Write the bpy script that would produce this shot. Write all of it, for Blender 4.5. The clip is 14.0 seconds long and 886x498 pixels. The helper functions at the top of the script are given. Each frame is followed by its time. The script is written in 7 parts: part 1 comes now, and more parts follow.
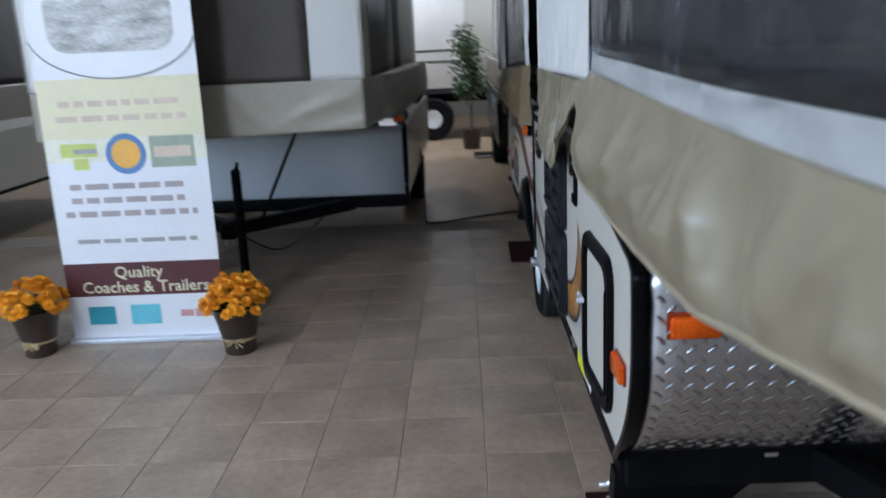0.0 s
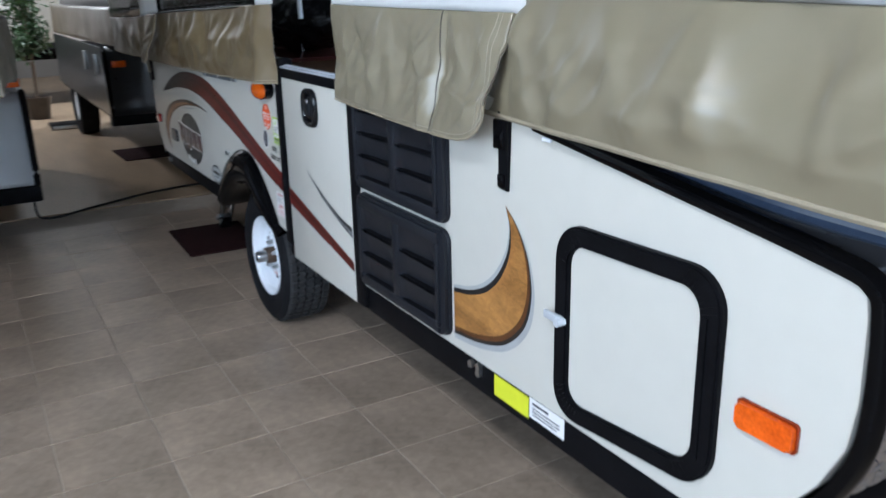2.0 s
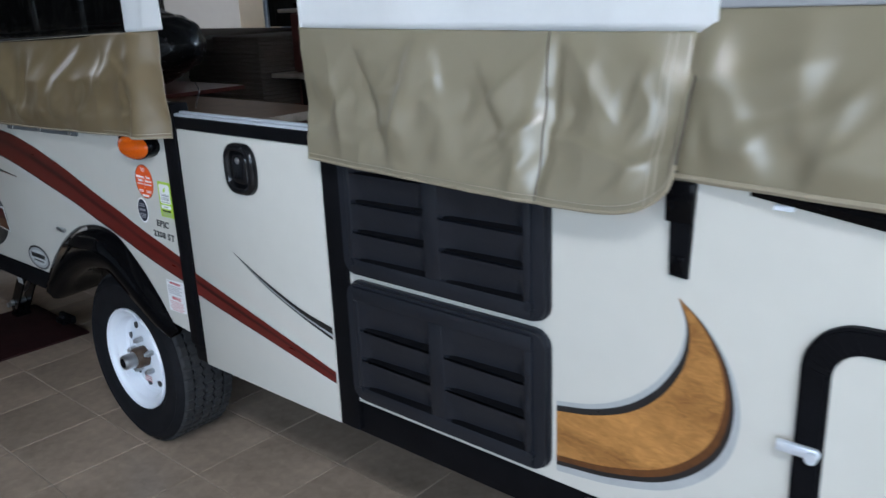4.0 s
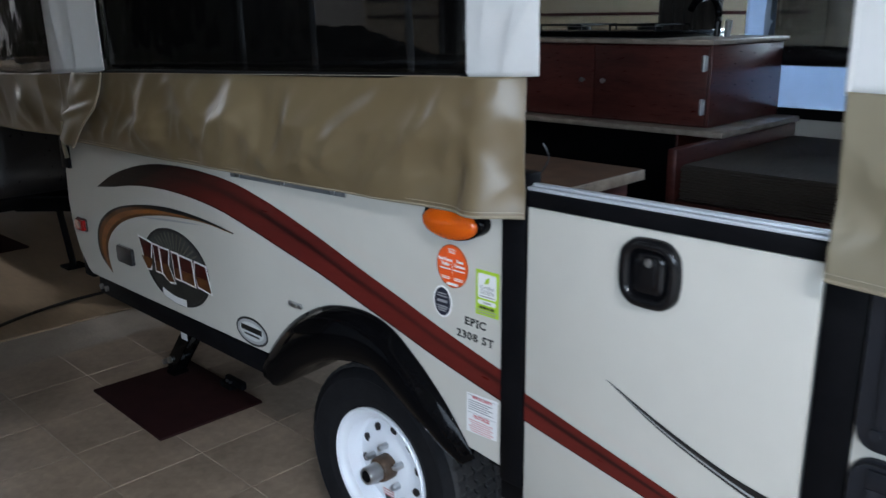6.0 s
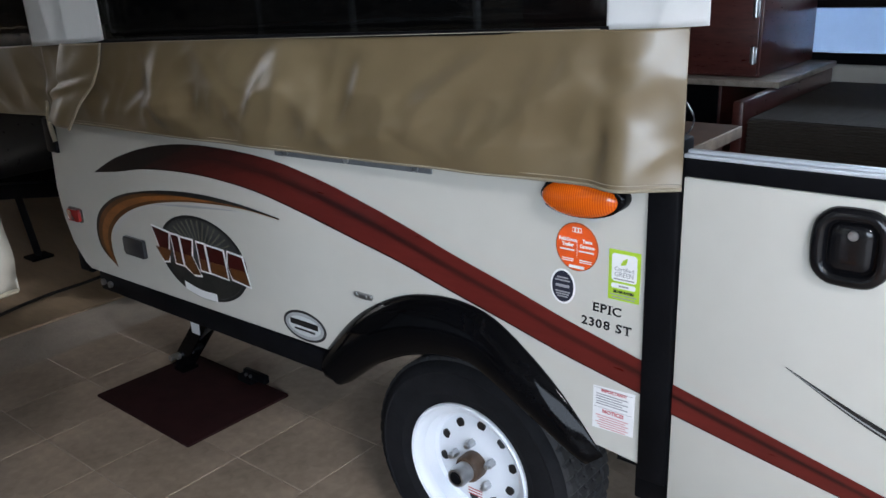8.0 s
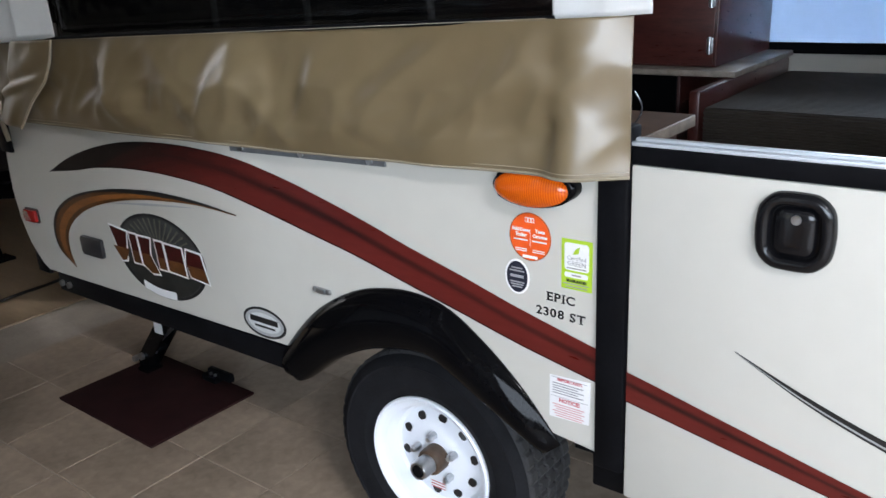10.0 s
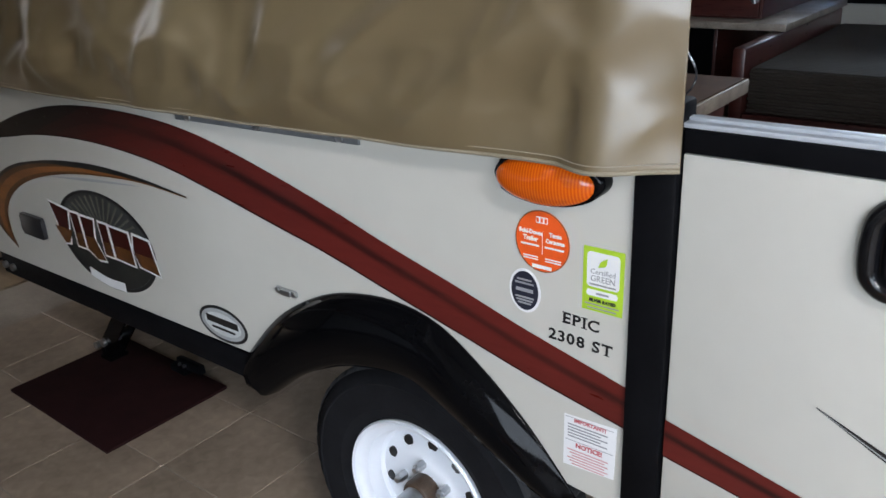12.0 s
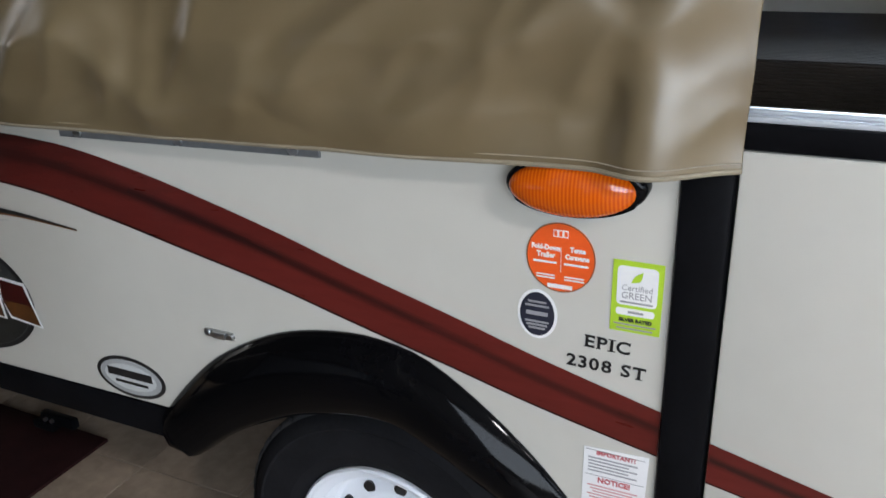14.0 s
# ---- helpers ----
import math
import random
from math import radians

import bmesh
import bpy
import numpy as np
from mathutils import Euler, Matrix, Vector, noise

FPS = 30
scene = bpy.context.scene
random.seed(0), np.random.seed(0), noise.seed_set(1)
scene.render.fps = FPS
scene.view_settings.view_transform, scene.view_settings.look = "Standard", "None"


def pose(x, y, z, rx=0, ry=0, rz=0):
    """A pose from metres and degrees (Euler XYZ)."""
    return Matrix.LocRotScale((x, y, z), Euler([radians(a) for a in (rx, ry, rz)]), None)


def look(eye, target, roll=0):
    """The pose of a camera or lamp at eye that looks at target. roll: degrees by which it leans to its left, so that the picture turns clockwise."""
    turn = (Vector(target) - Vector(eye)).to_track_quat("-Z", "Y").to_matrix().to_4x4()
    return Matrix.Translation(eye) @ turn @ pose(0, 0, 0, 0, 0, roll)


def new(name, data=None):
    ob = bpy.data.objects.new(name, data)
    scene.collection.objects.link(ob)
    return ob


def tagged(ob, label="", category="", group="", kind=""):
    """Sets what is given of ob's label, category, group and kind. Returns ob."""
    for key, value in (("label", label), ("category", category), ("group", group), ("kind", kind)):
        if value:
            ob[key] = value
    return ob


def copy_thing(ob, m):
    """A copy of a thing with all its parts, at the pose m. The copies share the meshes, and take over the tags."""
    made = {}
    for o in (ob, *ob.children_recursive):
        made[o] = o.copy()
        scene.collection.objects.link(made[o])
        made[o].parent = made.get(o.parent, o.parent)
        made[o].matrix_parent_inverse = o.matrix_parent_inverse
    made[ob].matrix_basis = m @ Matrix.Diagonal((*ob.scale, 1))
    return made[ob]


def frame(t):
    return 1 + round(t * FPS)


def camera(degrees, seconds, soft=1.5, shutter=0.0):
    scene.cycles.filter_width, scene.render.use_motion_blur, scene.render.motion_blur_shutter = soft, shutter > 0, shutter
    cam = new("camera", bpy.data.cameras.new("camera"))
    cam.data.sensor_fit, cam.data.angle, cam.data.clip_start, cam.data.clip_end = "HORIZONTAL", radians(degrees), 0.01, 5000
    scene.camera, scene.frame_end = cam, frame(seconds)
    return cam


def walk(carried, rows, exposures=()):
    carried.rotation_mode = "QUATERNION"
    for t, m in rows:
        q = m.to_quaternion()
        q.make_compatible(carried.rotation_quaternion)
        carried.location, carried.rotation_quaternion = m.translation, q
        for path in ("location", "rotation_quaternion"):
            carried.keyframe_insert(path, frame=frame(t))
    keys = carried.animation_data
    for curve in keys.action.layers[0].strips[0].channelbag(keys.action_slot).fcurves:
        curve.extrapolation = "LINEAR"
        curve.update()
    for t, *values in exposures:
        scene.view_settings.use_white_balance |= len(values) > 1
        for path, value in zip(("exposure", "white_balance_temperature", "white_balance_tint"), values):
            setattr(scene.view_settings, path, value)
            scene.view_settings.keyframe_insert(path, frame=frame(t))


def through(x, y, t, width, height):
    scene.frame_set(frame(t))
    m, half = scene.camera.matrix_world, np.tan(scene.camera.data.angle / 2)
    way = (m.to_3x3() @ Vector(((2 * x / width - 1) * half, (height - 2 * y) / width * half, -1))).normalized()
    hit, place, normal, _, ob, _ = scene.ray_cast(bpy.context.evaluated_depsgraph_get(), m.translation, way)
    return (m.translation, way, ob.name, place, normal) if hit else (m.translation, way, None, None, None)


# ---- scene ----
cam = camera(56.5, 14.0, shutter=0.5)
PATH = [
    (0, (3.963, -0.335, 1.479), (2.022, -0.396, 1.002), -2.6),
    (0.2, (3.896, -0.458, 1.475), (1.970, -0.411, 0.937), -3.2),
    (0.5, (3.787, -0.633, 1.471), (1.892, -0.328, 0.91), -0.2),
    (0.7, (3.706, -0.736, 1.476), (1.846, -0.250, 0.924), -1.3),
    (1, (3.561, -0.853, 1.479), (1.778, -0.176, 0.877), -1.4),
    (1.2, (3.431, -0.904, 1.471), (1.651, -0.141, 0.840), -2.1),
    (1.5, (3.217, -0.95, 1.453), (1.461, -0.205, 0.855), -2.3),
    (1.8, (3.049, -0.984, 1.431), (1.365, -0.126, 0.820), -2.4),
    (2, (2.956, -0.999, 1.421), (1.301, -0.053, 0.815), -1.3),
    (4.5, (1.803, -1.234, 1.442), (0.585, 0.238, 0.85), -2.1),
    (4.8, (1.665, -1.278, 1.460), (0.425, 0.254, 0.867), -1.4),
    (5, (1.567, -1.292, 1.475), (0.319, 0.172, 0.929), -0.6),
    (5.2, (1.458, -1.281, 1.479), (0.178, 0.109, 0.964), -0.8),
    (5.5, (1.295, -1.252, 1.484), (-0.034, 0.147, 0.956), -2.1),
    (6, (1.062, -1.244, 1.486), (-0.288, 0.128, 0.943), -0.6),
    (6.5, (0.824, -1.285, 1.474), (-0.438, 0.157, 0.9), -0.5),
    (7, (0.663, -1.333, 1.486), (-0.546, 0.14, 0.88), -2.0),
    (9.5, (0.626, -1.311, 1.464), (-0.589, 0.137, 0.81), -2.6),
    (10, (0.667, -1.303, 1.468), (-0.496, 0.188, 0.816), -2.9),
    (10.5, (0.656, -1.289, 1.468), (-0.484, 0.209, 0.793), -2.6),
    (11, (0.6, -1.218, 1.448), (-0.577, 0.26, 0.792), -2.8),
    (11.5, (0.529, -1.086, 1.441), (-0.646, 0.377, 0.749), -2.2),
    (12, (0.464, -0.984, 1.423), (-0.693, 0.461, 0.665), -2.7),
    (12.5, (0.358, -0.958, 1.394), (-0.673, 0.567, 0.613), -1.7),
    (13, (0.229, -0.956, 1.393), (-0.628, 0.658, 0.582), -1.0),
    (13.5, (0.159, -0.96, 1.393), (-0.629, 0.686, 0.575), -1.2),
    (14, (0.156, -0.957, 1.398), (-0.641, 0.702, 0.616), -2.0),
]
EXPOSURE = [(0.0, 0.18, 5320, 8), (0.6, 0.46, 5340, 8), (1.5, 0.76, 5350, 8), (4.5, 0.54, 5460, 8), (4.8, 0.64, 5490, 8), (5.2, 0.72, 5500, 8), (5.8, 0.66, 5530, 8), (6.5, 0.54, 5600, 8), (7.2, 0.64, 5670, 9), (9.3, 1.38, 5850, 11), (11.0, 1.06, 5930, 11), (12.5, 0.95, 5960, 11), (14.0, 0.89, 6040, 11)]
walk(cam, [(t, look(eye, target, roll)) for t, eye, target, roll in PATH], EXPOSURE)

# ---- world and large lights ----
world = bpy.data.worlds.new("world")
scene.world = world
world.use_nodes = True
wn = world.node_tree.nodes
sky = wn.new("ShaderNodeTexSky")
sky.sky_type = "NISHITA"
sky.sun_disc = False
sky.sun_elevation, sky.sun_rotation = radians(38), radians(70)
world.node_tree.links.new(sky.outputs[0], wn["Background"].inputs[0])
wn["Background"].inputs[1].default_value = 0.12


def window_light(name, m, wide, high, watts, color, spread=180):
    """Sky light in a window's opening."""
    lamp = bpy.data.lights.new(name, "AREA")
    lamp.shape, lamp.size, lamp.size_y = "RECTANGLE", wide, high
    lamp.energy, lamp.color, lamp.spread = watts, color, radians(spread)
    new(name, lamp).matrix_world = m


window_light("sky_light_front", look((8.85, -3.9, 2.7), (0, -3.4, 1.6)), 4.2, 2.2, 50, (0.84, 0.93, 1.0))
window_light("sky_light_side", look((4.6, -6.45, 2.3), (4.4, 0, 1.1)), 5.6, 2.7, 235, (0.90, 0.955, 1.0))
# narrow fill aimed at the far canvas, added to brighten the tent's inside
window_light("back_fill_light", look((0.4, 5.85, 2.65), (0.0, 2.1, 1.25)), 2.6, 1.9, 190, (0.84, 0.93, 1.0), 42)

# ---- materials ----


def mat(name, base, rough=0.5, metal=0.0, var=0.12, scale=6.0, bump=0.0, bump_scale=60.0, coat=0.0, tint=None, island=False, stretch=(1, 1, 1), spec=0.5, warp=0.0, ior=1.5, rvar=0.07, coat_rough=0.08):
    """A surface with colour variation at two scales and fine relief."""
    m = bpy.data.materials.new(name)
    m.use_nodes = True
    nt = m.node_tree
    n, link = nt.nodes, nt.links.new
    b = n["Principled BSDF"]
    b.inputs["Metallic"].default_value = metal
    b.inputs["Coat Weight"].default_value = coat
    b.inputs["Coat Roughness"].default_value = coat_rough
    b.inputs["Specular IOR Level"].default_value = spec
    b.inputs["IOR"].default_value = ior
    co = n.new("ShaderNodeTexCoord")
    mp = n.new("ShaderNodeMapping")
    mp.inputs["Scale"].default_value = stretch
    link(co.outputs["Object"], mp.inputs["Vector"])
    big, small = n.new("ShaderNodeTexNoise"), n.new("ShaderNodeTexNoise")
    for t, s, d in ((big, scale, 3.0), (small, scale * 9, 4.0)):
        t.inputs["Scale"].default_value = s
        t.inputs["Detail"].default_value = d
        t.inputs["Distortion"].default_value = warp
        link(mp.outputs[0], t.inputs["Vector"])
    mix = n.new("ShaderNodeMix")
    mix.data_type = "FLOAT"
    mix.inputs[0].default_value = 0.4
    link(big.outputs["Fac"], mix.inputs[2])
    link(small.outputs["Fac"], mix.inputs[3])
    ramp = n.new("ShaderNodeValToRGB")
    lo = [c * (1 - var) for c in base]
    hi = [min(1.0, c * (1 + var)) for c in (tint or base)]
    ramp.color_ramp.elements[0].position, ramp.color_ramp.elements[0].color = 0.32, (*lo, 1)
    ramp.color_ramp.elements[1].position, ramp.color_ramp.elements[1].color = 0.68, (*hi, 1)
    link(mix.outputs[0], ramp.inputs[0])
    last = ramp.outputs[0]
    if island:
        oi = n.new("ShaderNodeObjectInfo")
        hs = n.new("ShaderNodeHueSaturation")
        mr = n.new("ShaderNodeMapRange")
        mr.inputs["To Min"].default_value, mr.inputs["To Max"].default_value = 0.92, 1.07
        link(oi.outputs["Random"], mr.inputs["Value"])
        link(mr.outputs[0], hs.inputs["Value"])
        link(last, hs.inputs["Color"])
        last = hs.outputs[0]
    link(last, b.inputs["Base Color"])
    rr = n.new("ShaderNodeMapRange")
    rr.inputs["To Min"].default_value, rr.inputs["To Max"].default_value = max(0.02, rough - rvar), min(1, rough + rvar)
    link(small.outputs["Fac"], rr.inputs["Value"])
    link(rr.outputs[0], b.inputs["Roughness"])
    if bump:
        bt = n.new("ShaderNodeTexNoise")
        bt.inputs["Scale"].default_value, bt.inputs["Detail"].default_value = bump_scale, 3.0
        link(mp.outputs[0], bt.inputs["Vector"])
        bp = n.new("ShaderNodeBump")
        bp.inputs["Strength"].default_value, bp.inputs["Distance"].default_value = bump, 0.004
        link(bt.outputs["Fac"], bp.inputs["Height"])
        link(bp.outputs[0], b.inputs["Normal"])
    return m


def canvas_mat(name, base, through, rough, var, scale, bump_scale):
    """Tent cloth that lets part of the light through."""
    m = mat(name, base, rough, var=var, scale=scale, bump=0.15, bump_scale=bump_scale)
    nt = m.node_tree
    tl = nt.nodes.new("ShaderNodeBsdfTranslucent")
    tl.inputs[0].default_value = (*base, 1)
    mx = nt.nodes.new("ShaderNodeMixShader")
    mx.inputs[0].default_value = through
    nt.links.new(nt.nodes["Principled BSDF"].outputs[0], mx.inputs[1])
    nt.links.new(tl.outputs[0], mx.inputs[2])
    nt.links.new(mx.outputs[0], nt.nodes["Material Output"].inputs[0])
    return m


def clear_vinyl(name, tint, rough, amount, base=(0.004, 0.004, 0.004)):
    """Soft tinted window vinyl: part see-through, part glossy."""
    m = bpy.data.materials.new(name)
    m.use_nodes = True
    nt = m.node_tree
    n, link = nt.nodes, nt.links.new
    b = n["Principled BSDF"]
    b.inputs["Base Color"].default_value = (*base, 1)
    b.inputs["Roughness"].default_value = rough
    tr = n.new("ShaderNodeBsdfTransparent")
    tr.inputs[0].default_value = (*tint, 1)
    mx = n.new("ShaderNodeMixShader")
    mx.inputs[0].default_value = amount
    wv = n.new("ShaderNodeTexNoise")
    wv.inputs["Scale"].default_value = 7.0
    co = n.new("ShaderNodeTexCoord")
    link(co.outputs["Object"], wv.inputs["Vector"])
    bp = n.new("ShaderNodeBump")
    bp.inputs["Strength"].default_value, bp.inputs["Distance"].default_value = 0.5, 0.02
    link(wv.outputs["Fac"], bp.inputs["Height"])
    link(bp.outputs[0], b.inputs["Normal"])
    link(tr.outputs[0], mx.inputs[1])
    link(b.outputs[0], mx.inputs[2])
    link(mx.outputs[0], n["Material Output"].inputs[0])
    return m


def glow(name, color, strength):
    m = bpy.data.materials.new(name)
    m.use_nodes = True
    b = m.node_tree.nodes["Principled BSDF"]
    b.inputs["Emission Color"].default_value = (*color, 1)
    b.inputs["Emission Strength"].default_value = strength
    return m


M_TILE = mat("ceramic_tile", (0.318, 0.250, 0.187), 0.34, var=0.24, scale=3.2, bump=0.12, bump_scale=40, island=True, tint=(0.370, 0.290, 0.218), warp=0.6, spec=0.38)
M_TILE_FAR = mat("ceramic_tile_far", (0.305, 0.245, 0.190), 0.34, var=0.2, scale=1.6, bump=0.12, bump_scale=40, tint=(0.365, 0.295, 0.232))
M_GROUT = mat("grout", (0.385, 0.330, 0.270), 0.85, scale=9, bump=0.3)
M_TAN = mat("tan_flooring", (0.33, 0.24, 0.15), 0.35, var=0.18, scale=1.2, tint=(0.37, 0.275, 0.18), stretch=(1, 4, 1))
M_WALL = mat("painted_wall", (0.36, 0.35, 0.33), 0.8, var=0.05, scale=1.0, bump=0.1)
M_TRAILERWHITE = mat("white_trailer_siding", (0.80, 0.79, 0.77), 0.5, var=0.05, scale=1.0, bump=0.1)
M_DARKWALL = mat("dark_ceiling_paint", (0.17, 0.165, 0.16), 0.85, var=0.1, scale=1.0)
M_SKIN = mat("filon_siding", (0.545, 0.532, 0.480), 0.33, var=0.03, scale=2.0, bump=0.03, bump_scale=120, coat=0.15)
M_SKIN_BLUE = mat("pale_blue_grey_siding", (0.60, 0.64, 0.69), 0.4, var=0.05, scale=2.0, bump=0.04, bump_scale=120)
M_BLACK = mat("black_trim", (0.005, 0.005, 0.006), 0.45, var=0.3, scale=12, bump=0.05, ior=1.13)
M_GLOSSBLACK = mat("gloss_black_plastic", (0.0025, 0.0025, 0.003), 0.07, var=0.3, scale=8, ior=1.20)
M_HANDLE = mat("satin_black_plastic", (0.005, 0.005, 0.006), 0.17, var=0.2, scale=20, ior=1.42)
M_VENT = mat("slate_black_plastic", (0.0130, 0.0142, 0.0185), 0.36, var=0.15, scale=10, bump=0.08, bump_scale=160, ior=1.33)
M_RUBBER = mat("tyre_rubber", (0.013, 0.013, 0.0145), 0.66, var=0.25, scale=14, bump=0.15, bump_scale=70, ior=1.13)
M_TREAD = mat("worn_tread_rubber", (0.020, 0.020, 0.021), 0.75, var=0.3, scale=30, bump=0.1, bump_scale=90)
M_RIM = mat("white_enamel", (0.80, 0.83, 0.88), 0.30, var=0.01, scale=8, coat=0.2, rvar=0.02)
M_STEEL = mat("zinc_steel", (0.55, 0.56, 0.57), 0.32, metal=1.0, var=0.15, scale=20, bump=0.05)
M_RUST = mat("greasy_hub_brown", (0.06, 0.038, 0.024), 0.45, var=0.4, scale=30, bump=0.2)
M_PLATE = mat("bright_aluminium", (0.54, 0.55, 0.58), 0.25, metal=1.0, var=0.10, scale=5, bump=0.05, bump_scale=12, rvar=0.04)
M_ALU = mat("satin_aluminium", (0.70, 0.74, 0.80), 0.38, metal=0.5, var=0.08, scale=12)
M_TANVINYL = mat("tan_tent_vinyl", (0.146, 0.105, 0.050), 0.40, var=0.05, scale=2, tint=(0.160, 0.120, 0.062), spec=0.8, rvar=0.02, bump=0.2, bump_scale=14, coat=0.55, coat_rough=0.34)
M_GREYVINYL = mat("grey_tan_tent_vinyl", (0.200, 0.172, 0.112), 0.38, var=0.06, scale=2, spec=0.8, rvar=0.02, bump=0.35, bump_scale=9, coat=0.35, coat_rough=0.38)
M_GREYVINYL_DULL = mat("dull_grey_tent_vinyl", (0.32, 0.30, 0.25), 0.45, var=0.09, scale=4, bump=0.08, bump_scale=160)
M_SEAM = mat("dark_tan_seam", (0.06, 0.05, 0.035), 0.6)
M_HEM = mat("hem_webbing", (0.26, 0.222, 0.155), 0.6, var=0.1, scale=30)
M_WHITECANVAS = canvas_mat("white_tent_canvas", (0.86, 0.86, 0.85), 0.42, 0.75, 0.04, 5, 220)
M_BLUECANVAS = canvas_mat("blue_grey_tent_canvas", (0.40, 0.46, 0.55), 0.26, 0.75, 0.06, 3, 120)
M_THREAD = mat("pale_thread", (0.36, 0.32, 0.25), 0.7)
M_WINDOW = clear_vinyl("smoked_window_vinyl", (0.42, 0.42, 0.42), 0.10, 0.45)
M_HAZE = clear_vinyl("hazy_window_vinyl", (0.62, 0.64, 0.66), 0.22, 0.55, (0.035, 0.037, 0.042))
M_MAROON_MID = mat("mid_maroon_decal_film", (0.042, 0.006, 0.005), 0.3, var=0.3, scale=5, stretch=(0.5, 1, 3), coat=0.1, spec=0.3)
M_DECALBLACK = mat("black_decal_film", (0.012, 0.012, 0.013), 0.3, var=0.2, scale=10, coat=0.2)
M_DECALGREY = mat("grey_decal_film", (0.36, 0.37, 0.37), 0.35, var=0.1, scale=10)
M_DECALGREYDK = mat("dark_grey_decal_film", (0.042, 0.044, 0.043), 0.35, var=0.5, scale=14)
M_AMBERWOOD = mat("amber_wood_decal_film", (0.255, 0.110, 0.025), 0.32, var=0.30, scale=4, tint=(0.37, 0.18, 0.048), stretch=(0.8, 1, 2.0), coat=0.2, warp=1.8)
M_AMBERMID = mat("dull_amber_decal_film", (0.235, 0.085, 0.018), 0.32, var=0.35, scale=8, stretch=(0.7, 1, 3), coat=0.1)
M_AMBERDARK = mat("shaded_amber_decal_film", (0.10, 0.038, 0.010), 0.32, var=0.4, scale=9, coat=0.1)
M_WHITEFILM = mat("white_label_film", (0.8, 0.8, 0.8), 0.4, var=0.03, scale=20)
M_ORANGEFILM = mat("orange_label_film", (0.80, 0.105, 0.012), 0.4, var=0.06, scale=20)
M_GREENFILM = mat("lime_label_film", (0.42, 0.62, 0.03), 0.4, var=0.05, scale=20)
M_YELLOWFILM = mat("yellow_label_film", (0.66, 0.70, 0.02), 0.4, var=0.05, scale=20)
M_NAVYFILM = mat("navy_label_film", (0.018, 0.02, 0.035), 0.4, var=0.1, scale=20)
M_REDINK = mat("red_ink", (0.48, 0.10, 0.11), 0.5)
M_GREYINK = mat("grey_ink", (0.30, 0.30, 0.31), 0.5)
M_PINKINK = mat("pale_red_ink", (0.6, 0.33, 0.33), 0.5)
M_AMBER = mat("amber_lens_plastic", (0.56, 0.062, 0.001), 0.14, var=0.2, scale=18, coat=0.15, tint=(0.72, 0.115, 0.002), ior=1.3)
M_AMBEREDGE = mat("dark_amber_housing", (0.20, 0.022, 0.002), 0.25, var=0.2, scale=18)


def ribbed_lens(name, dark, light, scale):
    """Clear amber plastic with fine upright ribs under a smooth glossy face."""
    m = mat(name, dark, 0.16, var=0.1, scale=14, coat=0.5, ior=1.35)
    nt = m.node_tree
    n, link = nt.nodes, nt.links.new
    b = n["Principled BSDF"]
    base = b.inputs["Base Color"].links[0].from_socket
    co, wv, mx = n.new("ShaderNodeTexCoord"), n.new("ShaderNodeTexWave"), n.new("ShaderNodeMix")
    wv.inputs["Scale"].default_value, wv.inputs["Distortion"].default_value = scale, 0.3
    link(co.outputs["Object"], wv.inputs["Vector"])
    mx.data_type = "RGBA"
    link(wv.outputs["Fac"], mx.inputs["Factor"])
    link(base, mx.inputs[6])
    mx.inputs[7].default_value = (*light, 1)
    link(mx.outputs[2], b.inputs["Base Color"])
    return m


M_RIBLENS = ribbed_lens("ribbed_amber_plastic", (0.50, 0.062, 0.001), (0.68, 0.130, 0.002), 66.0)
M_REDLENS = mat("red_lens_plastic", (0.30, 0.012, 0.012), 0.15, var=0.2, scale=18, coat=0.7)
M_CHERRY = mat("cherry_cabinet_laminate", (0.060, 0.017, 0.014), 0.3, var=0.3, scale=3, tint=(0.082, 0.023, 0.018), stretch=(1, 1, 6), coat=0.05)
M_COUNTER = mat("speckled_counter", (0.27, 0.225, 0.18), 0.35, var=0.3, scale=22, tint=(0.31, 0.26, 0.21))
M_TABLETOP = mat("brown_speckled_table", (0.060, 0.032, 0.018), 0.42, var=0.3, scale=18, tint=(0.085, 0.047, 0.027), spec=0.15)
M_CUSHION = mat("dark_brown_ribbed_fabric", (0.062, 0.048, 0.037), 0.75, var=0.25, scale=9, bump=0.3, bump_scale=150)
M_LEATHER = mat("black_vinyl_bag", (0.008, 0.008, 0.009), 0.25, var=0.3, scale=6, bump=0.5, bump_scale=16)
M_MAT = mat("maroon_carpet_mat", (0.024, 0.0085, 0.0085), 0.95, var=0.25, scale=14, bump=0.8, bump_scale=300, spec=0.1)
M_CABLE = mat("black_cable_rubber", (0.012, 0.012, 0.012), 0.5)
M_DARKPAINT = mat("charcoal_paint", (0.022, 0.022, 0.025), 0.3, var=0.15, scale=4, coat=0.3)
M_BROWNCANVAS = mat("brown_mesh_window", (0.055, 0.045, 0.038), 0.6, var=0.2, scale=5)
M_BANNERWHITE = mat("banner_print_white", (0.78, 0.80, 0.84), 0.45, var=0.03, scale=3)
M_BANNERCREAM = mat("banner_print_cream", (0.72, 0.69, 0.48), 0.45, var=0.05, scale=3)
M_BANNERMAROON = mat("banner_print_maroon", (0.085, 0.025, 0.028), 0.45, var=0.15, scale=5)
M_BANNERTEXT = mat("banner_ink_brown", (0.40, 0.36, 0.37), 0.5)
M_BANNERPALE = mat("banner_ink_pale", (0.62, 0.52, 0.42), 0.5)
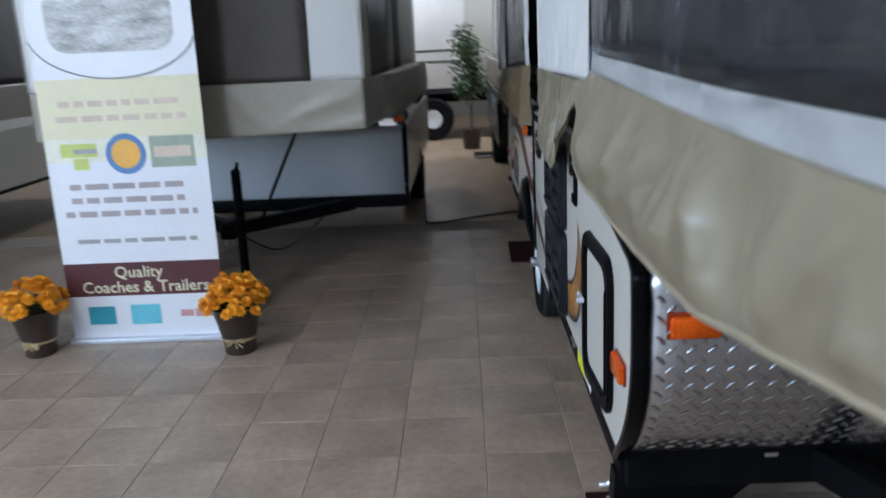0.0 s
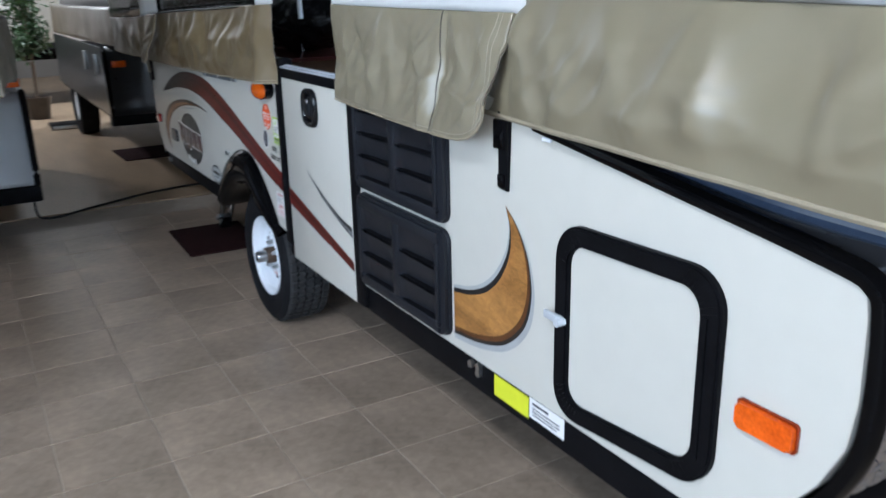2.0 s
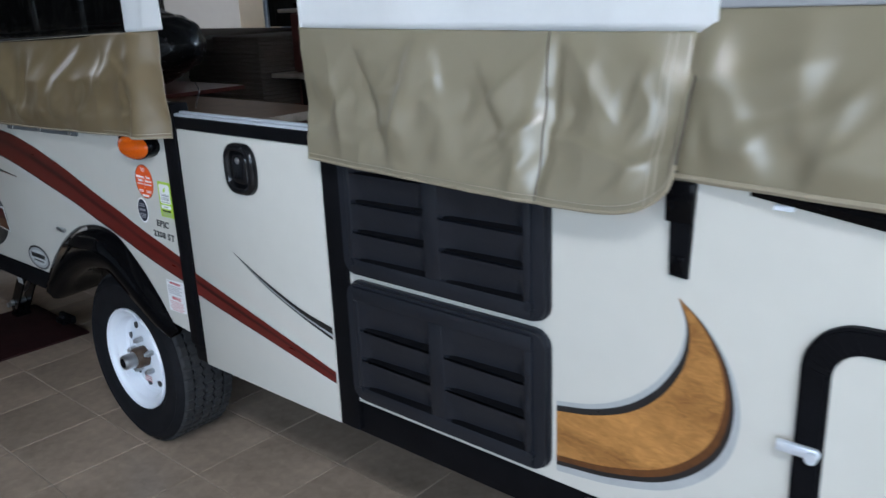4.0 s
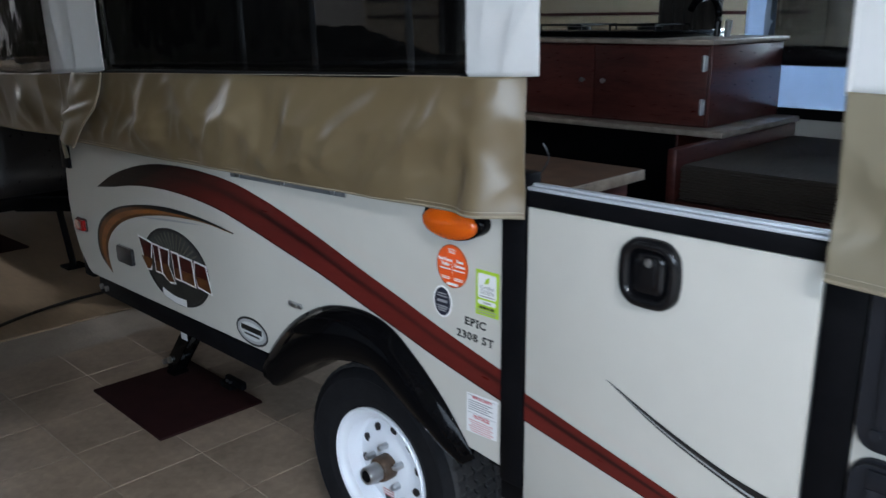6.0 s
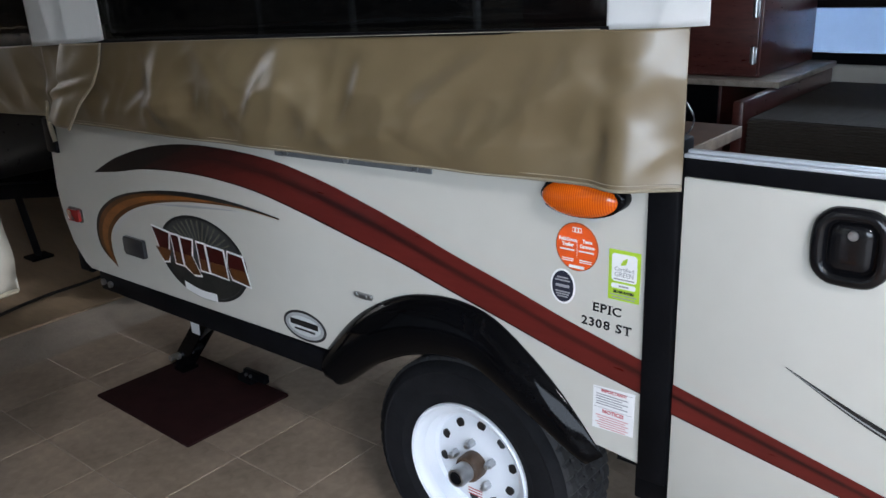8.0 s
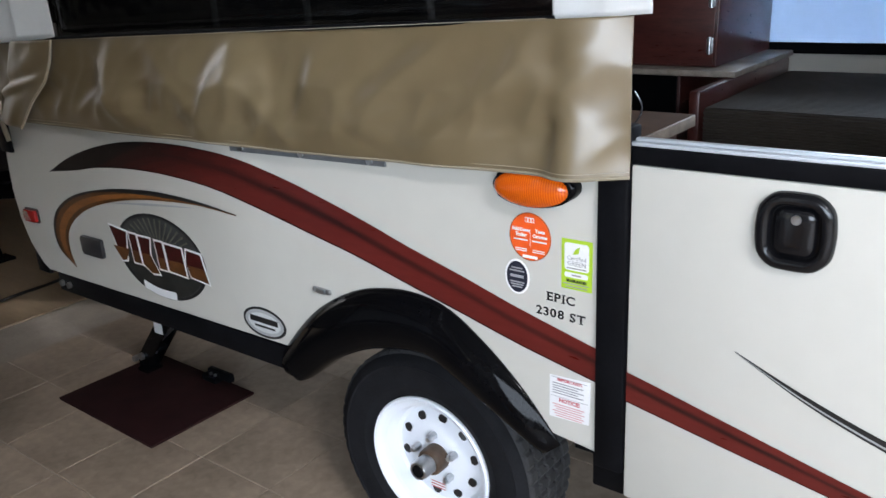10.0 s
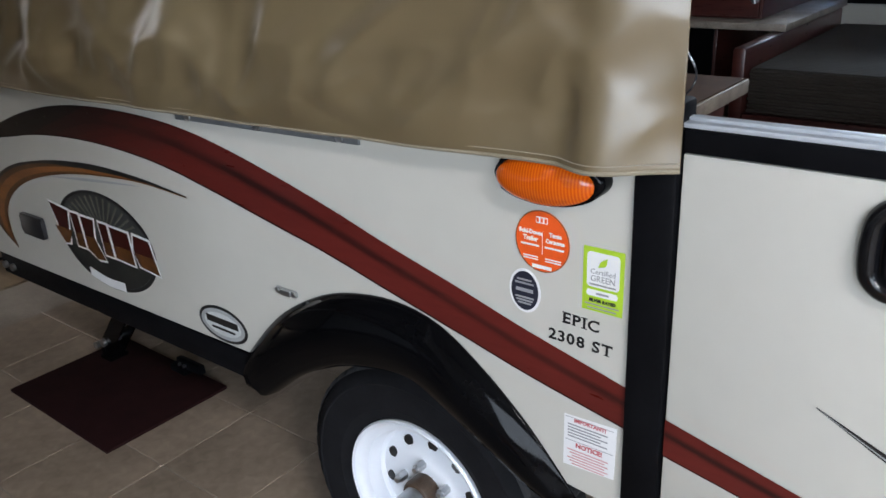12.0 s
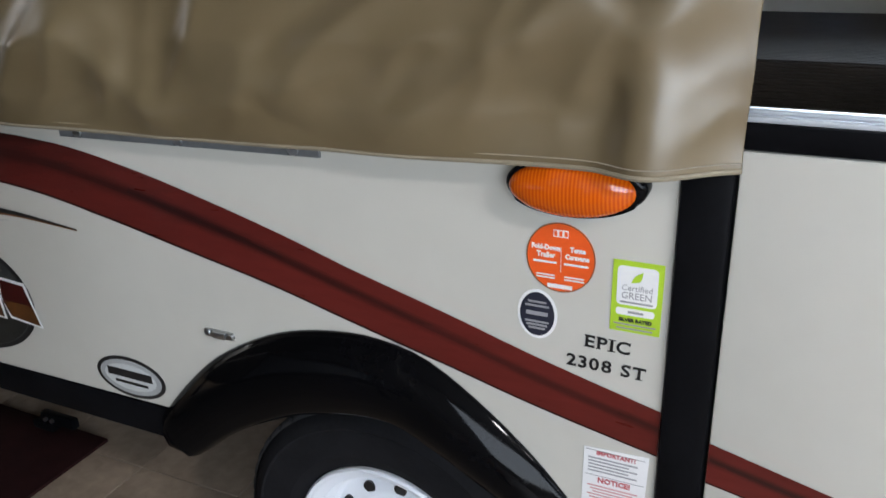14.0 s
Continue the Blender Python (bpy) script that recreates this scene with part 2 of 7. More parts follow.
M_BANNERBLUE = mat("banner_ink_blue", (0.12, 0.24, 0.5), 0.5)
M_BANNERGOLD = mat("banner_ink_gold", (0.75, 0.42, 0.08), 0.5)
M_BANNERTEAL = mat("banner_ink_teal", (0.06, 0.33, 0.42), 0.5)
M_BANNERSKY = mat("banner_ink_sky", (0.18, 0.55, 0.66), 0.5)
M_BANNERGREEN = mat("banner_ink_green", (0.33, 0.38, 0.30), 0.5)
M_BANNERLIME = mat("banner_ink_lime", (0.52, 0.6, 0.16), 0.5)
M_PHOTO = mat("banner_photo_print", (0.36, 0.36, 0.35), 0.4, var=0.4, scale=5, tint=(0.55, 0.56, 0.56), stretch=(1, 1, 3))
M_POT = mat("dark_brown_pot", (0.032, 0.020, 0.014), 0.35, var=0.3, scale=15, coat=0.3)
M_STRAW = mat("raffia_bow", (0.42, 0.32, 0.17), 0.8, var=0.25, scale=40)
M_PETAL = mat("marigold_petal", (0.90, 0.28, 0.004), 0.6, var=0.2, scale=40, tint=(0.97, 0.45, 0.008))
M_STEMGREEN = mat("leaf_green", (0.05, 0.09, 0.03), 0.5, var=0.4, scale=12)
M_BARK = mat("ficus_bark", (0.16, 0.12, 0.085), 0.8, var=0.25, scale=30, bump=0.4)
M_LEAF = mat("ficus_leaf", (0.035, 0.075, 0.028), 0.42, var=0.45, scale=9, tint=(0.06, 0.12, 0.04))
M_SOIL = mat("potting_soil", (0.03, 0.022, 0.016), 0.95, var=0.4, scale=50, bump=0.6)
M_GLASS = clear_vinyl("clear_glass", (0.95, 0.97, 0.97), 0.03, 0.08)
M_LAMP = glow("warm_lamp_glass", (1.0, 0.80, 0.55), 10.0)

# ---- building helpers ----
WORLD_OF = {}


def thing(name, at, label, category, group="", kind=""):
    """An Empty at the base of a thing."""
    ob = new(name)
    ob.empty_display_size = 0.1
    ob.location = at
    WORLD_OF[ob] = Matrix.Translation(at)
    return tagged(ob, label, category, group, kind)


def smooth(me, angle=35):
    for p in me.polygons:
        p.use_smooth = True
    me.set_sharp_from_angle(angle=radians(angle))


def part(name, bm, material, parent=None, label="", shade=35, fix=True):
    """Links a bmesh, in world coordinates, as one mesh object under its thing or part."""
    if fix:
        bmesh.ops.recalc_face_normals(bm, faces=bm.faces[:])
    me = bpy.data.meshes.new(name)
    bm.to_mesh(me)
    bm.free()
    for m in material if isinstance(material, (list, tuple)) else [material]:
        me.materials.append(m)
    if shade:
        smooth(me, shade)
    ob = new(name, me)
    WORLD_OF[ob] = Matrix.Identity(4)
    if parent is not None:
        ob.parent = parent
        ob.matrix_parent_inverse = WORLD_OF[parent].inverted()
    return tagged(ob, label) if label else ob


def box(x0, x1, y0, y1, z0, z1, bevel=0.0, bm=None, seg=2):
    bm = bm or bmesh.new()
    v = bmesh.ops.create_cube(bm, size=1.0)["verts"]
    bmesh.ops.transform(bm, matrix=Matrix.LocRotScale(((x0 + x1) / 2, (y0 + y1) / 2, (z0 + z1) / 2), None, (x1 - x0, y1 - y0, z1 - z0)), verts=v)
    if bevel:
        e = list({e for q in v for e in q.link_edges})
        bmesh.ops.bevel(bm, geom=e, offset=bevel, segments=seg, affect="EDGES", profile=0.5)
    return bm


def slab(points, y0, y1, bevel=0.0, bm=None):
    """A polygon in the x-z plane, given thickness from y0 to y1."""
    bm = bm or bmesh.new()
    front = [bm.verts.new((x, y0, z)) for x, z in points]
    back = [bm.verts.new((x, y1, z)) for x, z in points]
    k = len(points)
    a = bm.faces.new(front)
    bm.faces.new(back[::-1])
    for i in range(k):
        j = (i + 1) % k
        bm.faces.new((front[j], front[i], back[i], back[j]))
    if bevel:
        bmesh.ops.bevel(bm, geom=list(a.edges), offset=bevel, segments=2, affect="EDGES", profile=0.5)
    return bm


def rod(a, b, r, n=10, bm=None, r2=None):
    """A round bar from a to b."""
    bm = bm or bmesh.new()
    a, b = Vector(a), Vector(b)
    q = (b - a).to_track_quat("Z", "Y").to_matrix().to_4x4()
    bmesh.ops.create_cone(bm, cap_ends=True, segments=n, radius1=r, radius2=r if r2 is None else r2, depth=(b - a).length, matrix=Matrix.Translation((a + b) / 2) @ q)
    return bm


def lathe(profile, centre, n=48, bm=None, axis="y", cap=True):
    """Turns a profile of (radius, offset) about an axis through centre."""
    bm = bm or bmesh.new()
    c = Vector(centre)
    rings = []
    for r, o in profile:
        ring = []
        for i in range(n):
            a = 2 * math.pi * i / n
            if axis == "y":
                ring.append(bm.verts.new(c + Vector((r * math.cos(a), o, r * math.sin(a)))))
            else:
                ring.append(bm.verts.new(c + Vector((r * math.cos(a), r * math.sin(a), o))))
        rings.append(ring)
    for p, q in zip(rings, rings[1:]):
        for i in range(n):
            j = (i + 1) % n
            bm.faces.new((p[i], p[j], q[j], q[i]))
    for ring, r in ((rings[0], profile[0][0]), (rings[-1], profile[-1][0])):
        if cap and r > 1e-4:
            bm.faces.new(ring)
    return bm


def spline(points, n):
    """Points evenly along a smooth curve through the given ones."""
    p = [Vector(q) for q in points]
    p = [2 * p[0] - p[1]] + p + [2 * p[-1] - p[-2]]
    out = []
    for i in range(n):
        u = i / (n - 1) * (len(p) - 3)
        k = min(int(u), len(p) - 4)
        t = u - k
        a, b, c, d = p[k : k + 4]
        out.append(0.5 * (2 * b + (c - a) * t + (2 * a - 5 * b + 4 * c - d) * t * t + (3 * b - a - 3 * c + d) * t**3))
    return out


def tube(points, r, n=8, count=40, bm=None):
    """A round cord along a smooth curve."""
    bm = bm or bmesh.new()
    path = spline(points, count)
    rings = []
    for i, p in enumerate(path):
        d = (path[min(i + 1, count - 1)] - path[max(i - 1, 0)]).normalized()
        s = d.cross(Vector((0, 0, 1)))
        s = s.normalized() if s.length > 1e-3 else Vector((1, 0, 0))
        u = s.cross(d)
        rings.append([bm.verts.new(p + r * (math.cos(2 * math.pi * k / n) * s + math.sin(2 * math.pi * k / n) * u)) for k in range(n)])
    for a, b in zip(rings, rings[1:]):
        for k in range(n):
            bm.faces.new((a[k], a[(k + 1) % n], b[(k + 1) % n], b[k]))
    bm.faces.new(rings[0])
    bm.faces.new(rings[-1])
    return bm


def disc(cx, cz, rx, rz, y0, y1, n=40, tilt=0.0, bm=None, bevel=0.0):
    """An upright oval plate facing -y."""
    pts = []
    c, s = math.cos(tilt), math.sin(tilt)
    for i in range(n):
        a = 2 * math.pi * i / n
        x, z = rx * math.cos(a), rz * math.sin(a)
        pts.append((cx + c * x - s * z, cz + s * x + c * z))
    return slab(pts, y0, y1, bevel, bm)


def round_rect(x0, x1, z0, z1, r, n=6):
    pts = []
    for cx, cz, a0 in ((x1 - r, z1 - r, 0), (x0 + r, z1 - r, 90), (x0 + r, z0 + r, 180), (x1 - r, z0 + r, 270)):
        for i in range(n + 1):
            a = radians(a0 + 90 * i / n)
            pts.append((cx + r * math.cos(a), cz + r * math.sin(a)))
    return pts


def ring_plate(outer, inner, y0, y1, bm=None):
    """A plate between two outlines with the same number of points, in the x-z plane."""
    bm = bm or bmesh.new()
    k = len(outer)
    rows = [[bm.verts.new((x, y, z)) for x, z in o] for o, y in ((outer, y0), (inner, y0), (inner, y1), (outer, y1))]
    for a in range(4):
        p, q = rows[a], rows[(a + 1) % 4]
        for i in range(k):
            j = (i + 1) % k
            bm.faces.new((p[i], p[j], q[j], q[i]))
    return bm


def band(upper, lower, y, n=48, cuts=(0, 1), mats=(0,)):
    """A film between two smooth edges in the x-z plane, in strips across its width."""
    bm = bmesh.new()
    u, w = spline([(x, 0, z) for x, z in upper], n), spline([(x, 0, z) for x, z in lower], n)
    rows = []
    for c in cuts:
        rows.append([bm.verts.new((a.x + (b.x - a.x) * c, y, a.z + (b.z - a.z) * c)) for a, b in zip(u, w)])
    for k, (p, q) in enumerate(zip(rows, rows[1:])):
        for i in range(n - 1):
            f = bm.faces.new((p[i], p[i + 1], q[i + 1], q[i]))
            f.material_index = mats[k]
    for f in bm.faces:
        f.normal_update()
        if f.normal.y > 0:
            f.normal_flip()
    return bm


def lettering(name, text, size, x, y, z, material, parent=None, label="", squeeze=1.0, facing="-y", depth=0.0004, align="CENTER", turn=0.0, bold=0.0):
    """Words as thin raised film, upright, facing -y or +x."""
    cu = bpy.data.curves.new(name, "FONT")
    cu.body, cu.size, cu.align_x, cu.align_y, cu.extrude, cu.offset = text, size, align, "CENTER", depth, bold
    cu.resolution_u = 2
    tmp = bpy.data.objects.new(name, cu)
    me = bpy.data.meshes.new_from_object(tmp)
    bpy.data.objects.remove(tmp)
    bpy.data.curves.remove(cu)
    m = Matrix.Translation((x, y, z)) @ (Matrix.Rotation(radians(90), 4, "Z") if facing == "+x" else Matrix.Identity(4)) @ Matrix.Rotation(radians(90), 4, "X") @ Matrix.Rotation(radians(turn), 4, "Z") @ Matrix.Diagonal((squeeze, 1, 1, 1))
    me.transform(m)
    me.materials.clear()
    me.materials.append(material)
    me.name = name
    ob = new(name, me)
    WORLD_OF[ob] = Matrix.Identity(4)
    if parent is not None:
        ob.parent = parent
        ob.matrix_parent_inverse = WORLD_OF[parent].inverted()
    return tagged(ob, label) if label else ob


def bars(rows, y, material, name, parent, bm=None):
    """Rows of plain bars (x0, x1, z, height) as thin film facing -y."""
    bm = bmesh.new()
    for x0, x1, z, h in rows:
        box(x0, x1, y - 0.0004, y, z - h / 2, z + h / 2, bm=bm)
    return tagged(part(name, bm, material, parent, shade=0), kind="stuff")


LAST_GRID = []


def crumple(seed, count, run, z0, z1, angles, size):
    """Random folds over a stretch of cloth."""
    r = random.Random(seed)
    out = []
    for _ in range(count):
        w = size * r.uniform(0.5, 1.3)
        out.append((r.uniform(0.02, run), r.uniform(z0, z1), r.choice(angles) + r.gauss(0, 9), w * r.uniform(5, 9), w, w * r.uniform(0.10, 0.30) * r.choice((1, 1, -1))))
    return out


def sheet(name, foot, top_z, hem_z, material, parent, label="", nu=120, nv=28, folds=0.012, seed=0, creases=(), out=None, both=False, strokes=None, swell=1.0, tip=(0, 0), soft=0.05, facet=(0, 5.0)):
    """Hanging canvas along a line of (x, y) points: wrinkled, with a hem. top_z and hem_z give heights along it.
    strokes: sharp-backed folds (run, z, angle, length, width, height) in place of the even ripples.
    facet: depth and pitch of flat panes that meet in sharp creases."""
    bm = bmesh.new()
    line = spline([(x, y, 0) for x, y in foot], nu)
    tz, hz = spline([(i, 0, z) for i, z in enumerate(top_z)], nu), spline([(i, 0, z) for i, z in enumerate(hem_z)], nu)
    lines = [(sx, sz, math.cos(radians(an)), math.sin(radians(an)), ln / 2, w, am) for sx, sz, an, ln, w, am in strokes or ()]
    grid = []
    run = 0.0
    for i, p in enumerate(line):
        d = (line[min(i + 1, nu - 1)] - line[max(i - 1, 0)]).normalized()
        n = Vector((d.y, -d.x, 0))
        if out is not None and n.dot(Vector(out)) < 0:
            n = -n
        if i:
            run += (p - line[i - 1]).length
        col = []
        for j in range(nv):
            v = j / (nv - 1)
            z = hz[i].z + (tz[i].z - hz[i].z) * v
            hang = math.sin(math.pi * v) if both else (1 - v) ** 0.6 * (0.25 + 0.75 * min(1.0, v * 3.0))
            a = noise.noise(Vector((run * 1.7 + z * 1.1, z * 1.5 + seed, seed * 1.7)))
            b = noise.noise(Vector((run * 6.5 - z * 2.6, z * 1.8 + run * 0.6, seed * 3.1 + 4)))
            b2 = noise.noise(Vector((run * 12.0 + z * 4.0, z * 5.0 - run * 1.5, seed * 1.9 + 1)))
            warp = noise.noise(Vector((run * 1.6, z * 2.0, seed + 5.0)))
            c = (0.5 + 0.5 * math.sin(6.283 * (run * 3.1 - z * 2.6 + 1.7 * warp))) ** 2 - 0.375
            g = (0.5 + 0.5 * math.sin(6.283 * (run * 4.3 + z * 3.4 - 1.5 * warp + seed))) ** 2 - 0.375
            m1 = min(1.0, max(0.0, 0.45 + 1.6 * noise.noise(Vector((run * 1.4, z * 0.9, seed * 1.1 + 3.0)))))
            m2 = min(1.0, max(0.0, 0.22 + 1.5 * noise.noise(Vector((run * 1.8, z * 0.9, seed * 0.7 + 8.0)))))
            if strokes is None:
                off = folds * (1.1 * a + 0.7 * b + 0.25 * b2 + 1.1 * m1 * c + 0.9 * m2 * g) * hang
            else:
                off = folds * (0.9 * a + 0.22 * b + 0.06 * b2) * swell * hang
                for sx, sz, ca, sa, half, wide, amp in lines:
                    dx, dz = run - sx, z - sz
                    along = (dx * ca + dz * sa) / half
                    if abs(along) > 1.6:
                        continue
                    e = dz * ca - dx * sa + 0.3 * wide * warp
                    q = e / (wide * 0.75 if e > 0 else wide * 2.2)
                    if abs(q) < 5:
                        off += 1.8 * amp * math.exp(-math.sqrt(q * q + soft)) * math.exp(-(along ** 4)) * min(1.0, hang * 1.6)
            if facet[0]:
                f1 = noise.noise(Vector(((run * 0.9 + z * 0.55) * facet[1] + 0.9 * warp, (z * 0.8 - run * 0.35) * facet[1], seed * 2.3)))
                f2 = noise.noise(Vector(((run * 0.8 - z * 0.7) * facet[1] * 2.3, (z * 0.7 + run * 0.4) * facet[1] * 2.0 + 0.8 * warp, seed * 4.1 + 2)))
                off += facet[0] * (0.4 - 1.6 * math.sqrt(f1 * f1 + 0.0012) - 0.7 * math.sqrt(f2 * f2 + 0.0012)) * min(1.0, hang * 1.4) * min(1.0, v * 5.0)
            for cx, amp, wide, lean, *drop in creases:
                e = (run - cx - lean * (z - hz[i].z)) / wide
                off += amp * math.exp(-e * e) * ((1 - v) ** 0.6 if drop else hang)
            back = 0.7 * folds + 0.008
            low = off + back
            off = 0.5 * (low + math.sqrt(low * low + 0.04 * folds * folds)) - back
            col.append(bm.verts.new(p + n * (off - v * (tip[0] + (tip[1] - tip[0]) * i / (nu - 1))) + Vector((0, 0, z))))
        grid.append(col)
    for a, b in zip(grid, grid[1:]):
        for j in range(nv - 1):
            bm.faces.new((a[j], b[j], b[j + 1], a[j + 1]))
    hem = [c[0].co.copy() for c in grid]
    LAST_GRID[:] = [[v.co.copy() for v in c] for c in grid]
    ob = part(name, bm, material, parent, label, shade=60)
    so = ob.modifiers.new("thickness", "SOLIDIFY")
    so.thickness, so.offset = 0.0025, 0.0
    return ob, hem

# ---- the showroom ----
X0, X1, Y0, Y1, HIGH = -14.0, 9.0, -6.6, 6.0, 4.2
TILE, TX, TY = 0.320, -1.400, 0.023
EDGE = -3.05


def setting(name, bm, material, label, category, shade=0):
    return tagged(part(name, bm, material, None, shade=shade), label, category, kind="structure")


floor = setting("floor", box(EDGE, X1, Y0, Y1, -0.25, -0.003), M_GROUT, "grey-brown ceramic tile floor with pale grout joints", "floor")
setting("floor_2", box(X0, EDGE, Y0, Y1, -0.25, 0.007, 0.004), M_TAN, "tan sheet flooring beyond a straight joint", "floor")
setting("ceiling", box(X0, X1, Y0, Y1, HIGH, HIGH + 0.2), M_DARKWALL, "plain grey showroom ceiling", "ceiling")
setting("wall_west", box(X0 - 0.25, X0, Y0 - 0.25, Y1 + 0.25, -0.25, HIGH + 0.2), M_WALL, "plain off-white showroom wall", "wall")


def glazed_wall(name, window, along, at, lo, hi, w0, w1, z0, z1, thick, bays):
    """A wall with one wide window opening, its frame, mullions and panes."""
    def block(a0, a1, d0, d1, h0, h1, bm):
        if along == "y":
            box(min(at + d0, at + d1), max(at + d0, at + d1), a0, a1, h0, h1, bm=bm)
        else:
            box(a0, a1, min(at + d0, at + d1), max(at + d0, at + d1), h0, h1, bm=bm)
    bm = bmesh.new()
    for a0, a1, h0, h1 in ((lo, w0, -0.25, HIGH + 0.2), (w1, hi, -0.25, HIGH + 0.2), (w0, w1, -0.25, z0), (w0, w1, z1, HIGH + 0.2)):
        block(a0, a1, 0, thick, h0, h1, bm)
    setting(name, bm, M_WALL, "plain off-white showroom wall with a wide window", "wall")
    mid = thick * 0.5
    win = thing(window, (at if along == "y" else (w0 + w1) / 2, (w0 + w1) / 2 if along == "y" else at, z0), "wide showroom window with dark mullions", "window", kind="structure")
    bm = bmesh.new()
    for a0, a1, h0, h1 in ((w0, w1, z0, z0 + 0.06), (w0, w1, z1 - 0.06, z1), (w0, w0 + 0.06, z0 + 0.06, z1 - 0.06), (w1 - 0.06, w1, z0 + 0.06, z1 - 0.06)):
        block(a0, a1, mid - 0.03, mid + 0.03, h0, h1, bm)
    part("window_frame", bm, M_BLACK, win, shade=0)
    step = (w1 - w0) / bays
    for k in range(1, bays):
        bm = bmesh.new()
        block(w0 + k * step - 0.03, w0 + k * step + 0.03, mid - 0.028, mid + 0.028, z0 + 0.06, z1 - 0.06, bm)
        part("mullion", bm, M_BLACK, win, shade=0)
    for k in range(bays):
        bm = bmesh.new()
        block(w0 + k * step + (0.06 if k == 0 else 0.03), w0 + (k + 1) * step - (0.06 if k == bays - 1 else 0.03), mid - 0.004, mid + 0.004, z0 + 0.06, z1 - 0.06, bm)
        part("pane", bm, M_GLASS, win, shade=0).visible_shadow = False


glazed_wall("wall_east", "window_1", "y", X1, Y0 - 0.25, Y1 + 0.25, -6.1, 3.2, 1.55, 3.85, 0.25, 6)
# north window is out of view, added for the fill light behind the tent
glazed_wall("wall_north", "added_window_3", "x", Y1, X0, X1, -1.0, 1.8, 1.65, 3.7, 0.25, 4)
glazed_wall("wall_south", "window_2", "x", Y0, X0, X1, 1.7, 8.6, 0.85, 3.75, -0.25, 5)

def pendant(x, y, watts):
    """A round warm ceiling lamp on a short stem, out of view, added to brighten the showroom."""
    root = thing("ceiling_lamp", (x, y, HIGH), "unseen round warm ceiling lamp with a dark metal shade, added to brighten the showroom", "lamp", "ceiling lamps")
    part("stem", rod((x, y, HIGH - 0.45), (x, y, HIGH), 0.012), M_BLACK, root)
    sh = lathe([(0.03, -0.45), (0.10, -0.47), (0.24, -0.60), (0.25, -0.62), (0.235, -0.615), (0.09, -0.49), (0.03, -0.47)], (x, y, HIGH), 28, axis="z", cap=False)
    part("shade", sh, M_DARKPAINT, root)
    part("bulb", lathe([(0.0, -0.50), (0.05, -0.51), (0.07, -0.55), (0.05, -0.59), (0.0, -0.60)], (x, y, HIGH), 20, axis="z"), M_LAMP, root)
    lamp = bpy.data.lights.new("added_lamp_light", "POINT")
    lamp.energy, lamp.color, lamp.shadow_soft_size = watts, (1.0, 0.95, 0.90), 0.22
    new("added_lamp_light", lamp).location = (x, y, HIGH - 0.68)


# unseen lamps, placed to brighten the far end and the aisle
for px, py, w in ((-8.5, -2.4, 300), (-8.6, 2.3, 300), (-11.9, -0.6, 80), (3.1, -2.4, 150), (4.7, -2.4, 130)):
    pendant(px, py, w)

# ---- the pop-up camper ----
camper = thing("pop_up_camper", (0.0, 1.0, 0.0), "white pop-up tent camper with maroon stripe decals, standing opened", "camper")
SIDE = 0.0
WIDE = 2.10
WX, WZ, WR = -0.470, 0.297, 0.302

ARCH = [(-0.900, 0.500), (-0.885, 0.528), (-0.805, 0.617), (-0.727, 0.683), (-0.624, 0.740), (-0.533, 0.767), (-0.435, 0.776), (-0.342, 0.757), (-0.251, 0.699), (-0.171, 0.630), (-0.110, 0.562), (-0.071, 0.512)]
arch = [(p.x, p.z) for p in spline([(x, 0, z) for x, z in ARCH], 40)]
outline = [(0.012, 0.527), (0.012, 1.19), (-2.205, 1.19), (-2.214, 1.03), (-2.228, 0.92), (-2.240, 0.80), (-2.226, 0.70), (-2.190, 0.61), (-2.130, 0.545), (-2.095, 0.527)]
body_low = [p for p in arch if p[1] > 0.527]
part("rear_side_panel", slab(outline + body_low, SIDE, SIDE + 0.03, 0.002), M_SKIN, camper, shade=0)
front_top = [(1.50, 1.19), (1.62, 1.142), (2.30, 1.041), (2.345, 1.025)]
front_nose = [(2.352, 0.98), (2.356, 0.86), (2.346, 0.78), (2.309, 0.70), (2.240, 0.608), (2.158, 0.530)]
part("front_side_panel", slab([(0.71, 0.530), (0.71, 1.19)] + front_top + front_nose, SIDE, SIDE + 0.03, 0.002), M_SKIN, camper, shade=0)
# far side, ends and floor pan
part("far_side_panel", slab([(-2.10, 0.53), (-2.22, 0.70), (-2.20, 1.115), (1.62, 1.115), (2.345, 1.025), (2.35, 0.8), (2.15, 0.575)], WIDE - 0.03, WIDE, 0.0), M_SKIN, camper, shade=0)
bm = bmesh.new()
prof = [(-2.10, 0.53), (-2.19, 0.61), (-2.238, 0.80), (-2.205, 1.16)]
rows = [[bm.verts.new((x, y, z)) for x, z in prof] for y in (SIDE + 0.031, WIDE - 0.031)]
for i in range(3):
    bm.faces.new((rows[0][i], rows[0][i + 1], rows[1][i + 1], rows[1][i]))
ob = part("tail_panel", bm, M_SKIN, camper)
so = ob.modifiers.new("thickness", "SOLIDIFY")
so.thickness = 0.02
bm = box(-2.08, -0.92, 0.031, WIDE - 0.031, 0.50, 0.55)
box(-0.92, -0.05, 0.30, WIDE - 0.30, 0.50, 0.55, bm=bm)
box(-0.05, 1.60, 0.031, WIDE - 0.031, 0.50, 0.55, bm=bm)
part("floor_pan", bm, M_BLACK, camper, shade=0)
part("trunk_bulkhead", box(1.60, 1.63, 0.031, WIDE - 0.031, 0.55, 1.13), M_SKIN, camper, shade=0)
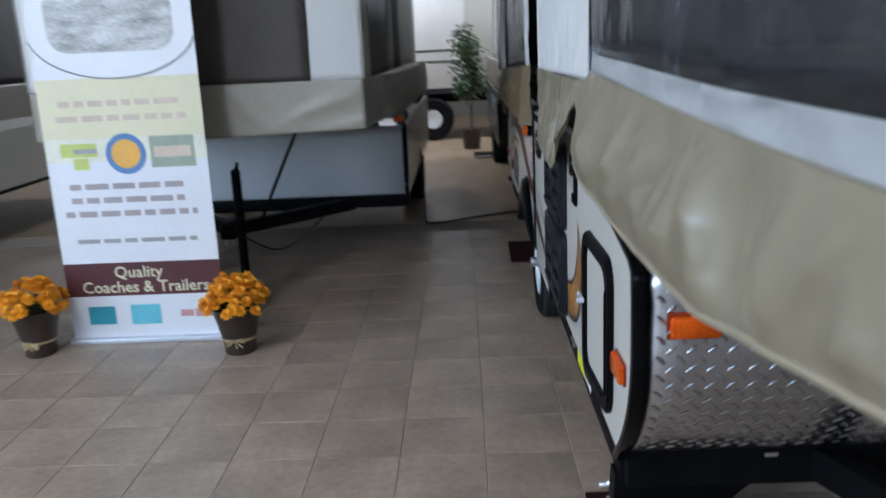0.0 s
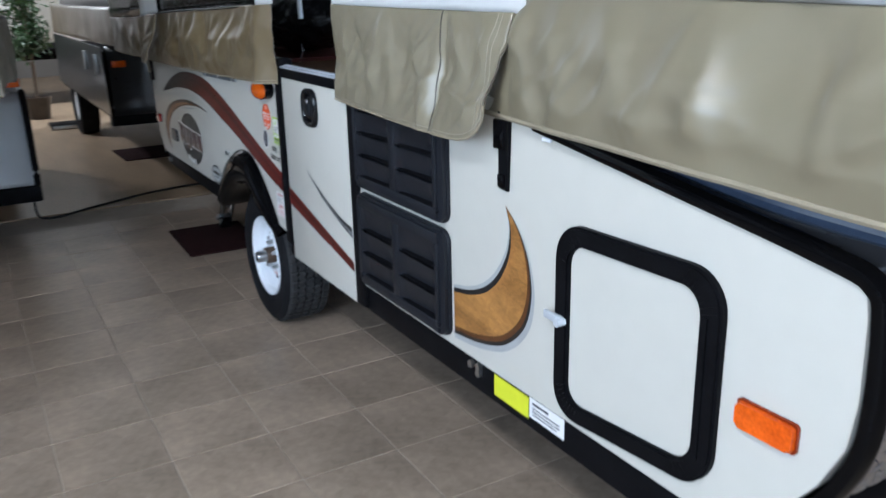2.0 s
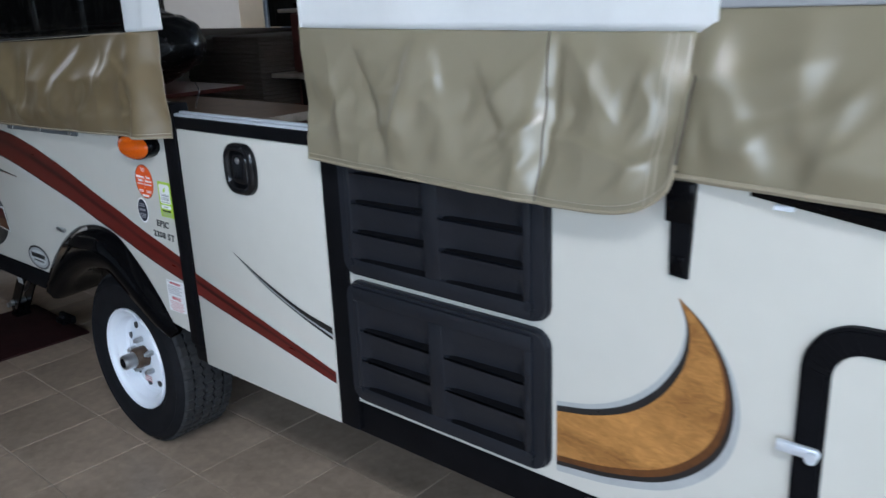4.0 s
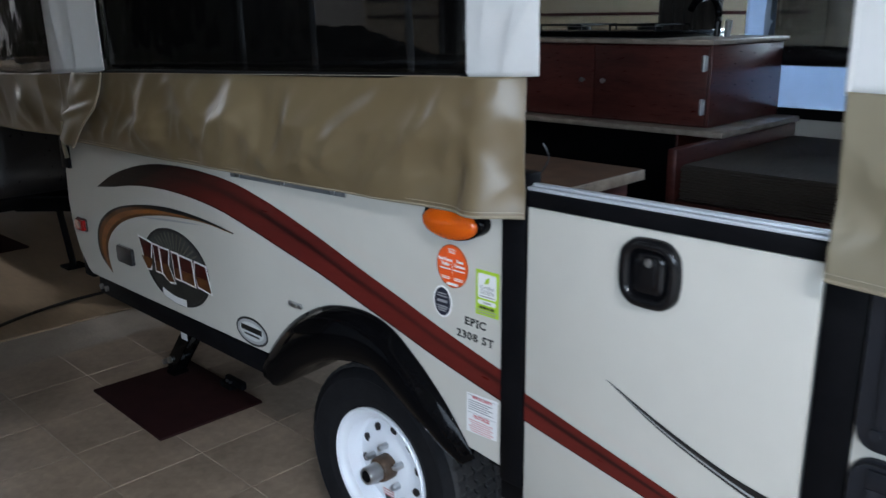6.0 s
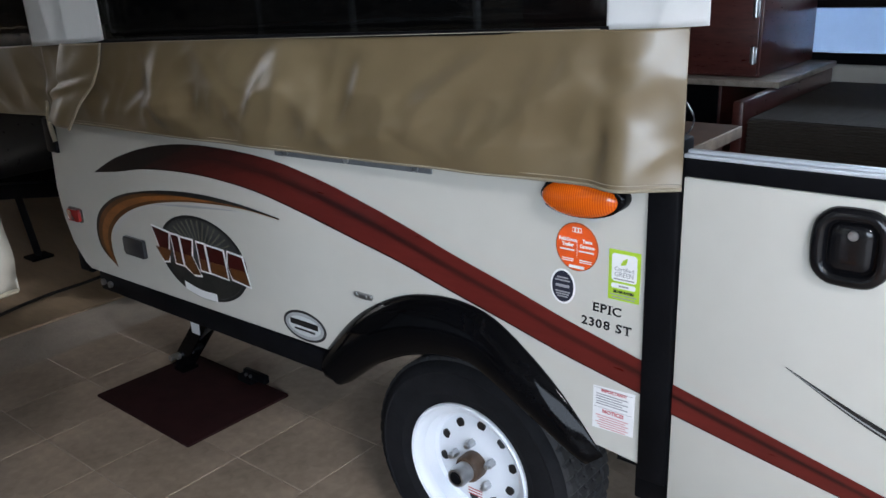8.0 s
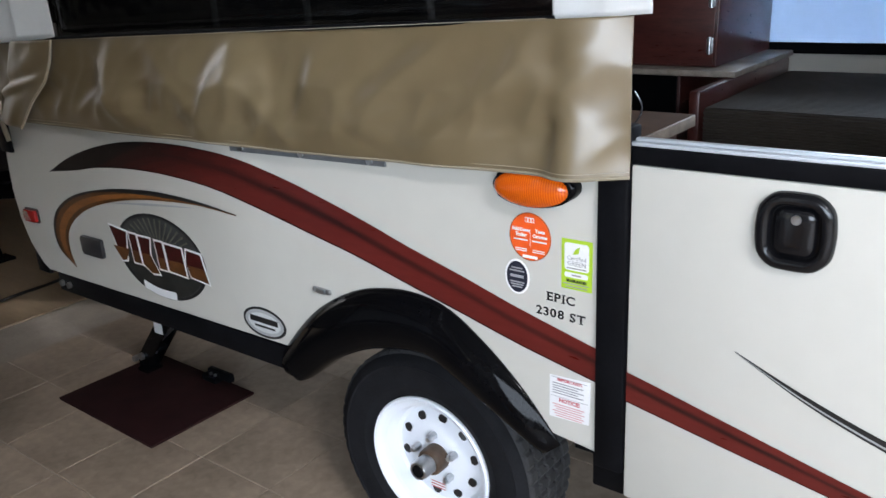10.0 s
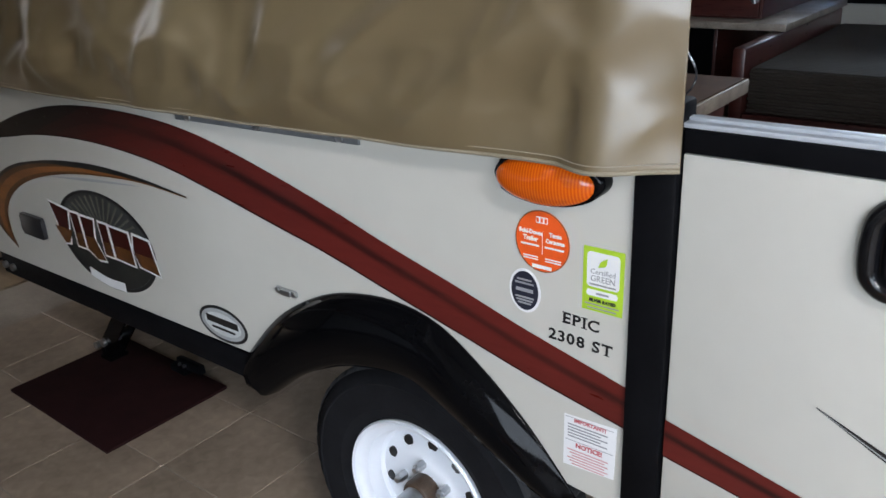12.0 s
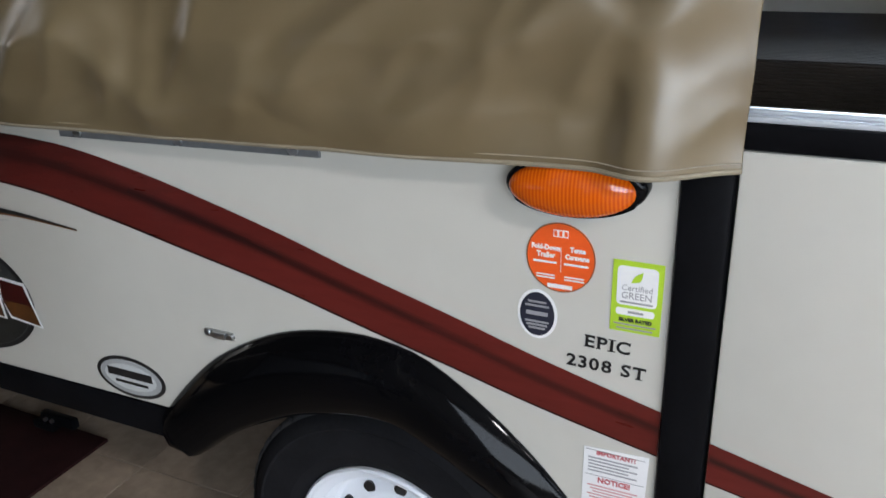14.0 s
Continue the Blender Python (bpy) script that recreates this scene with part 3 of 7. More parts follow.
# edge bead round the trunk's front
bead_line = [(1.60, 1.150), (1.95, 1.100), (2.28, 1.052), (2.355, 1.030), (2.372, 0.985), (2.377, 0.86), (2.366, 0.775), (2.327, 0.690), (2.256, 0.597), (2.174, 0.520)]
bm = bmesh.new()
bl = spline([(x, 0, z) for x, z in bead_line], 60)
rows = []
for i, p in enumerate(bl):
    d = (bl[min(i + 1, 59)] - bl[max(i - 1, 0)]).normalized()
    n = Vector((-d.z, 0, d.x))
    if n.dot(Vector((p.x - 1.9, 0, p.z - 0.8))) < 0:
        n = -n
    rows.append([bm.verts.new(p + n * s + Vector((0, y, 0))) for s, y in ((-0.014, 0.004), (-0.012, -0.008), (-0.002, -0.013), (0.008, -0.010), (0.013, 0.002), (0.013, 0.017), (-0.004, 0.02))])
for a, b in zip(rows, rows[1:]):
    for k in range(6):
        bm.faces.new((a[k], a[k + 1], b[k + 1], b[k]))
part("edge_trim", bm, M_GLOSSBLACK, camper, "glossy black rubber edge trim", shade=50)
# chequer plate nose
nose = [(2.330, 1.040), (2.358, 1.030), (2.376, 1.005), (2.380, 0.95), (2.384, 0.86), (2.372, 0.778), (2.334, 0.695), (2.268, 0.607), (2.196, 0.540)]
ns = spline([(x, 0, z) for x, z in nose], 36)
bm = bmesh.new()
rows = [[bm.verts.new((p.x, y, p.z)) for p in ns] for y in np.linspace(0.018, WIDE - 0.036, 24)]
for a, b in zip(rows, rows[1:]):
    for k in range(35):
        bm.faces.new((a[k], a[k + 1], b[k + 1], b[k]))
plate = part("nose_plate", bm, M_PLATE, camper, "bright aluminium chequer plate nose", shade=60)
so = plate.modifiers.new("thickness", "SOLIDIFY")
so.thickness, so.offset = 0.004, -1.0
run = [0.0]
for a, b in zip(ns, ns[1:]):
    run.append(run[-1] + (b - a).length)
vs, fs = [], []
row = 0
s = 0.055
while s < run[-1] - 0.035:
    k = max(i for i in range(35) if run[i] <= s)
    u = (s - run[k]) / (run[k + 1] - run[k])
    p = ns[k].lerp(ns[k + 1], u)
    d = (ns[k + 1] - ns[k]).normalized()
    n = Vector((-d.z, 0, d.x))
    if n.x < 0 and n.z > -0.5 or n.dot(Vector((p.x - 2.0, 0, p.z - 0.85))) < 0:
        n = -n
    y = 0.046 + (row % 2) * 0.021
    lean = 1 if row % 2 else -1
    while y < WIDE - 0.06:
        across = (Vector((0, 1, 0)) * 0.75 - d * 0.66 * lean).normalized()
        side = n.cross(across).normalized()
        c = Vector((p.x, y, p.z)) + n * 0.001
        base = len(vs)
        for e in (-1.0, -0.62, 0.0, 0.62, 1.0):
            fat = (1 - e * e) ** 0.5 + 0.04
            for q in (-1.0, -0.5, 0.5, 1.0):
                vs.append(c + across * (0.0145 * e) + side * (0.0044 * q * fat) + n * (0.0030 * fat * (1 - abs(q) ** 2)))
        for e in range(4):
            for q in range(3):
                m0 = base + 4 * e + q
                fs.append((m0, m0 + 1, m0 + 5, m0 + 4))
        y += 0.042
    s += 0.0215
    row += 1
me = bpy.data.meshes.new("tread_pattern")
me.from_pydata(vs, [], fs)
me.materials.append(M_PLATE)
for f in me.polygons:
    f.use_smooth = True
tread = new("tread_pattern", me)
tread.parent = plate
WORLD_OF[tread] = Matrix.Identity(4)
tagged(tread, "raised lozenges of the chequer plate", kind="stuff")
# trunk lid, mostly under the canvas
bm = bmesh.new()
for a, b in (((1.63, 1.128), (2.335, 1.028)),):
    v = [bm.verts.new(q) for q in ((a[0], 0.034, a[1]), (b[0], 0.034, b[1]), (b[0], WIDE - 0.034, b[1]), (a[0], WIDE - 0.034, a[1]))]
    bm.faces.new(v)
ob = part("trunk_lid", bm, M_DARKPAINT, camper, "dark trunk lid")
so = ob.modifiers.new("thickness", "SOLIDIFY")
so.thickness = 0.02
part("folded_tarp", tube([(1.80, 0.052, 1.142), (1.98, 0.050, 1.118), (2.16, 0.060, 1.094), (2.34, 0.12, 1.066)], 0.020, 10, 30), mat("navy_tarp", (0.035, 0.05, 0.085), 0.4, var=0.3, scale=14), camper, "dark navy rolled tarp edge")

# chassis
part("side_rail", box(-2.06, -0.90, 0.006, 0.066, 0.455, 0.525, 0.006), M_BLACK, camper)
part("side_rail", box(0.0, 2.15, 0.010, 0.070, 0.440, 0.528, 0.006), M_BLACK, camper)
part("side_rail", box(-2.06, 2.15, WIDE - 0.07, WIDE - 0.01, 0.45, 0.525, 0.006), M_BLACK, camper)
part("front_crossmember", box(2.09, 2.19, 0.02, WIDE - 0.02, 0.440, 0.538, 0.008), M_BLACK, camper)
part("rear_crossmember", box(-2.12, -2.05, 0.07, WIDE - 0.07, 0.45, 0.54, 0.008), M_BLACK, camper)
part("axle", rod((WX, 0.24, WZ), (WX, WIDE - 0.24, WZ), 0.03), M_BLACK, camper)
for y, s in ((0.45, 1), (WIDE - 0.45, -1)):
    bm = bmesh.new()
    a, b = Vector((2.10, y, 0.49)), Vector((3.55, WIDE / 2 - s * 0.05, 0.49))
    d = (b - a).normalized()
    w = Vector((-d.y, d.x, 0)) * 0.03
    v = [bm.verts.new(q + o + Vector((0, 0, z))) for q in (a, b) for o in (w, -w) for z in (-0.04, 0.04)]
    for f in ((0, 1, 3, 2), (4, 6, 7, 5), (0, 4, 5, 1), (2, 3, 7, 6), (0, 2, 6, 4), (1, 5, 7, 3)):
        bm.faces.new([v[i] for i in f])
    part("tongue_beam", bm, M_BLACK, camper, shade=0)
for k, x in enumerate((-2.03, -1.985)):
    part("bolt", rod((x, -0.004, 0.488), (x, 0.006, 0.488), 0.011, 12), M_STEEL, camper)
for x, z in ((1.330, 0.507), (1.366, 0.512), (1.366, 0.494)):
    part("bolt", rod((x, 0.0, z), (x, 0.011, z), 0.010, 12), M_STEEL, camper)
part("bolt", rod((2.12, 0.008, 0.50), (2.12, 0.021, 0.50), 0.012, 12), M_STEEL, camper)
part("clearance_plate", box(2.189, 2.193, 0.34, 0.37, 0.515, 0.523), M_STEEL, camper, shade=0)

# stabiliser jacks
for x, s in ((-1.72, -1), (1.95, -1)):
    top, foot = Vector((x, 0.30, 0.46)), Vector((x + s * 0.36, 0.30, 0.05))
    bm = bmesh.new()
    for off in (-0.028, 0.028):
        d = (foot - top).normalized()
        q = Vector((-d.z, 0, d.x)) * 0.03
        v = [bm.verts.new(p + r + Vector((0, off + o, 0))) for p in (top, foot) for r in (q, -q) for o in (-0.004, 0.004)]
        for f in ((0, 1, 3, 2), (4, 6, 7, 5), (0, 4, 5, 1), (2, 3, 7, 6), (0, 2, 6, 4), (1, 5, 7, 3)):
            bm.faces.new([v[i] for i in f])
    box(foot.x - 0.03, foot.x + 0.03, 0.265, 0.335, 0.012, 0.024, bm=bm)
    box(foot.x - 0.012, foot.x + 0.012, 0.265, 0.335, 0.020, 0.075, bm=bm)
    jack = part("stabiliser_jack", bm, M_GLOSSBLACK, camper, "black folding stabiliser jack", shade=0)
    part("jack_screw", rod((x + 0.10, 0.30, 0.43), (foot.x + 0.10, 0.30, 0.16), 0.008, 8), M_STEEL, jack)
    part("jack_bolt", rod((foot.x + 0.015, 0.255, 0.085), (foot.x + 0.015, 0.345, 0.085), 0.014, 12), M_STEEL, jack)
    part("jack_bolt", rod((foot.x - 0.035, 0.255, 0.062), (foot.x - 0.035, 0.345, 0.062), 0.012, 12), M_STEEL, jack)
    mid = top.lerp(foot, 0.55)
    part("jack_label", box(mid.x - 0.03, mid.x + 0.02, 0.2655, 0.2675, mid.z - 0.02, mid.z + 0.03), M_WHITEFILM, jack, shade=0)
bm = box(-1.82, -1.74, 0.350, 0.390, 0.012, 0.040, 0.006)
box(-1.79, -1.66, 0.358, 0.382, 0.036, 0.070, 0.006, bm=bm)
foot = part("jack_foot", bm, M_BLACK, camper, "dark pivoting jack foot")
for x in (-1.765, -1.740):
    part("jack_bolt", rod((x, 0.350, 0.052), (x, 0.390, 0.052), 0.006, 10), M_STEEL, foot)
plate_yz = [(0.0, 0.452), (0.37, 0.452), (0.31, 0.405), (0.22, 0.320), (0.15, 0.235), (0.08, 0.285), (-0.005, 0.365)]
bm = bmesh.new()
rows = [[bm.verts.new((x, y, z)) for y, z in plate_yz] for x in (2.085, 2.145)]
bm.faces.new(rows[0])
bm.faces.new(rows[1][::-1])
for k in range(7):
    bm.faces.new((rows[0][k], rows[0][(k + 1) % 7], rows[1][(k + 1) % 7], rows[1][k]))
bracket = part("jack_bracket", bm, M_BLACK, camper, "black folded corner jack bracket", shade=0)
part("bracket_arm", rod((2.10, 0.16, 0.25), (1.86, 0.24, 0.04), 0.016, 10), M_BLACK, bracket)
for x, y, z in ((2.035, -0.030, 0.372), (2.075, -0.018, 0.352)):
    part("bracket_bolt", rod((x, y + 0.012, z - 0.01), (x + 0.010, y + 0.045, z), 0.0105, 12), M_STEEL, bracket, "bright jack bolt")

# wheel
wheel = part("wheel", lathe([(0.0, 0.13), (0.12, 0.13), (0.12, 0.20), (0.0, 0.20)], (WX, 0, WZ), 32), M_BLACK, camper, "white steel wheel on a black trailer tyre")
side_prof = [(0.176, 0.062), (0.190, 0.050), (0.204, 0.046), (0.206, 0.0445), (0.215, 0.043), (0.245, 0.041), (0.262, 0.0425), (0.266, 0.0405), (0.272, 0.0435), (0.286, 0.053), (0.293, 0.064)]
part("tyre", lathe(side_prof + [(0.293, 0.225), (0.284, 0.236), (0.245, 0.245), (0.176, 0.235)], (WX, 0, WZ), 72, cap=False), M_RUBBER, wheel, "black radial tyre", shade=25)
bm = bmesh.new()
ny, na = 5, 240
for g in range(ny):
    y0 = 0.056 + 0.036 * g
    edge = g in (0, ny - 1)
    rings = []
    for i in range(na):
        a = 2 * math.pi * i / na
        cut = i % 5 == 0
        zig = 0.0035 * (1 if (i // 2) % 2 else -1) if not edge else 0.0
        top = 0.2965 if cut else 0.3012
        y1 = y0 + (0.030 if not edge else 0.032)
        ring = [(0.2915, y0 + zig), (top - (0.004 if g == 0 else 0.0), y0 + 0.003 + zig), (top, y0 + 0.009 + zig), (top, y1 - 0.003 + zig), (0.2915, y1 + zig)]
        rings.append([bm.verts.new((WX + r * math.cos(a), y, WZ + r * math.sin(a))) for r, y in ring])
    for i in range(na):
        p, q = rings[i], rings[(i + 1) % na]
        for k in range(4):
            bm.faces.new((p[k], q[k], q[k + 1], p[k + 1]))
part("tread", bm, M_TREAD, wheel, "grey worn tread blocks with cross cuts", shade=20)
part("rim", lathe([(0.1775, 0.066), (0.1790, 0.052), (0.1755, 0.047), (0.1690, 0.050), (0.1660, 0.058), (0.1600, 0.064), (0.1480, 0.068), (0.1420, 0.080), (0.1380, 0.098), (0.1300, 0.105), (0.1150, 0.103), (0.0850, 0.095), (0.0760, 0.090), (0.0480, 0.090), (0.0340, 0.090)], (WX, 0, WZ), 64, cap=False), M_RIM, wheel, "white enamelled steel rim")
# black discs stand for the dark inside the rim's open holes
for k in range(10):
    a = radians(36 * k + 10)
    part("vent_hole_disc", rod((WX + 0.108 * math.cos(a), 0.0985, WZ + 0.108 * math.sin(a)), (WX + 0.108 * math.cos(a), 0.110, WZ + 0.108 * math.sin(a)), 0.0125, 16), M_DECALBLACK, wheel)
for k in range(5):
    a = radians(72 * k + 24)
    x, z = WX + 0.060 * math.cos(a), WZ + 0.060 * math.sin(a)
    bm = rod((x, 0.068, z), (x, 0.091, z), 0.0105, 6)
    rod((x, 0.060, z), (x, 0.068, z), 0.0062, 10, bm=bm, r2=0.008)
    part("lug_nut", bm, M_STEEL, wheel)
rim_note = part("rim_sticker", box(WX - 0.030, WX + 0.022, 0.0915, 0.0935, WZ - 0.098, WZ - 0.066), M_WHITEFILM, wheel, "small white rim sticker with red lines", shade=0)
bars([(WX - 0.026, WX + 0.018, WZ - 0.072 - 0.008 * k, 0.003) for k in range(4)], 0.0914, M_REDINK, "print", rim_note)
part("hub", lathe([(0.0, 0.092), (0.036, 0.092), (0.036, 0.058), (0.033, 0.052), (0.029, 0.050), (0.0, 0.050)], (WX, 0, WZ), 28), M_RUST, wheel, "greasy brown hub")
part("hub_cap", lathe([(0.0, 0.0505), (0.026, 0.0505), (0.026, 0.014), (0.023, 0.008), (0.019, 0.008), (0.018, 0.012), (0.0, 0.013)], (WX, 0, WZ), 28), M_STEEL, wheel, "grey steel bearing cap")
part("cap_plug", lathe([(0.0, 0.0065), (0.0145, 0.0065), (0.0165, 0.0085), (0.0165, 0.0118), (0.0, 0.0118)], (WX, 0, WZ), 20), M_BLACK, wheel, "dark rubber plug in the bearing cap")
part("balance_weight", box(WX + 0.105, WX + 0.117, 0.095, 0.102, WZ + 0.120, WZ + 0.146), M_DECALBLACK, wheel, shade=0)
far = part("wheel", lathe([(0.0, 0.0), (0.18, 0.01), (0.20, -0.01), (0.25, -0.01), (0.302, 0.0), (0.302, -0.16), (0.18, -0.18), (0.0, -0.18)], (WX, WIDE - 0.05, WZ), 40), M_RUBBER, camper, "black trailer tyre")

# fender over the wheel
bm = bmesh.new()
an = [Vector((x, 0, z)) for x, z in arch]
rows = []
for i, p in enumerate(an):
    d = (an[min(i + 1, 39)] - an[max(i - 1, 0)]).normalized()
    n = Vector((d.z, 0, -d.x))
    if n.dot(Vector((-0.46, 0, 0.35)) - p) < 0:
        n = -n
    t = i / 39
    w = 0.072 + 0.068 * math.sin(math.pi * t**0.85) - 0.008 * t - 0.022 * t**3
    tuck = 1 - 0.7 * max(0.0, (t - 0.78) / 0.22) ** 1.5
    rows.append([bm.verts.new(p + n * s + Vector((0, y * tuck if y < 0 else y, 0))) for s, y in ((-0.006, -0.001), (-0.004, -0.006), (0.004, -0.012), (0.018, -0.028), (w * 0.6, -0.040), (w * 0.92, -0.036), (w, -0.026), (w + 0.004, -0.005), (w - 0.012, 0.02 + 0.24 * (1 - t**5)))])
for a, b in zip(rows, rows[1:]):
    for k in range(8):
        bm.faces.new((a[k], a[k + 1], b[k + 1], b[k]))
ob = part("fender", bm, M_GLOSSBLACK, camper, "glossy black moulded fender", shade=60)
so = ob.modifiers.new("thickness", "SOLIDIFY")
so.thickness = 0.004
part("wheel_well", box(-0.93, -0.05, 0.262, 0.275, 0.45, 0.80), M_BLACK, camper, shade=0)

# corner post, door and the black column beside it
part("door_post", box(0.012, 0.073, -0.010, 0.045, 0.500, 1.19, 0.007), M_BLACK, camper, "black corner post trim")
part("door_column", box(0.646, 0.712, -0.006, 0.045, 0.452, 1.19, 0.006), M_BLACK, camper, "black door jamb column")
door = part("door", box(0.076, 0.643, -0.004, 0.030, 0.450, 1.126, 0.004), M_SKIN, camper, "closed white lower half of the entry door")
part("top_rail", box(0.076, 0.645, -0.007, 0.034, 1.127, 1.158, 0.004), M_BLACK, door, "black rail along the door's top edge")
bm = bmesh.new()
for y0, y1, z0, z1 in ((-0.004, 0.010, 1.1585, 1.166), (0.012, 0.026, 1.1585, 1.170), (0.028, 0.040, 1.1585, 1.167)):
    box(0.074, 0.668, y0, y1, z0, z1, 0.002, bm=bm)
part("sill_track", bm, M_ALU, door, "ridged pale aluminium track")
hx0, hx1, hz0, hz1 = 0.302, 0.404, 0.988, 1.107


def bow(pts):
    """A closed outline with its straight sides divided and swollen outwards."""
    out = []
    for (ax, az), (bx, bz) in zip(pts, pts[1:] + pts[:1]):
        n = 8 if min(abs(bx - ax), abs(bz - az)) < 1e-6 else 1
        out += [(ax + (bx - ax) * k / n, az + (bz - az) * k / n) for k in range(n)]
    return [(x + 0.010 * ((x - 0.353) / 0.051) * (1 - ((z - 1.0475) / 0.0595) ** 2), z + 0.005 * ((z - 1.0475) / 0.0595) * (1 - ((x - 0.353) / 0.051) ** 2)) for x, z in out]


def loft(rings):
    """Nested closed outlines (x, z) at depths y, skinned, with the last one capped."""
    bm = bmesh.new()
    rows = [[bm.verts.new((x, y, z)) for x, z in pts] for pts, y in rings]
    for a, b in zip(rows, rows[1:]):
        for k in range(len(a)):
            q = (k + 1) % len(a)
            bm.faces.new((a[k], a[q], b[q], b[k]))
    bm.faces.new(rows[-1])
    return bm


def inset(d, r):
    return bow(list(round_rect(hx0 + d, hx1 - d, hz0 + d, hz1 - d, r)))


handle = part("handle", loft([(inset(0.0, 0.026), -0.0042), (inset(0.001, 0.026), -0.014), (inset(0.004, 0.025), -0.0185), (inset(0.012, 0.022), -0.0210), (inset(0.0160, 0.019), -0.0195), (inset(0.0195, 0.016), -0.0130), (inset(0.0210, 0.015), -0.0065)]), M_HANDLE, door, "black recessed paddle door handle", shade=60)
part("paddle", loft([(inset(0.0220, 0.014), -0.0068), (inset(0.0235, 0.013), -0.0115), (inset(0.0265, 0.012), -0.0150), (inset(0.032, 0.010), -0.0172), (inset(0.040, 0.006), -0.0182)]), M_HANDLE, handle, shade=60)
part("keyhole", lathe([(0.0, -0.0215), (0.0035, -0.0215), (0.004, -0.0205), (0.007, -0.0205), (0.008, -0.019), (0.008, -0.016), (0.0, -0.016)], (0.356, 0, 1.070), 20), M_STEEL, handle, "small steel key lock")

# louvred refrigerator vents
def vent(z0, z1, rows_z):
    x0, x1 = 0.715, 1.252
    v = part("refrigerator_vent", slab(round_rect(x0, x1, z0, z1, 0.035), -0.010, -0.001, 0.004), M_VENT, camper, "slate-black louvred refrigerator vent")
    part("vent_rim", ring_plate(round_rect(x0 + 0.004, x1 - 0.004, z0 + 0.004, z1 - 0.004, 0.032), round_rect(x0 + 0.030, x1 - 0.030, z0 + 0.030, z1 - 0.030, 0.020), -0.020, -0.009), M_VENT, v, shade=40)
    pitch = rows_z[1] - rows_z[0]
    for a, b in ((x0 + 0.045, x0 + 0.252), (x0 + 0.290, x1 - 0.045)):
        for z in rows_z:
            bm = bmesh.new()
            k = 14
            rows = []
            for q in range(k + 1):
                u = q / k
                deep = 0.0135 * (0.70 * min(1.0, u / 0.16) + 0.30 * u) * (0.0 if q == k else 1.0)
                top, foot = z + pitch * 0.46, z - pitch * 0.46
                slot = (0.15 + 0.15 * u) * pitch
                rows.append([bm.verts.new((a + (b - a) * u, y, h)) for y, h in ((-0.0262, top), (-0.0262 + deep * 0.35, z + pitch * 0.1), (-0.0262 + deep, foot + slot), (-0.0250 + deep, foot + slot * 0.35), (-0.0265, foot))])
            for q, (r, t) in enumerate(zip(rows, rows[1:])):
                for w in range(4):
                    f = bm.faces.new((r[w], r[w + 1], t[w + 1], t[w]))
                    # the slot's dark is put in as colour: lower lip faces are black
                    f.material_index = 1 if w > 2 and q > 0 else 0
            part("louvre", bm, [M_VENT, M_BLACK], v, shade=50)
    bars_x = ((x0 + 0.030, x0 + 0.046), (x0 + 0.251, x0 + 0.291), (x1 - 0.046, x1 - 0.030))
    hi_z, lo_z = rows_z[-1] + pitch * 0.46, rows_z[0] - pitch * 0.46
    for a, b in bars_x:
        part("vent_rib", box(a, b, -0.0270, -0.0102, lo_z, hi_z, 0.002), M_VENT, v)
    for a, b in ((hi_z, z1 - 0.010), (z0 + 0.010, lo_z)):
        part("vent_rib", box(x0 + 0.030, x1 - 0.030, -0.0268, -0.0102, a, b, 0.002), M_VENT, v)
    for x, z in ((x0 + 0.034, z0 + 0.034), (x1 - 0.034, z0 + 0.034)):
        part("vent_screw", rod((x, -0.0295, z), (x, -0.020, z), 0.009, 14), M_VENT, v)


vent(0.854, 1.150, (0.925, 0.990, 1.055, 1.115))
vent(0.548, 0.840, (0.622, 0.694, 0.766))

# ---- decals and small fittings on the camper's side ----
FILM = -0.0012
UP = [(-1.952, 0.894), (-1.810, 0.955), (-1.634, 1.005), (-1.450, 1.035), (-1.237, 1.044), (-1.030, 1.034), (-0.866, 1.006), (-0.716, 0.969), (-0.578, 0.930), (-0.449, 0.889), (-0.300, 0.846), (-0.163, 0.804), (0.011, 0.757)]
LOW = [(-1.952, 0.893), (-1.800, 0.913), (-1.655, 0.937), (-1.480, 0.951), (-1.300, 0.952), (-1.110, 0.938), (-0.930, 0.906), (-0.770, 0.872), (-0.610, 0.838), (-0.453, 0.797), (-0.301, 0.758), (-0.163, 0.722), (0.011, 0.684)]
MAROONS = [mat("maroon_stripe_tone", (0.006 + 0.098 * k / 7, 0.004 + 0.010 * k / 7, 0.004 + 0.007 * k / 7), 0.3, var=0.22, scale=3, stretch=(0.5, 1, 3), coat=0.1, spec=0.3) for k in range(8)]


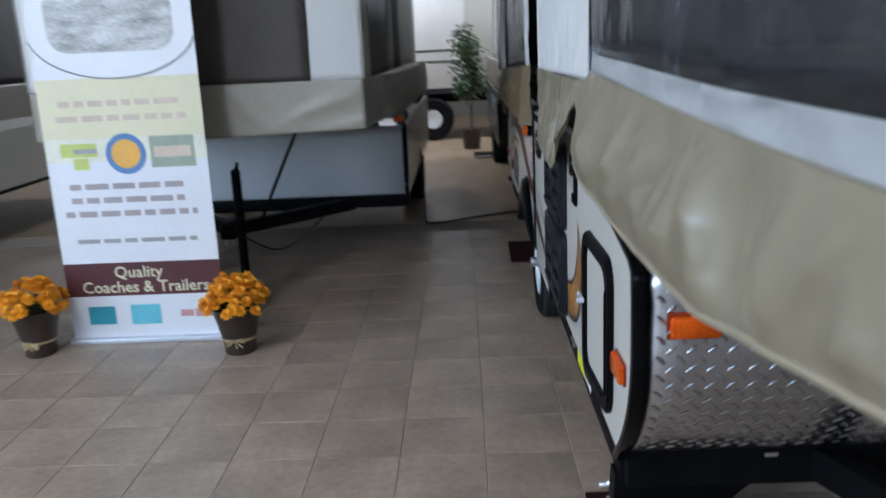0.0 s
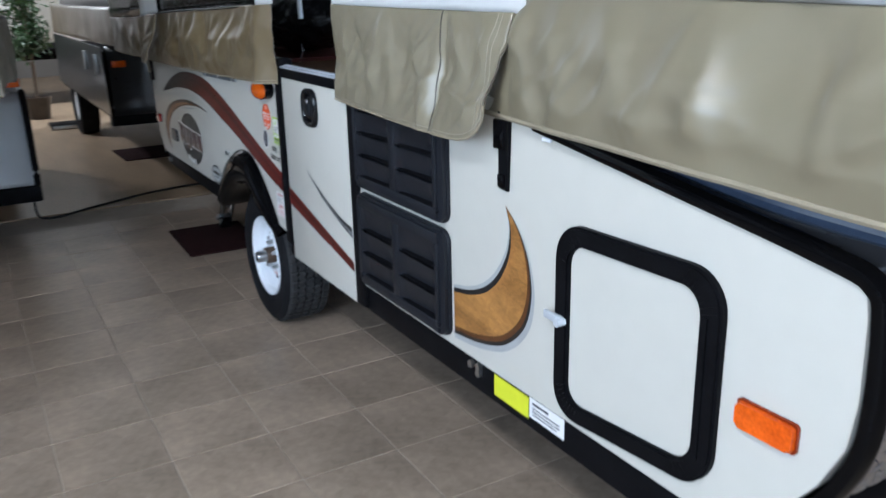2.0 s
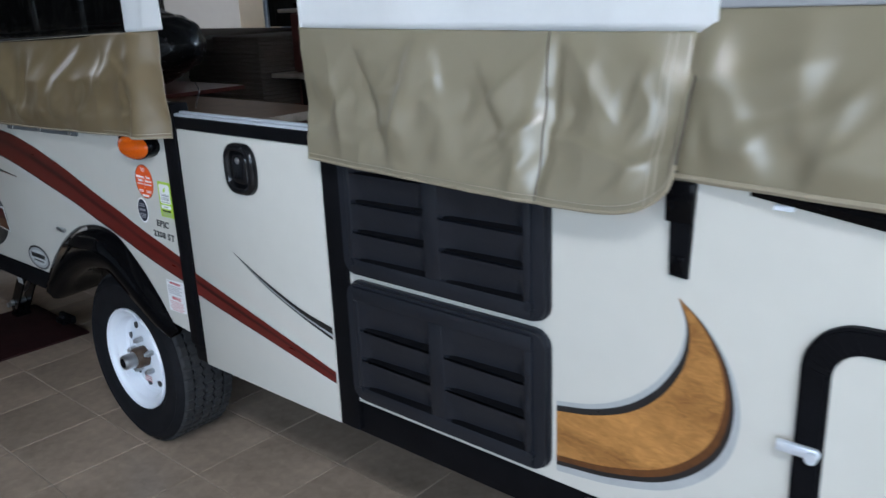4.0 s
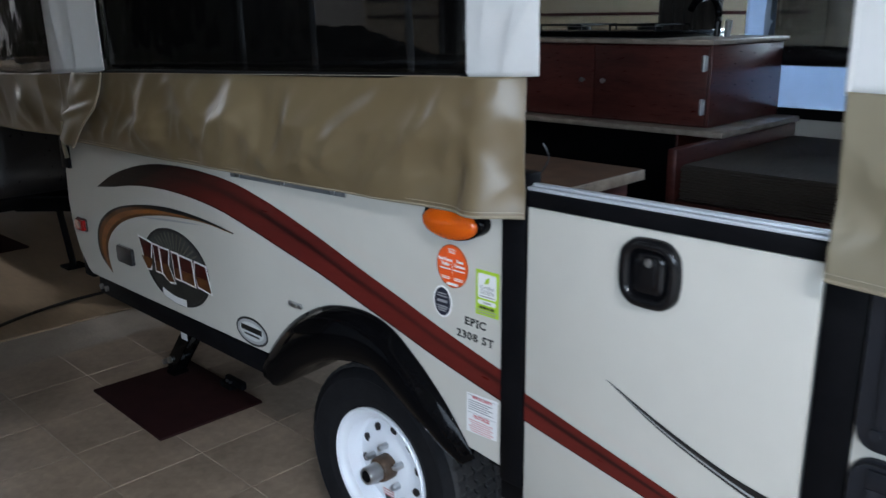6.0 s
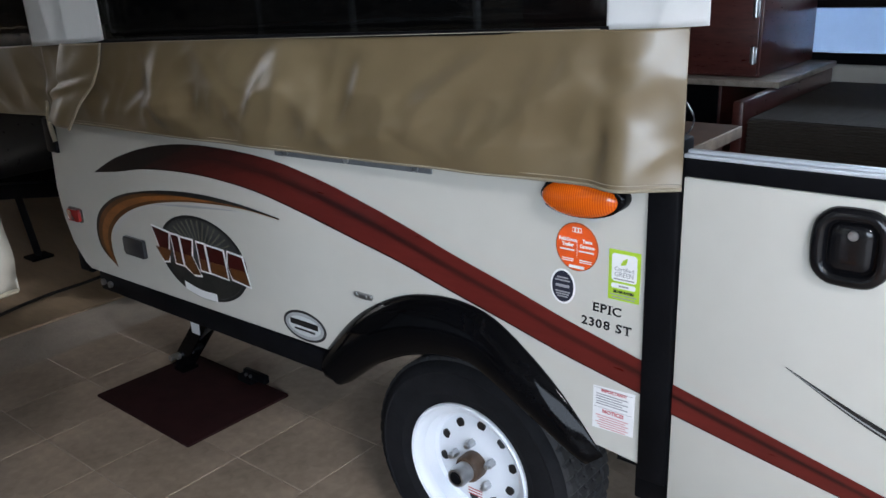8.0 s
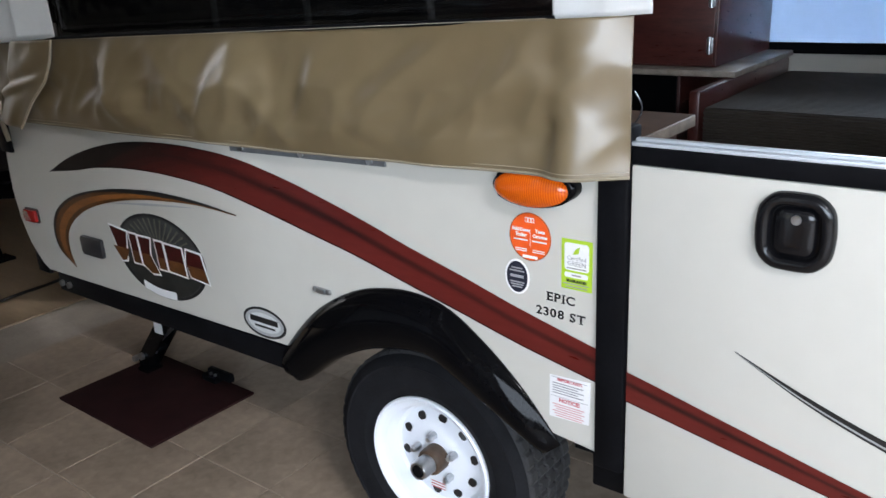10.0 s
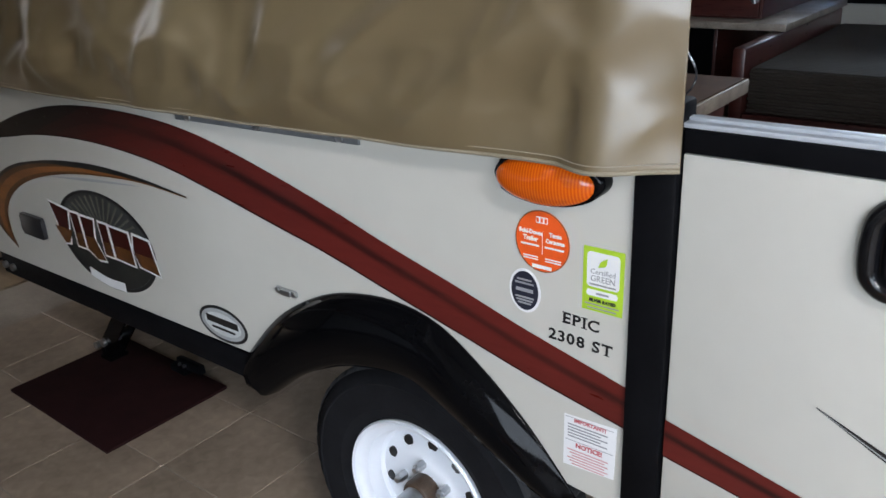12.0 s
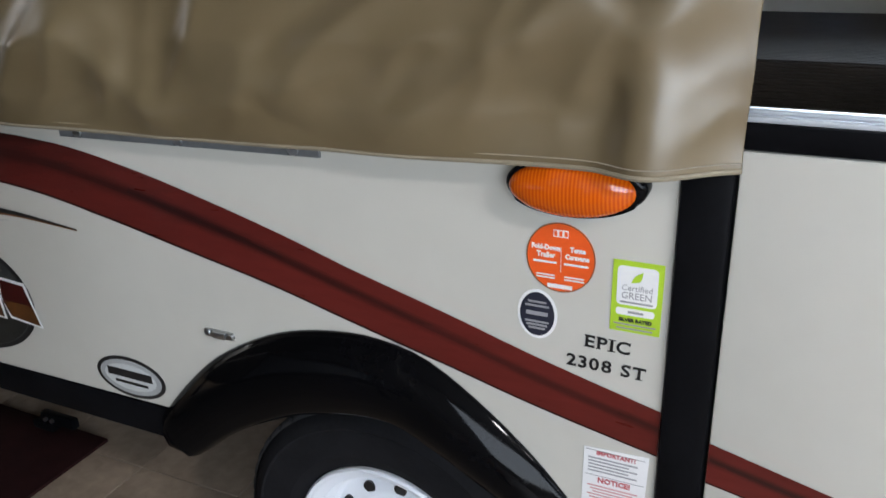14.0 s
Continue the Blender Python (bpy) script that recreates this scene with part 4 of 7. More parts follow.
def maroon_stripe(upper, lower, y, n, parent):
    """The printed stripe: nearly black at its tail, part print and part painted dimmer light, with a dark core line and
    a dark lower edge.
    """
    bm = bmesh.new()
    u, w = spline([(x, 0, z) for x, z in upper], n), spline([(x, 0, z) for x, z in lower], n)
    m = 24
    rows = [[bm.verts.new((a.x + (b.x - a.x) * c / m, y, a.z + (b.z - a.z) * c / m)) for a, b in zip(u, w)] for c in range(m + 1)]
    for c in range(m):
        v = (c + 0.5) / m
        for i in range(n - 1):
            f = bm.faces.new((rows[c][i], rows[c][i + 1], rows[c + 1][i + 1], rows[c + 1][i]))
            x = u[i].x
            # tail tone: print gradient, deepened for the weaker light at the rear
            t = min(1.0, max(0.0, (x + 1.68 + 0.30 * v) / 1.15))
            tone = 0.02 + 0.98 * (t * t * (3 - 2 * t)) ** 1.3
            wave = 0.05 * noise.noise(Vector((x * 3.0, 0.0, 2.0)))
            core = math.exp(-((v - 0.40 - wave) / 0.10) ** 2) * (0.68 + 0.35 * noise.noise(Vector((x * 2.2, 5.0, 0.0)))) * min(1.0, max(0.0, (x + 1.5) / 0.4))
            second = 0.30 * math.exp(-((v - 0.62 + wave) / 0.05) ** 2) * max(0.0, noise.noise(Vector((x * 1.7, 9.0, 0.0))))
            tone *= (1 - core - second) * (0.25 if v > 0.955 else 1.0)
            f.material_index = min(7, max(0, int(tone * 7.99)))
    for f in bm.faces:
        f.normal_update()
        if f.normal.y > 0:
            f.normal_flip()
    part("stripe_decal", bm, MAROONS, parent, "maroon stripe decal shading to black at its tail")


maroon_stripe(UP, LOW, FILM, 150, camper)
maroon_stripe([(0.077, 0.728), (0.25, 0.684), (0.44, 0.636), (0.641, 0.586)], [(0.077, 0.664), (0.25, 0.630), (0.44, 0.594), (0.641, 0.555)], -0.0052, 60, door)
out_up = [(-1.906, 0.570), (-1.990, 0.623), (-2.004, 0.692), (-1.961, 0.761), (-1.853, 0.821), (-1.709, 0.859), (-1.549, 0.880), (-1.376, 0.892), (-1.195, 0.891), (-1.025, 0.876)]
in_low = [(-1.902, 0.573), (-1.920, 0.623), (-1.912, 0.685), (-1.855, 0.742), (-1.765, 0.790), (-1.650, 0.826), (-1.510, 0.854), (-1.376, 0.870), (-1.195, 0.881), (-1.025, 0.874)]
part("crescent_decal", band(out_up, in_low, FILM, 60, (0, 0.16, 0.40, 0.78, 1), (1, 2, 0, 2)), [M_AMBERMID, M_DECALBLACK, M_AMBERDARK], camper, "amber crescent decal with a black edge")
part("crescent_decal", band([(-1.78, 0.845), (-1.60, 0.878), (-1.40, 0.896), (-1.20, 0.894), (-1.025, 0.878)], [(-1.78, 0.844), (-1.60, 0.868), (-1.40, 0.881), (-1.20, 0.885), (-1.025, 0.876)], FILM - 0.0006, 24), M_DECALBLACK, camper, "black tapering decal line")
part("crescent_decal", band([(-1.62, 0.832), (-1.45, 0.853), (-1.30, 0.866), (-1.20, 0.872)], [(-1.62, 0.831), (-1.45, 0.846), (-1.30, 0.861), (-1.20, 0.8715)], FILM - 0.0004, 24), M_DECALGREY, camper, "grey decal line")
c_out = [(1.494, 0.957), (1.545, 0.915), (1.588, 0.850), (1.605, 0.765), (1.580, 0.680), (1.500, 0.608), (1.385, 0.571), (1.262, 0.555)]
c_in = [(1.493, 0.956), (1.506, 0.915), (1.502, 0.875), (1.484, 0.835), (1.448, 0.787), (1.398, 0.747), (1.335, 0.719), (1.262, 0.703)]
part("crescent_decal", band(c_out, c_in, FILM, 48, (0, 0.09, 0.15, 0.23, 0.86, 0.94, 1), (2, 1, 3, 0, 1, 2)), [M_AMBERWOOD, M_DECALBLACK, M_DECALGREY, M_AMBERDARK], camper, "amber wood-grain crescent decal with grey and black edges")
part("swoosh_decal", band([(0.274, 0.821), (0.40, 0.767), (0.53, 0.722), (0.641, 0.700)], [(0.274, 0.819), (0.40, 0.752), (0.53, 0.702), (0.641, 0.668)], -0.0052, 24, (0, 0.55, 0.75, 1), (0, 1, 0)), [M_DECALBLACK, M_DECALGREY], door, "black and grey tapering swoosh decal")
# round maker's badge, as plain shapes
def oval(rx, rz, n=56):
    return [(-1.405 + rx * math.cos(a), 0.694 + rz * math.sin(a)) for a in np.linspace(0, 6.2832, n, False)]


badge = part("badge_decal", slab(oval(0.212, 0.128), FILM, -0.0004), M_DECALGREYDK, camper, "dark oval badge decal with a maroon and white emblem", shade=0)
part("badge_edge", ring_plate(oval(0.216, 0.131), oval(0.203, 0.123), FILM - 0.0006, FILM), M_DECALBLACK, badge, shade=0)
bm = bmesh.new()
for k in range(17):
    a0 = radians(14 + 9.5 * k)
    p = [(r * 1.55 * math.cos(a0 + w), r * math.sin(a0 + w)) for r, w in ((0.030, -0.028), (0.112, -0.022), (0.112, 0.022), (0.030, 0.028))]
    slab([(-1.405 + x, 0.700 + z) for x, z in p], FILM - 0.0005, FILM, bm=bm)
tagged(part("sunburst", bm, mat("olive_grey_ray_film", (0.115, 0.108, 0.082), 0.35, var=0.3, scale=16), badge, "fan of pale rays", shade=0), kind="stuff")
low = [(x, z) for x, z in oval(0.200, 0.121) if z < 0.655]
part("badge_foot", slab(low, FILM - 0.0007, FILM - 0.0001), mat("smoky_black_film", (0.020, 0.020, 0.018), 0.35, var=0.6, scale=20), badge, shade=0)
BLOCKS = (((0.0, 1.10), (1.0, 1.0), (0.66, 0.0), (0.40, -0.05)), ((0.0, 1.0), (1.0, 1.0), (1.0, 0.0), (0.0, 0.0)), ((0.0, 1.0), (0.85, 1.0), (0.62, 0.45), (1.05, -0.20), (0.50, -0.25), (0.0, 0.0)),
          ((0.0, 1.0), (1.0, 1.0), (1.0, 0.0), (0.0, 0.0)), ((0.0, 1.0), (1.0, 0.97), (1.0, -0.05), (0.0, 0.0)), ((0.15, 1.0), (0.90, 0.95), (1.0, 0.35), (1.08, -0.10), (0.15, 0.0), (0.0, 0.5)))
bx0 = -1.640
for k, (shape, wide) in enumerate(zip(BLOCKS, (0.088, 0.036, 0.070, 0.036, 0.078, 0.082))):
    h0, h1 = 0.655 + 0.001 * k, 0.748 - 0.002 * k
    for grow, m, yy, lo in ((0.006, M_WHITEFILM, FILM - 0.0012, -9), (0.0, M_MAROON_MID, FILM - 0.0020, -9), (0.0, M_AMBERDARK, FILM - 0.0026, 0)):
        pts = []
        for u, v in shape:
            if lo == 0:
                v = min(v, 0.42)
            px, pz = bx0 + u * wide, h0 + (h1 - h0) * v
            cx, cz = bx0 + wide / 2, (h0 + h1) / 2
            pts.append((px + math.copysign(grow, px - cx) - 0.010 * v, pz + math.copysign(grow, pz - cz)))
        part("emblem_block", slab(pts, yy, yy + 0.0005), m, badge, shade=0)
    bx0 += wide + 0.012
part("badge_ribbon", band([(-1.51, 0.603), (-1.43, 0.590), (-1.35, 0.592)], [(-1.51, 0.578), (-1.43, 0.565), (-1.35, 0.567)], FILM - 0.001, 14), M_WHITEFILM, badge)
# maker's oval sticker
ov = part("sticker", disc(-0.967, 0.584, 0.085, 0.044, FILM, -0.0004, 40), M_DECALBLACK, camper, "small black-edged oval sticker")
part("sticker_face", disc(-0.967, 0.584, 0.076, 0.037, FILM - 0.0006, FILM, 40), M_DECALGREY, ov, shade=0)
part("sticker_face", disc(-0.967, 0.584, 0.064, 0.028, FILM - 0.001, FILM - 0.0004, 40), mat("pale_grey_film", (0.55, 0.57, 0.56), 0.4), ov, shade=0)
bars([(-1.022, -0.912, 0.591, 0.017), (-1.006, -0.925, 0.572, 0.006)], FILM - 0.0011, M_DECALBLACK, "print", ov)
# round orange approval label
lab = part("label_sticker", disc(-0.133, 0.960, 0.0470, 0.0495, FILM, -0.0004, 48), M_ORANGEFILM, camper, "round orange approval label with white print")
part("label_edge", ring_plate([(-0.133 + 0.0470 * math.cos(a), 0.960 + 0.0495 * math.sin(a)) for a in np.linspace(0, 6.283, 48, False)], [(-0.133 + 0.0455 * math.cos(a), 0.960 + 0.048 * math.sin(a)) for a in np.linspace(0, 6.283, 48, False)], FILM - 0.0004, FILM), mat("dull_orange_edge", (0.22, 0.08, 0.03), 0.5), lab, shade=0)
LY = FILM - 0.0006
for txt, x, z, sz in (("Fold-Down", -0.153, 0.973, 0.0098), ("Trailer", -0.153, 0.9625, 0.0105), ("Tente", -0.110, 0.9735, 0.0098), ("Caravane", -0.1105, 0.963, 0.0096)):
    lettering("print", txt, sz, x, LY, z, M_WHITEFILM, lab, squeeze=0.88, bold=0.0004)
bars([(-0.143, -0.123, 0.9945, 0.010), (-0.1325, -0.1318, 0.958, 0.036), (-0.170, -0.138, 0.9525, 0.003), (-0.128, -0.095, 0.9525, 0.003), (-0.166, -0.140, 0.934, 0.002), (-0.166, -0.140, 0.930, 0.002), (-0.127, -0.100, 0.934, 0.002), (-0.127, -0.100, 0.930, 0.002), (-0.150, -0.116, 0.919, 0.006)], LY, M_WHITEFILM, "print", lab)
bars([(-0.142, -0.138, 0.9945, 0.007), (-0.135, -0.131, 0.9945, 0.007), (-0.128, -0.124, 0.9945, 0.007)], LY - 0.0004, M_ORANGEFILM, "print", lab)
# dark oval seal
seal = part("label_sticker", disc(-0.164, 0.872, 0.0285, 0.0375, FILM, -0.0004, 40), M_WHITEFILM, camper, "white-edged dark oval seal label")
part("seal_face", disc(-0.164, 0.872, 0.0245, 0.0330, FILM - 0.0006, FILM, 40), M_NAVYFILM, seal, shade=0)
bars([(-0.177, -0.151, 0.891, 0.003), (-0.181, -0.147, 0.885, 0.003), (-0.181, -0.147, 0.861, 0.003), (-0.179, -0.149, 0.856, 0.003), (-0.176, -0.152, 0.851, 0.003)], LY - 0.0004, M_GREYINK, "print", seal)
bars([(-0.1795, -0.1485, 0.8735, 0.006)], LY - 0.0004, M_GREYINK, "print", seal)
# lime certification label
gl = part("label_sticker", slab([(-0.064, 0.869), (0.001, 0.869), (0.002, 0.970), (-0.063, 0.970)], FILM, -0.0004), M_GREENFILM, camper, "lime green certification label with white panels", shade=0)
part("label_panel", slab(round_rect(-0.057, -0.005, 0.908, 0.963, 0.006), FILM - 0.0005, FILM), M_WHITEFILM, gl, shade=0)
part("label_panel", slab(round_rect(-0.057, -0.007, 0.8935, 0.9035, 0.004), FILM - 0.0005, FILM), M_WHITEFILM, gl, shade=0)
part("leaf_mark", band([(-0.039, 0.940), (-0.034, 0.950), (-0.024, 0.957)], [(-0.039, 0.940), (-0.027, 0.944), (-0.024, 0.957)], LY - 0.0004, 10), M_GREENFILM, gl)
lettering("print", "Certified", 0.0115, -0.031, LY, 0.9325, M_GREYINK, gl, squeeze=0.98)
lettering("print", "GREEN", 0.0135, -0.031, LY, 0.9215, M_GREYINK, gl, squeeze=0.95)
lettering("print", "SILVER RATED", 0.0068, -0.031, LY - 0.0001, 0.8865, M_NAVYFILM, gl, squeeze=1.0, bold=0.0003)
bars([(-0.052, -0.010, 0.9125, 0.0025), (-0.041, -0.021, 0.8985, 0.003), (-0.059, -0.004, 0.8805, 0.0022), (-0.055, -0.008, 0.8745, 0.0022)], LY - 0.0003, M_GREYINK, "print", gl)
# model lettering
SERIFS = {"E": "abcd", "P": "abe", "I": "fghi", "T": "hijk", "C": "c", "S": "cl", "2": "d", "3": "", "0": "", "8": ""}


def serif_word(text, size, x, z, gap, parent):
    """Upright book letters: the plain font with small slab serifs on the stems, leaning with the panel."""
    bm = bmesh.new()
    pen, cells = 0.0, []
    t = size * 0.045
    for ch in text:
        if ch == " ":
            pen += size * 0.38
            continue
        cu = bpy.data.curves.new("letter", "FONT")
        cu.body, cu.size, cu.extrude, cu.offset, cu.resolution_u = ch, size, 0.0004, 0.0005, 3
        tmp = bpy.data.objects.new("letter", cu)
        me = bpy.data.meshes.new_from_object(tmp)
        bpy.data.objects.remove(tmp)
        bpy.data.curves.remove(cu)
        xs, ys = [v.co.x for v in me.vertices], [v.co.y for v in me.vertices]
        k = 1.12
        me.transform(Matrix.Translation((pen, 0, 0)) @ Matrix.Diagonal((k, 1, 1, 1)) @ Matrix.Translation((-min(xs), 0, 0)))
        bm.from_mesh(me)
        bpy.data.meshes.remove(me)
        w, lo, hi = (max(xs) - min(xs)) * k, min(ys), max(ys)
        mid, stem, far = pen + w / 2, size * 0.085, size * 0.11
        spots = {"a": (pen - far * 0.6, pen + stem, hi - t, hi), "b": (pen - far * 0.6, pen + stem + (far if ch == "P" else 0), lo, lo + t), "c": (pen + w - t, pen + w, hi - far * 1.6, hi), "d": (pen + w - t, pen + w, lo, lo + far * 1.6),
                 "e": (pen, pen + stem + far, lo, lo + t), "f": (mid - stem - far, mid + stem + far, hi - t, hi), "g": (mid - stem - far, mid + stem + far, lo, lo + t), "h": (mid - stem - far * 0.9, mid + stem + far * 0.9, lo, lo + t),
                 "i": (mid - stem, mid + stem, lo, lo + t), "j": (pen, pen + t, hi - far * 1.5, hi), "l": (pen, pen + t, lo, lo + far * 1.5), "k": (pen + w - t, pen + w, hi - far * 1.5, hi)}
        for q in SERIFS.get(ch, ""):
            x0, x1, y0, y1 = spots[q]
            box(x0, x1, y0, y1, -0.0003, 0.0005, bm=bm)
        pen += w + gap
    pen -= gap
    bmesh.ops.transform(bm, matrix=Matrix.Translation((x, FILM, z)) @ Matrix.Rotation(radians(90), 4, "X") @ Matrix.Rotation(radians(-1.5), 4, "Z") @ Matrix.Translation((-pen / 2, -size * 0.35, 0)), verts=bm.verts[:])
    part("model_lettering", bm, M_DECALBLACK, parent, "black serif model lettering", shade=0, fix=False)


serif_word("EPIC", 0.0255, -0.0650, 0.8445, 0.0040, camper)
serif_word("2308 ST", 0.0255, -0.0665, 0.8105, 0.0034, camper)
# warning note
note = part("label_sticker", slab([(-0.092, 0.579), (-0.002, 0.583), (0.001, 0.679), (-0.091, 0.675)], FILM, -0.0004), M_WHITEFILM, camper, "white warning note with red headings", shade=0)
lettering("print", "IMPORTANT!", 0.0095, -0.045, FILM - 0.0005, 0.668, M_REDINK, note, bold=0.0003)
lettering("print", "NOTICE!", 0.012, -0.046, FILM - 0.0005, 0.6215, M_REDINK, note, bold=0.0004)
bars([(-0.084, -0.014 - 0.012 * (k % 2), 0.659 - 0.0055 * k, 0.0022) for k in range(5)], FILM - 0.0005, M_GREYINK, "print", note)
bars([(-0.084 + 0.004 * (k % 3), -0.012 - 0.006 * (k % 2), 0.611 - 0.0052 * k, 0.0022) for k in range(6)], FILM - 0.0005, M_PINKINK, "print", note)
bars([(-0.088, -0.004, 0.672, 0.0008), (-0.088, -0.004, 0.629, 0.0008)], FILM - 0.0004, M_GREYINK, "print", note)
# amber side lamp by the door
lamp = part("side_lamp", disc(-0.111, 1.069, 0.090, 0.0395, -0.030, -0.0006, 44, tilt=0.04, bevel=0.008), M_GLOSSBLACK, camper, "oval amber porch lamp in a black housing", shade=50)
bm = bmesh.new()
n1, n2 = 40, 9
rows = []
for j in range(n2 + 1):
    q = j / n2
    rows.append([bm.verts.new((-0.114 + 0.081 * math.cos(a) * math.cos(q * 1.57), -0.0275 - 0.022 * math.sin(q * 1.57), 1.066 + 0.036 * math.sin(a) * math.cos(q * 1.57) + 0.002 * math.cos(a))) for a in np.linspace(0, 6.2832, n1, False)])
for a, b in zip(rows, rows[1:]):
    for k in range(n1):
        if b is rows[-1]:
            continue
        bm.faces.new((a[k], a[(k + 1) % n1], b[(k + 1) % n1], b[k]))
bm.faces.new(rows[-2])
bmesh.ops.delete(bm, geom=[v for v in bm.verts if not v.link_faces], context="VERTS")
lens = part("lens", bm, M_RIBLENS, lamp, "ribbed amber lens", shade=60)
# amber and red markers
def marker(x0, x1, z0, z1, m, lab, y=-0.016, tilt=0.0):
    c = ((x0 + x1) / 2, (z0 + z1) / 2)
    k = part("marker_light", slab(round_rect(x0 - 0.004, x1 + 0.004, z0 - 0.004, z1 + 0.004, 0.008), -0.006, -0.0006), M_DECALBLACK if m is M_REDLENS else M_AMBEREDGE, camper, lab, shade=40)
    part("lens", slab(round_rect(x0, x1, z0, z1, 0.008), y, -0.006, 0.004), m, k, shade=40)


marker(2.163, 2.270, 0.738, 0.782, M_AMBER, "small rectangular amber marker light")
marker(-2.168, -2.090, 0.700, 0.742, M_REDLENS, "small red marker light")
bm = box(2.3802, 2.386, 0.057, 0.170, 0.884, 0.942, 0.003)
k = part("marker_light", bm, M_AMBEREDGE, camper, "rectangular amber marker light on the nose")
part("lens", box(2.386, 2.404, 0.062, 0.165, 0.890, 0.936, 0.008), M_AMBER, k)
# grey outlet hatch, bracket, snap clip, strap, tail latch
h = part("outlet_hatch", slab(round_rect(-1.826, -1.706, 0.636, 0.698, 0.008), -0.012, -0.0006, 0.004), M_DARKPAINT, camper, "small charcoal outlet hatch", shade=40)
br = part("awning_bracket", slab([(-1.010, 1.050), (-0.492, 1.062), (-0.492, 1.086), (-1.010, 1.076)], -0.006, -0.0006, 0.001), mat("dull_grey_aluminium", (0.20, 0.21, 0.22), 0.45, metal=0.5, var=0.15, scale=12), camper, "slim dull aluminium rail with screws", shade=0)
for x in (-0.965, -0.750, -0.535):
    part("screw", rod((x, -0.010, 1.066 + (x + 0.75) * 0.022), (x, -0.005, 1.066 + (x + 0.75) * 0.022), 0.0085, 10), M_STEEL, br)
cl = part("snap_clip", slab(round_rect(-0.762, -0.700, 0.719, 0.733, 0.005), -0.005, -0.0006), M_STEEL, camper, "small zinc clip", shade=0)
part("clip_tongue", box(-0.742, -0.714, -0.011, -0.005, 0.720, 0.733, 0.002), M_STEEL, cl)
for x in (-0.755, -0.706):
    part("screw", rod((x, -0.008, 0.726), (x, -0.005, 0.726), 0.005, 10), M_STEEL, cl)
st = part("latch_strap", slab([(1.477, 0.995), (1.508, 0.992), (1.516, 1.165), (1.474, 1.165)], -0.010, -0.0006, 0.002), M_BLACK, camper, "black plastic roof latch", shade=0)
part("latch_lever", box(1.472, 1.518, -0.022, -0.010, 1.085, 1.150, 0.004), M_GLOSSBLACK, st)
part("latch_hook", box(1.480, 1.506, -0.016, -0.010, 1.000, 1.030, 0.003), M_GLOSSBLACK, st)
part("tail_latch", box(-2.235, -2.165, -0.012, 0.03, 0.935, 1.055, 0.006), M_BLACK, camper, "black roof latch at the tail")
part("tail_stop", box(-2.20, -2.12, 0.01, 0.06, 0.50, 0.60, 0.006), M_BLACK, camper)
# cargo door in the front side panel
so_, si_ = round_rect(1.690, 2.122, 0.572, 0.972, 0.075, 8), round_rect(1.732, 2.074, 0.612, 0.932, 0.045, 8)
shear = lambda pts: [(x, z + (x - 1.69) * 0.02 - (0.03 * (2.12 - x) / 0.43 if z < 0.7 else 0.0)) for x, z in pts]
cargo = part("cargo_door", slab(shear(si_), -0.005, -0.0006), M_SKIN, camper, "white cargo hatch in a thick black rubber frame", shade=0)
bm = ring_plate(shear(so_), shear(si_), -0.016, -0.0008)
bmesh.ops.bevel(bm, geom=[e for e in bm.edges if all(v.co.y < -0.01 for v in e.verts)], offset=0.005, segments=2, affect="EDGES")
part("hatch_frame", bm, M_BLACK, cargo, "thick black rubber frame", shade=50)
part("hatch_latch", box(1.668, 1.728, -0.026, -0.016, 0.758, 0.776, 0.003), M_ALU, cargo, "small pale cam latch")
part("latch_knob", rod((1.722, -0.034, 0.764), (1.722, -0.014, 0.764), 0.009, 12), M_ALU, cargo)
part("hinge_strip", box(2.088, 2.096, -0.020, -0.016, 0.64, 0.90), M_BLACK, cargo, shade=0)
# yellow and white labels on the side rail
part("label_sticker", box(1.432, 1.574, 0.0080, 0.0094, 0.464, 0.518), M_YELLOWFILM, camper, "bright yellow chassis label", shade=0)
wl = part("label_sticker", box(1.578, 1.705, 0.0080, 0.0094, 0.472, 0.522), M_WHITEFILM, camper, "white chassis label with small print", shade=0)
bars([(1.590, 1.650, 0.510, 0.006), (1.590, 1.690, 0.498, 0.003), (1.590, 1.690, 0.490, 0.003), (1.590, 1.680, 0.482, 0.003)], 0.0079, M_NAVYFILM, "print", wl)

# ---- the camper's canvas ----
def hem_cord(name, pts, r, parent, m=M_HEM):
    return part(name, tube(pts[::3] + [pts[-1]], r, 6, len(pts)), m, parent)


def stitches(pts, up, parent, step=4):
    return part("stitching", tube([Vector(p) + Vector((0, -0.0022, up)) for p in pts], 0.0008, 4, len(pts)), M_THREAD, parent)


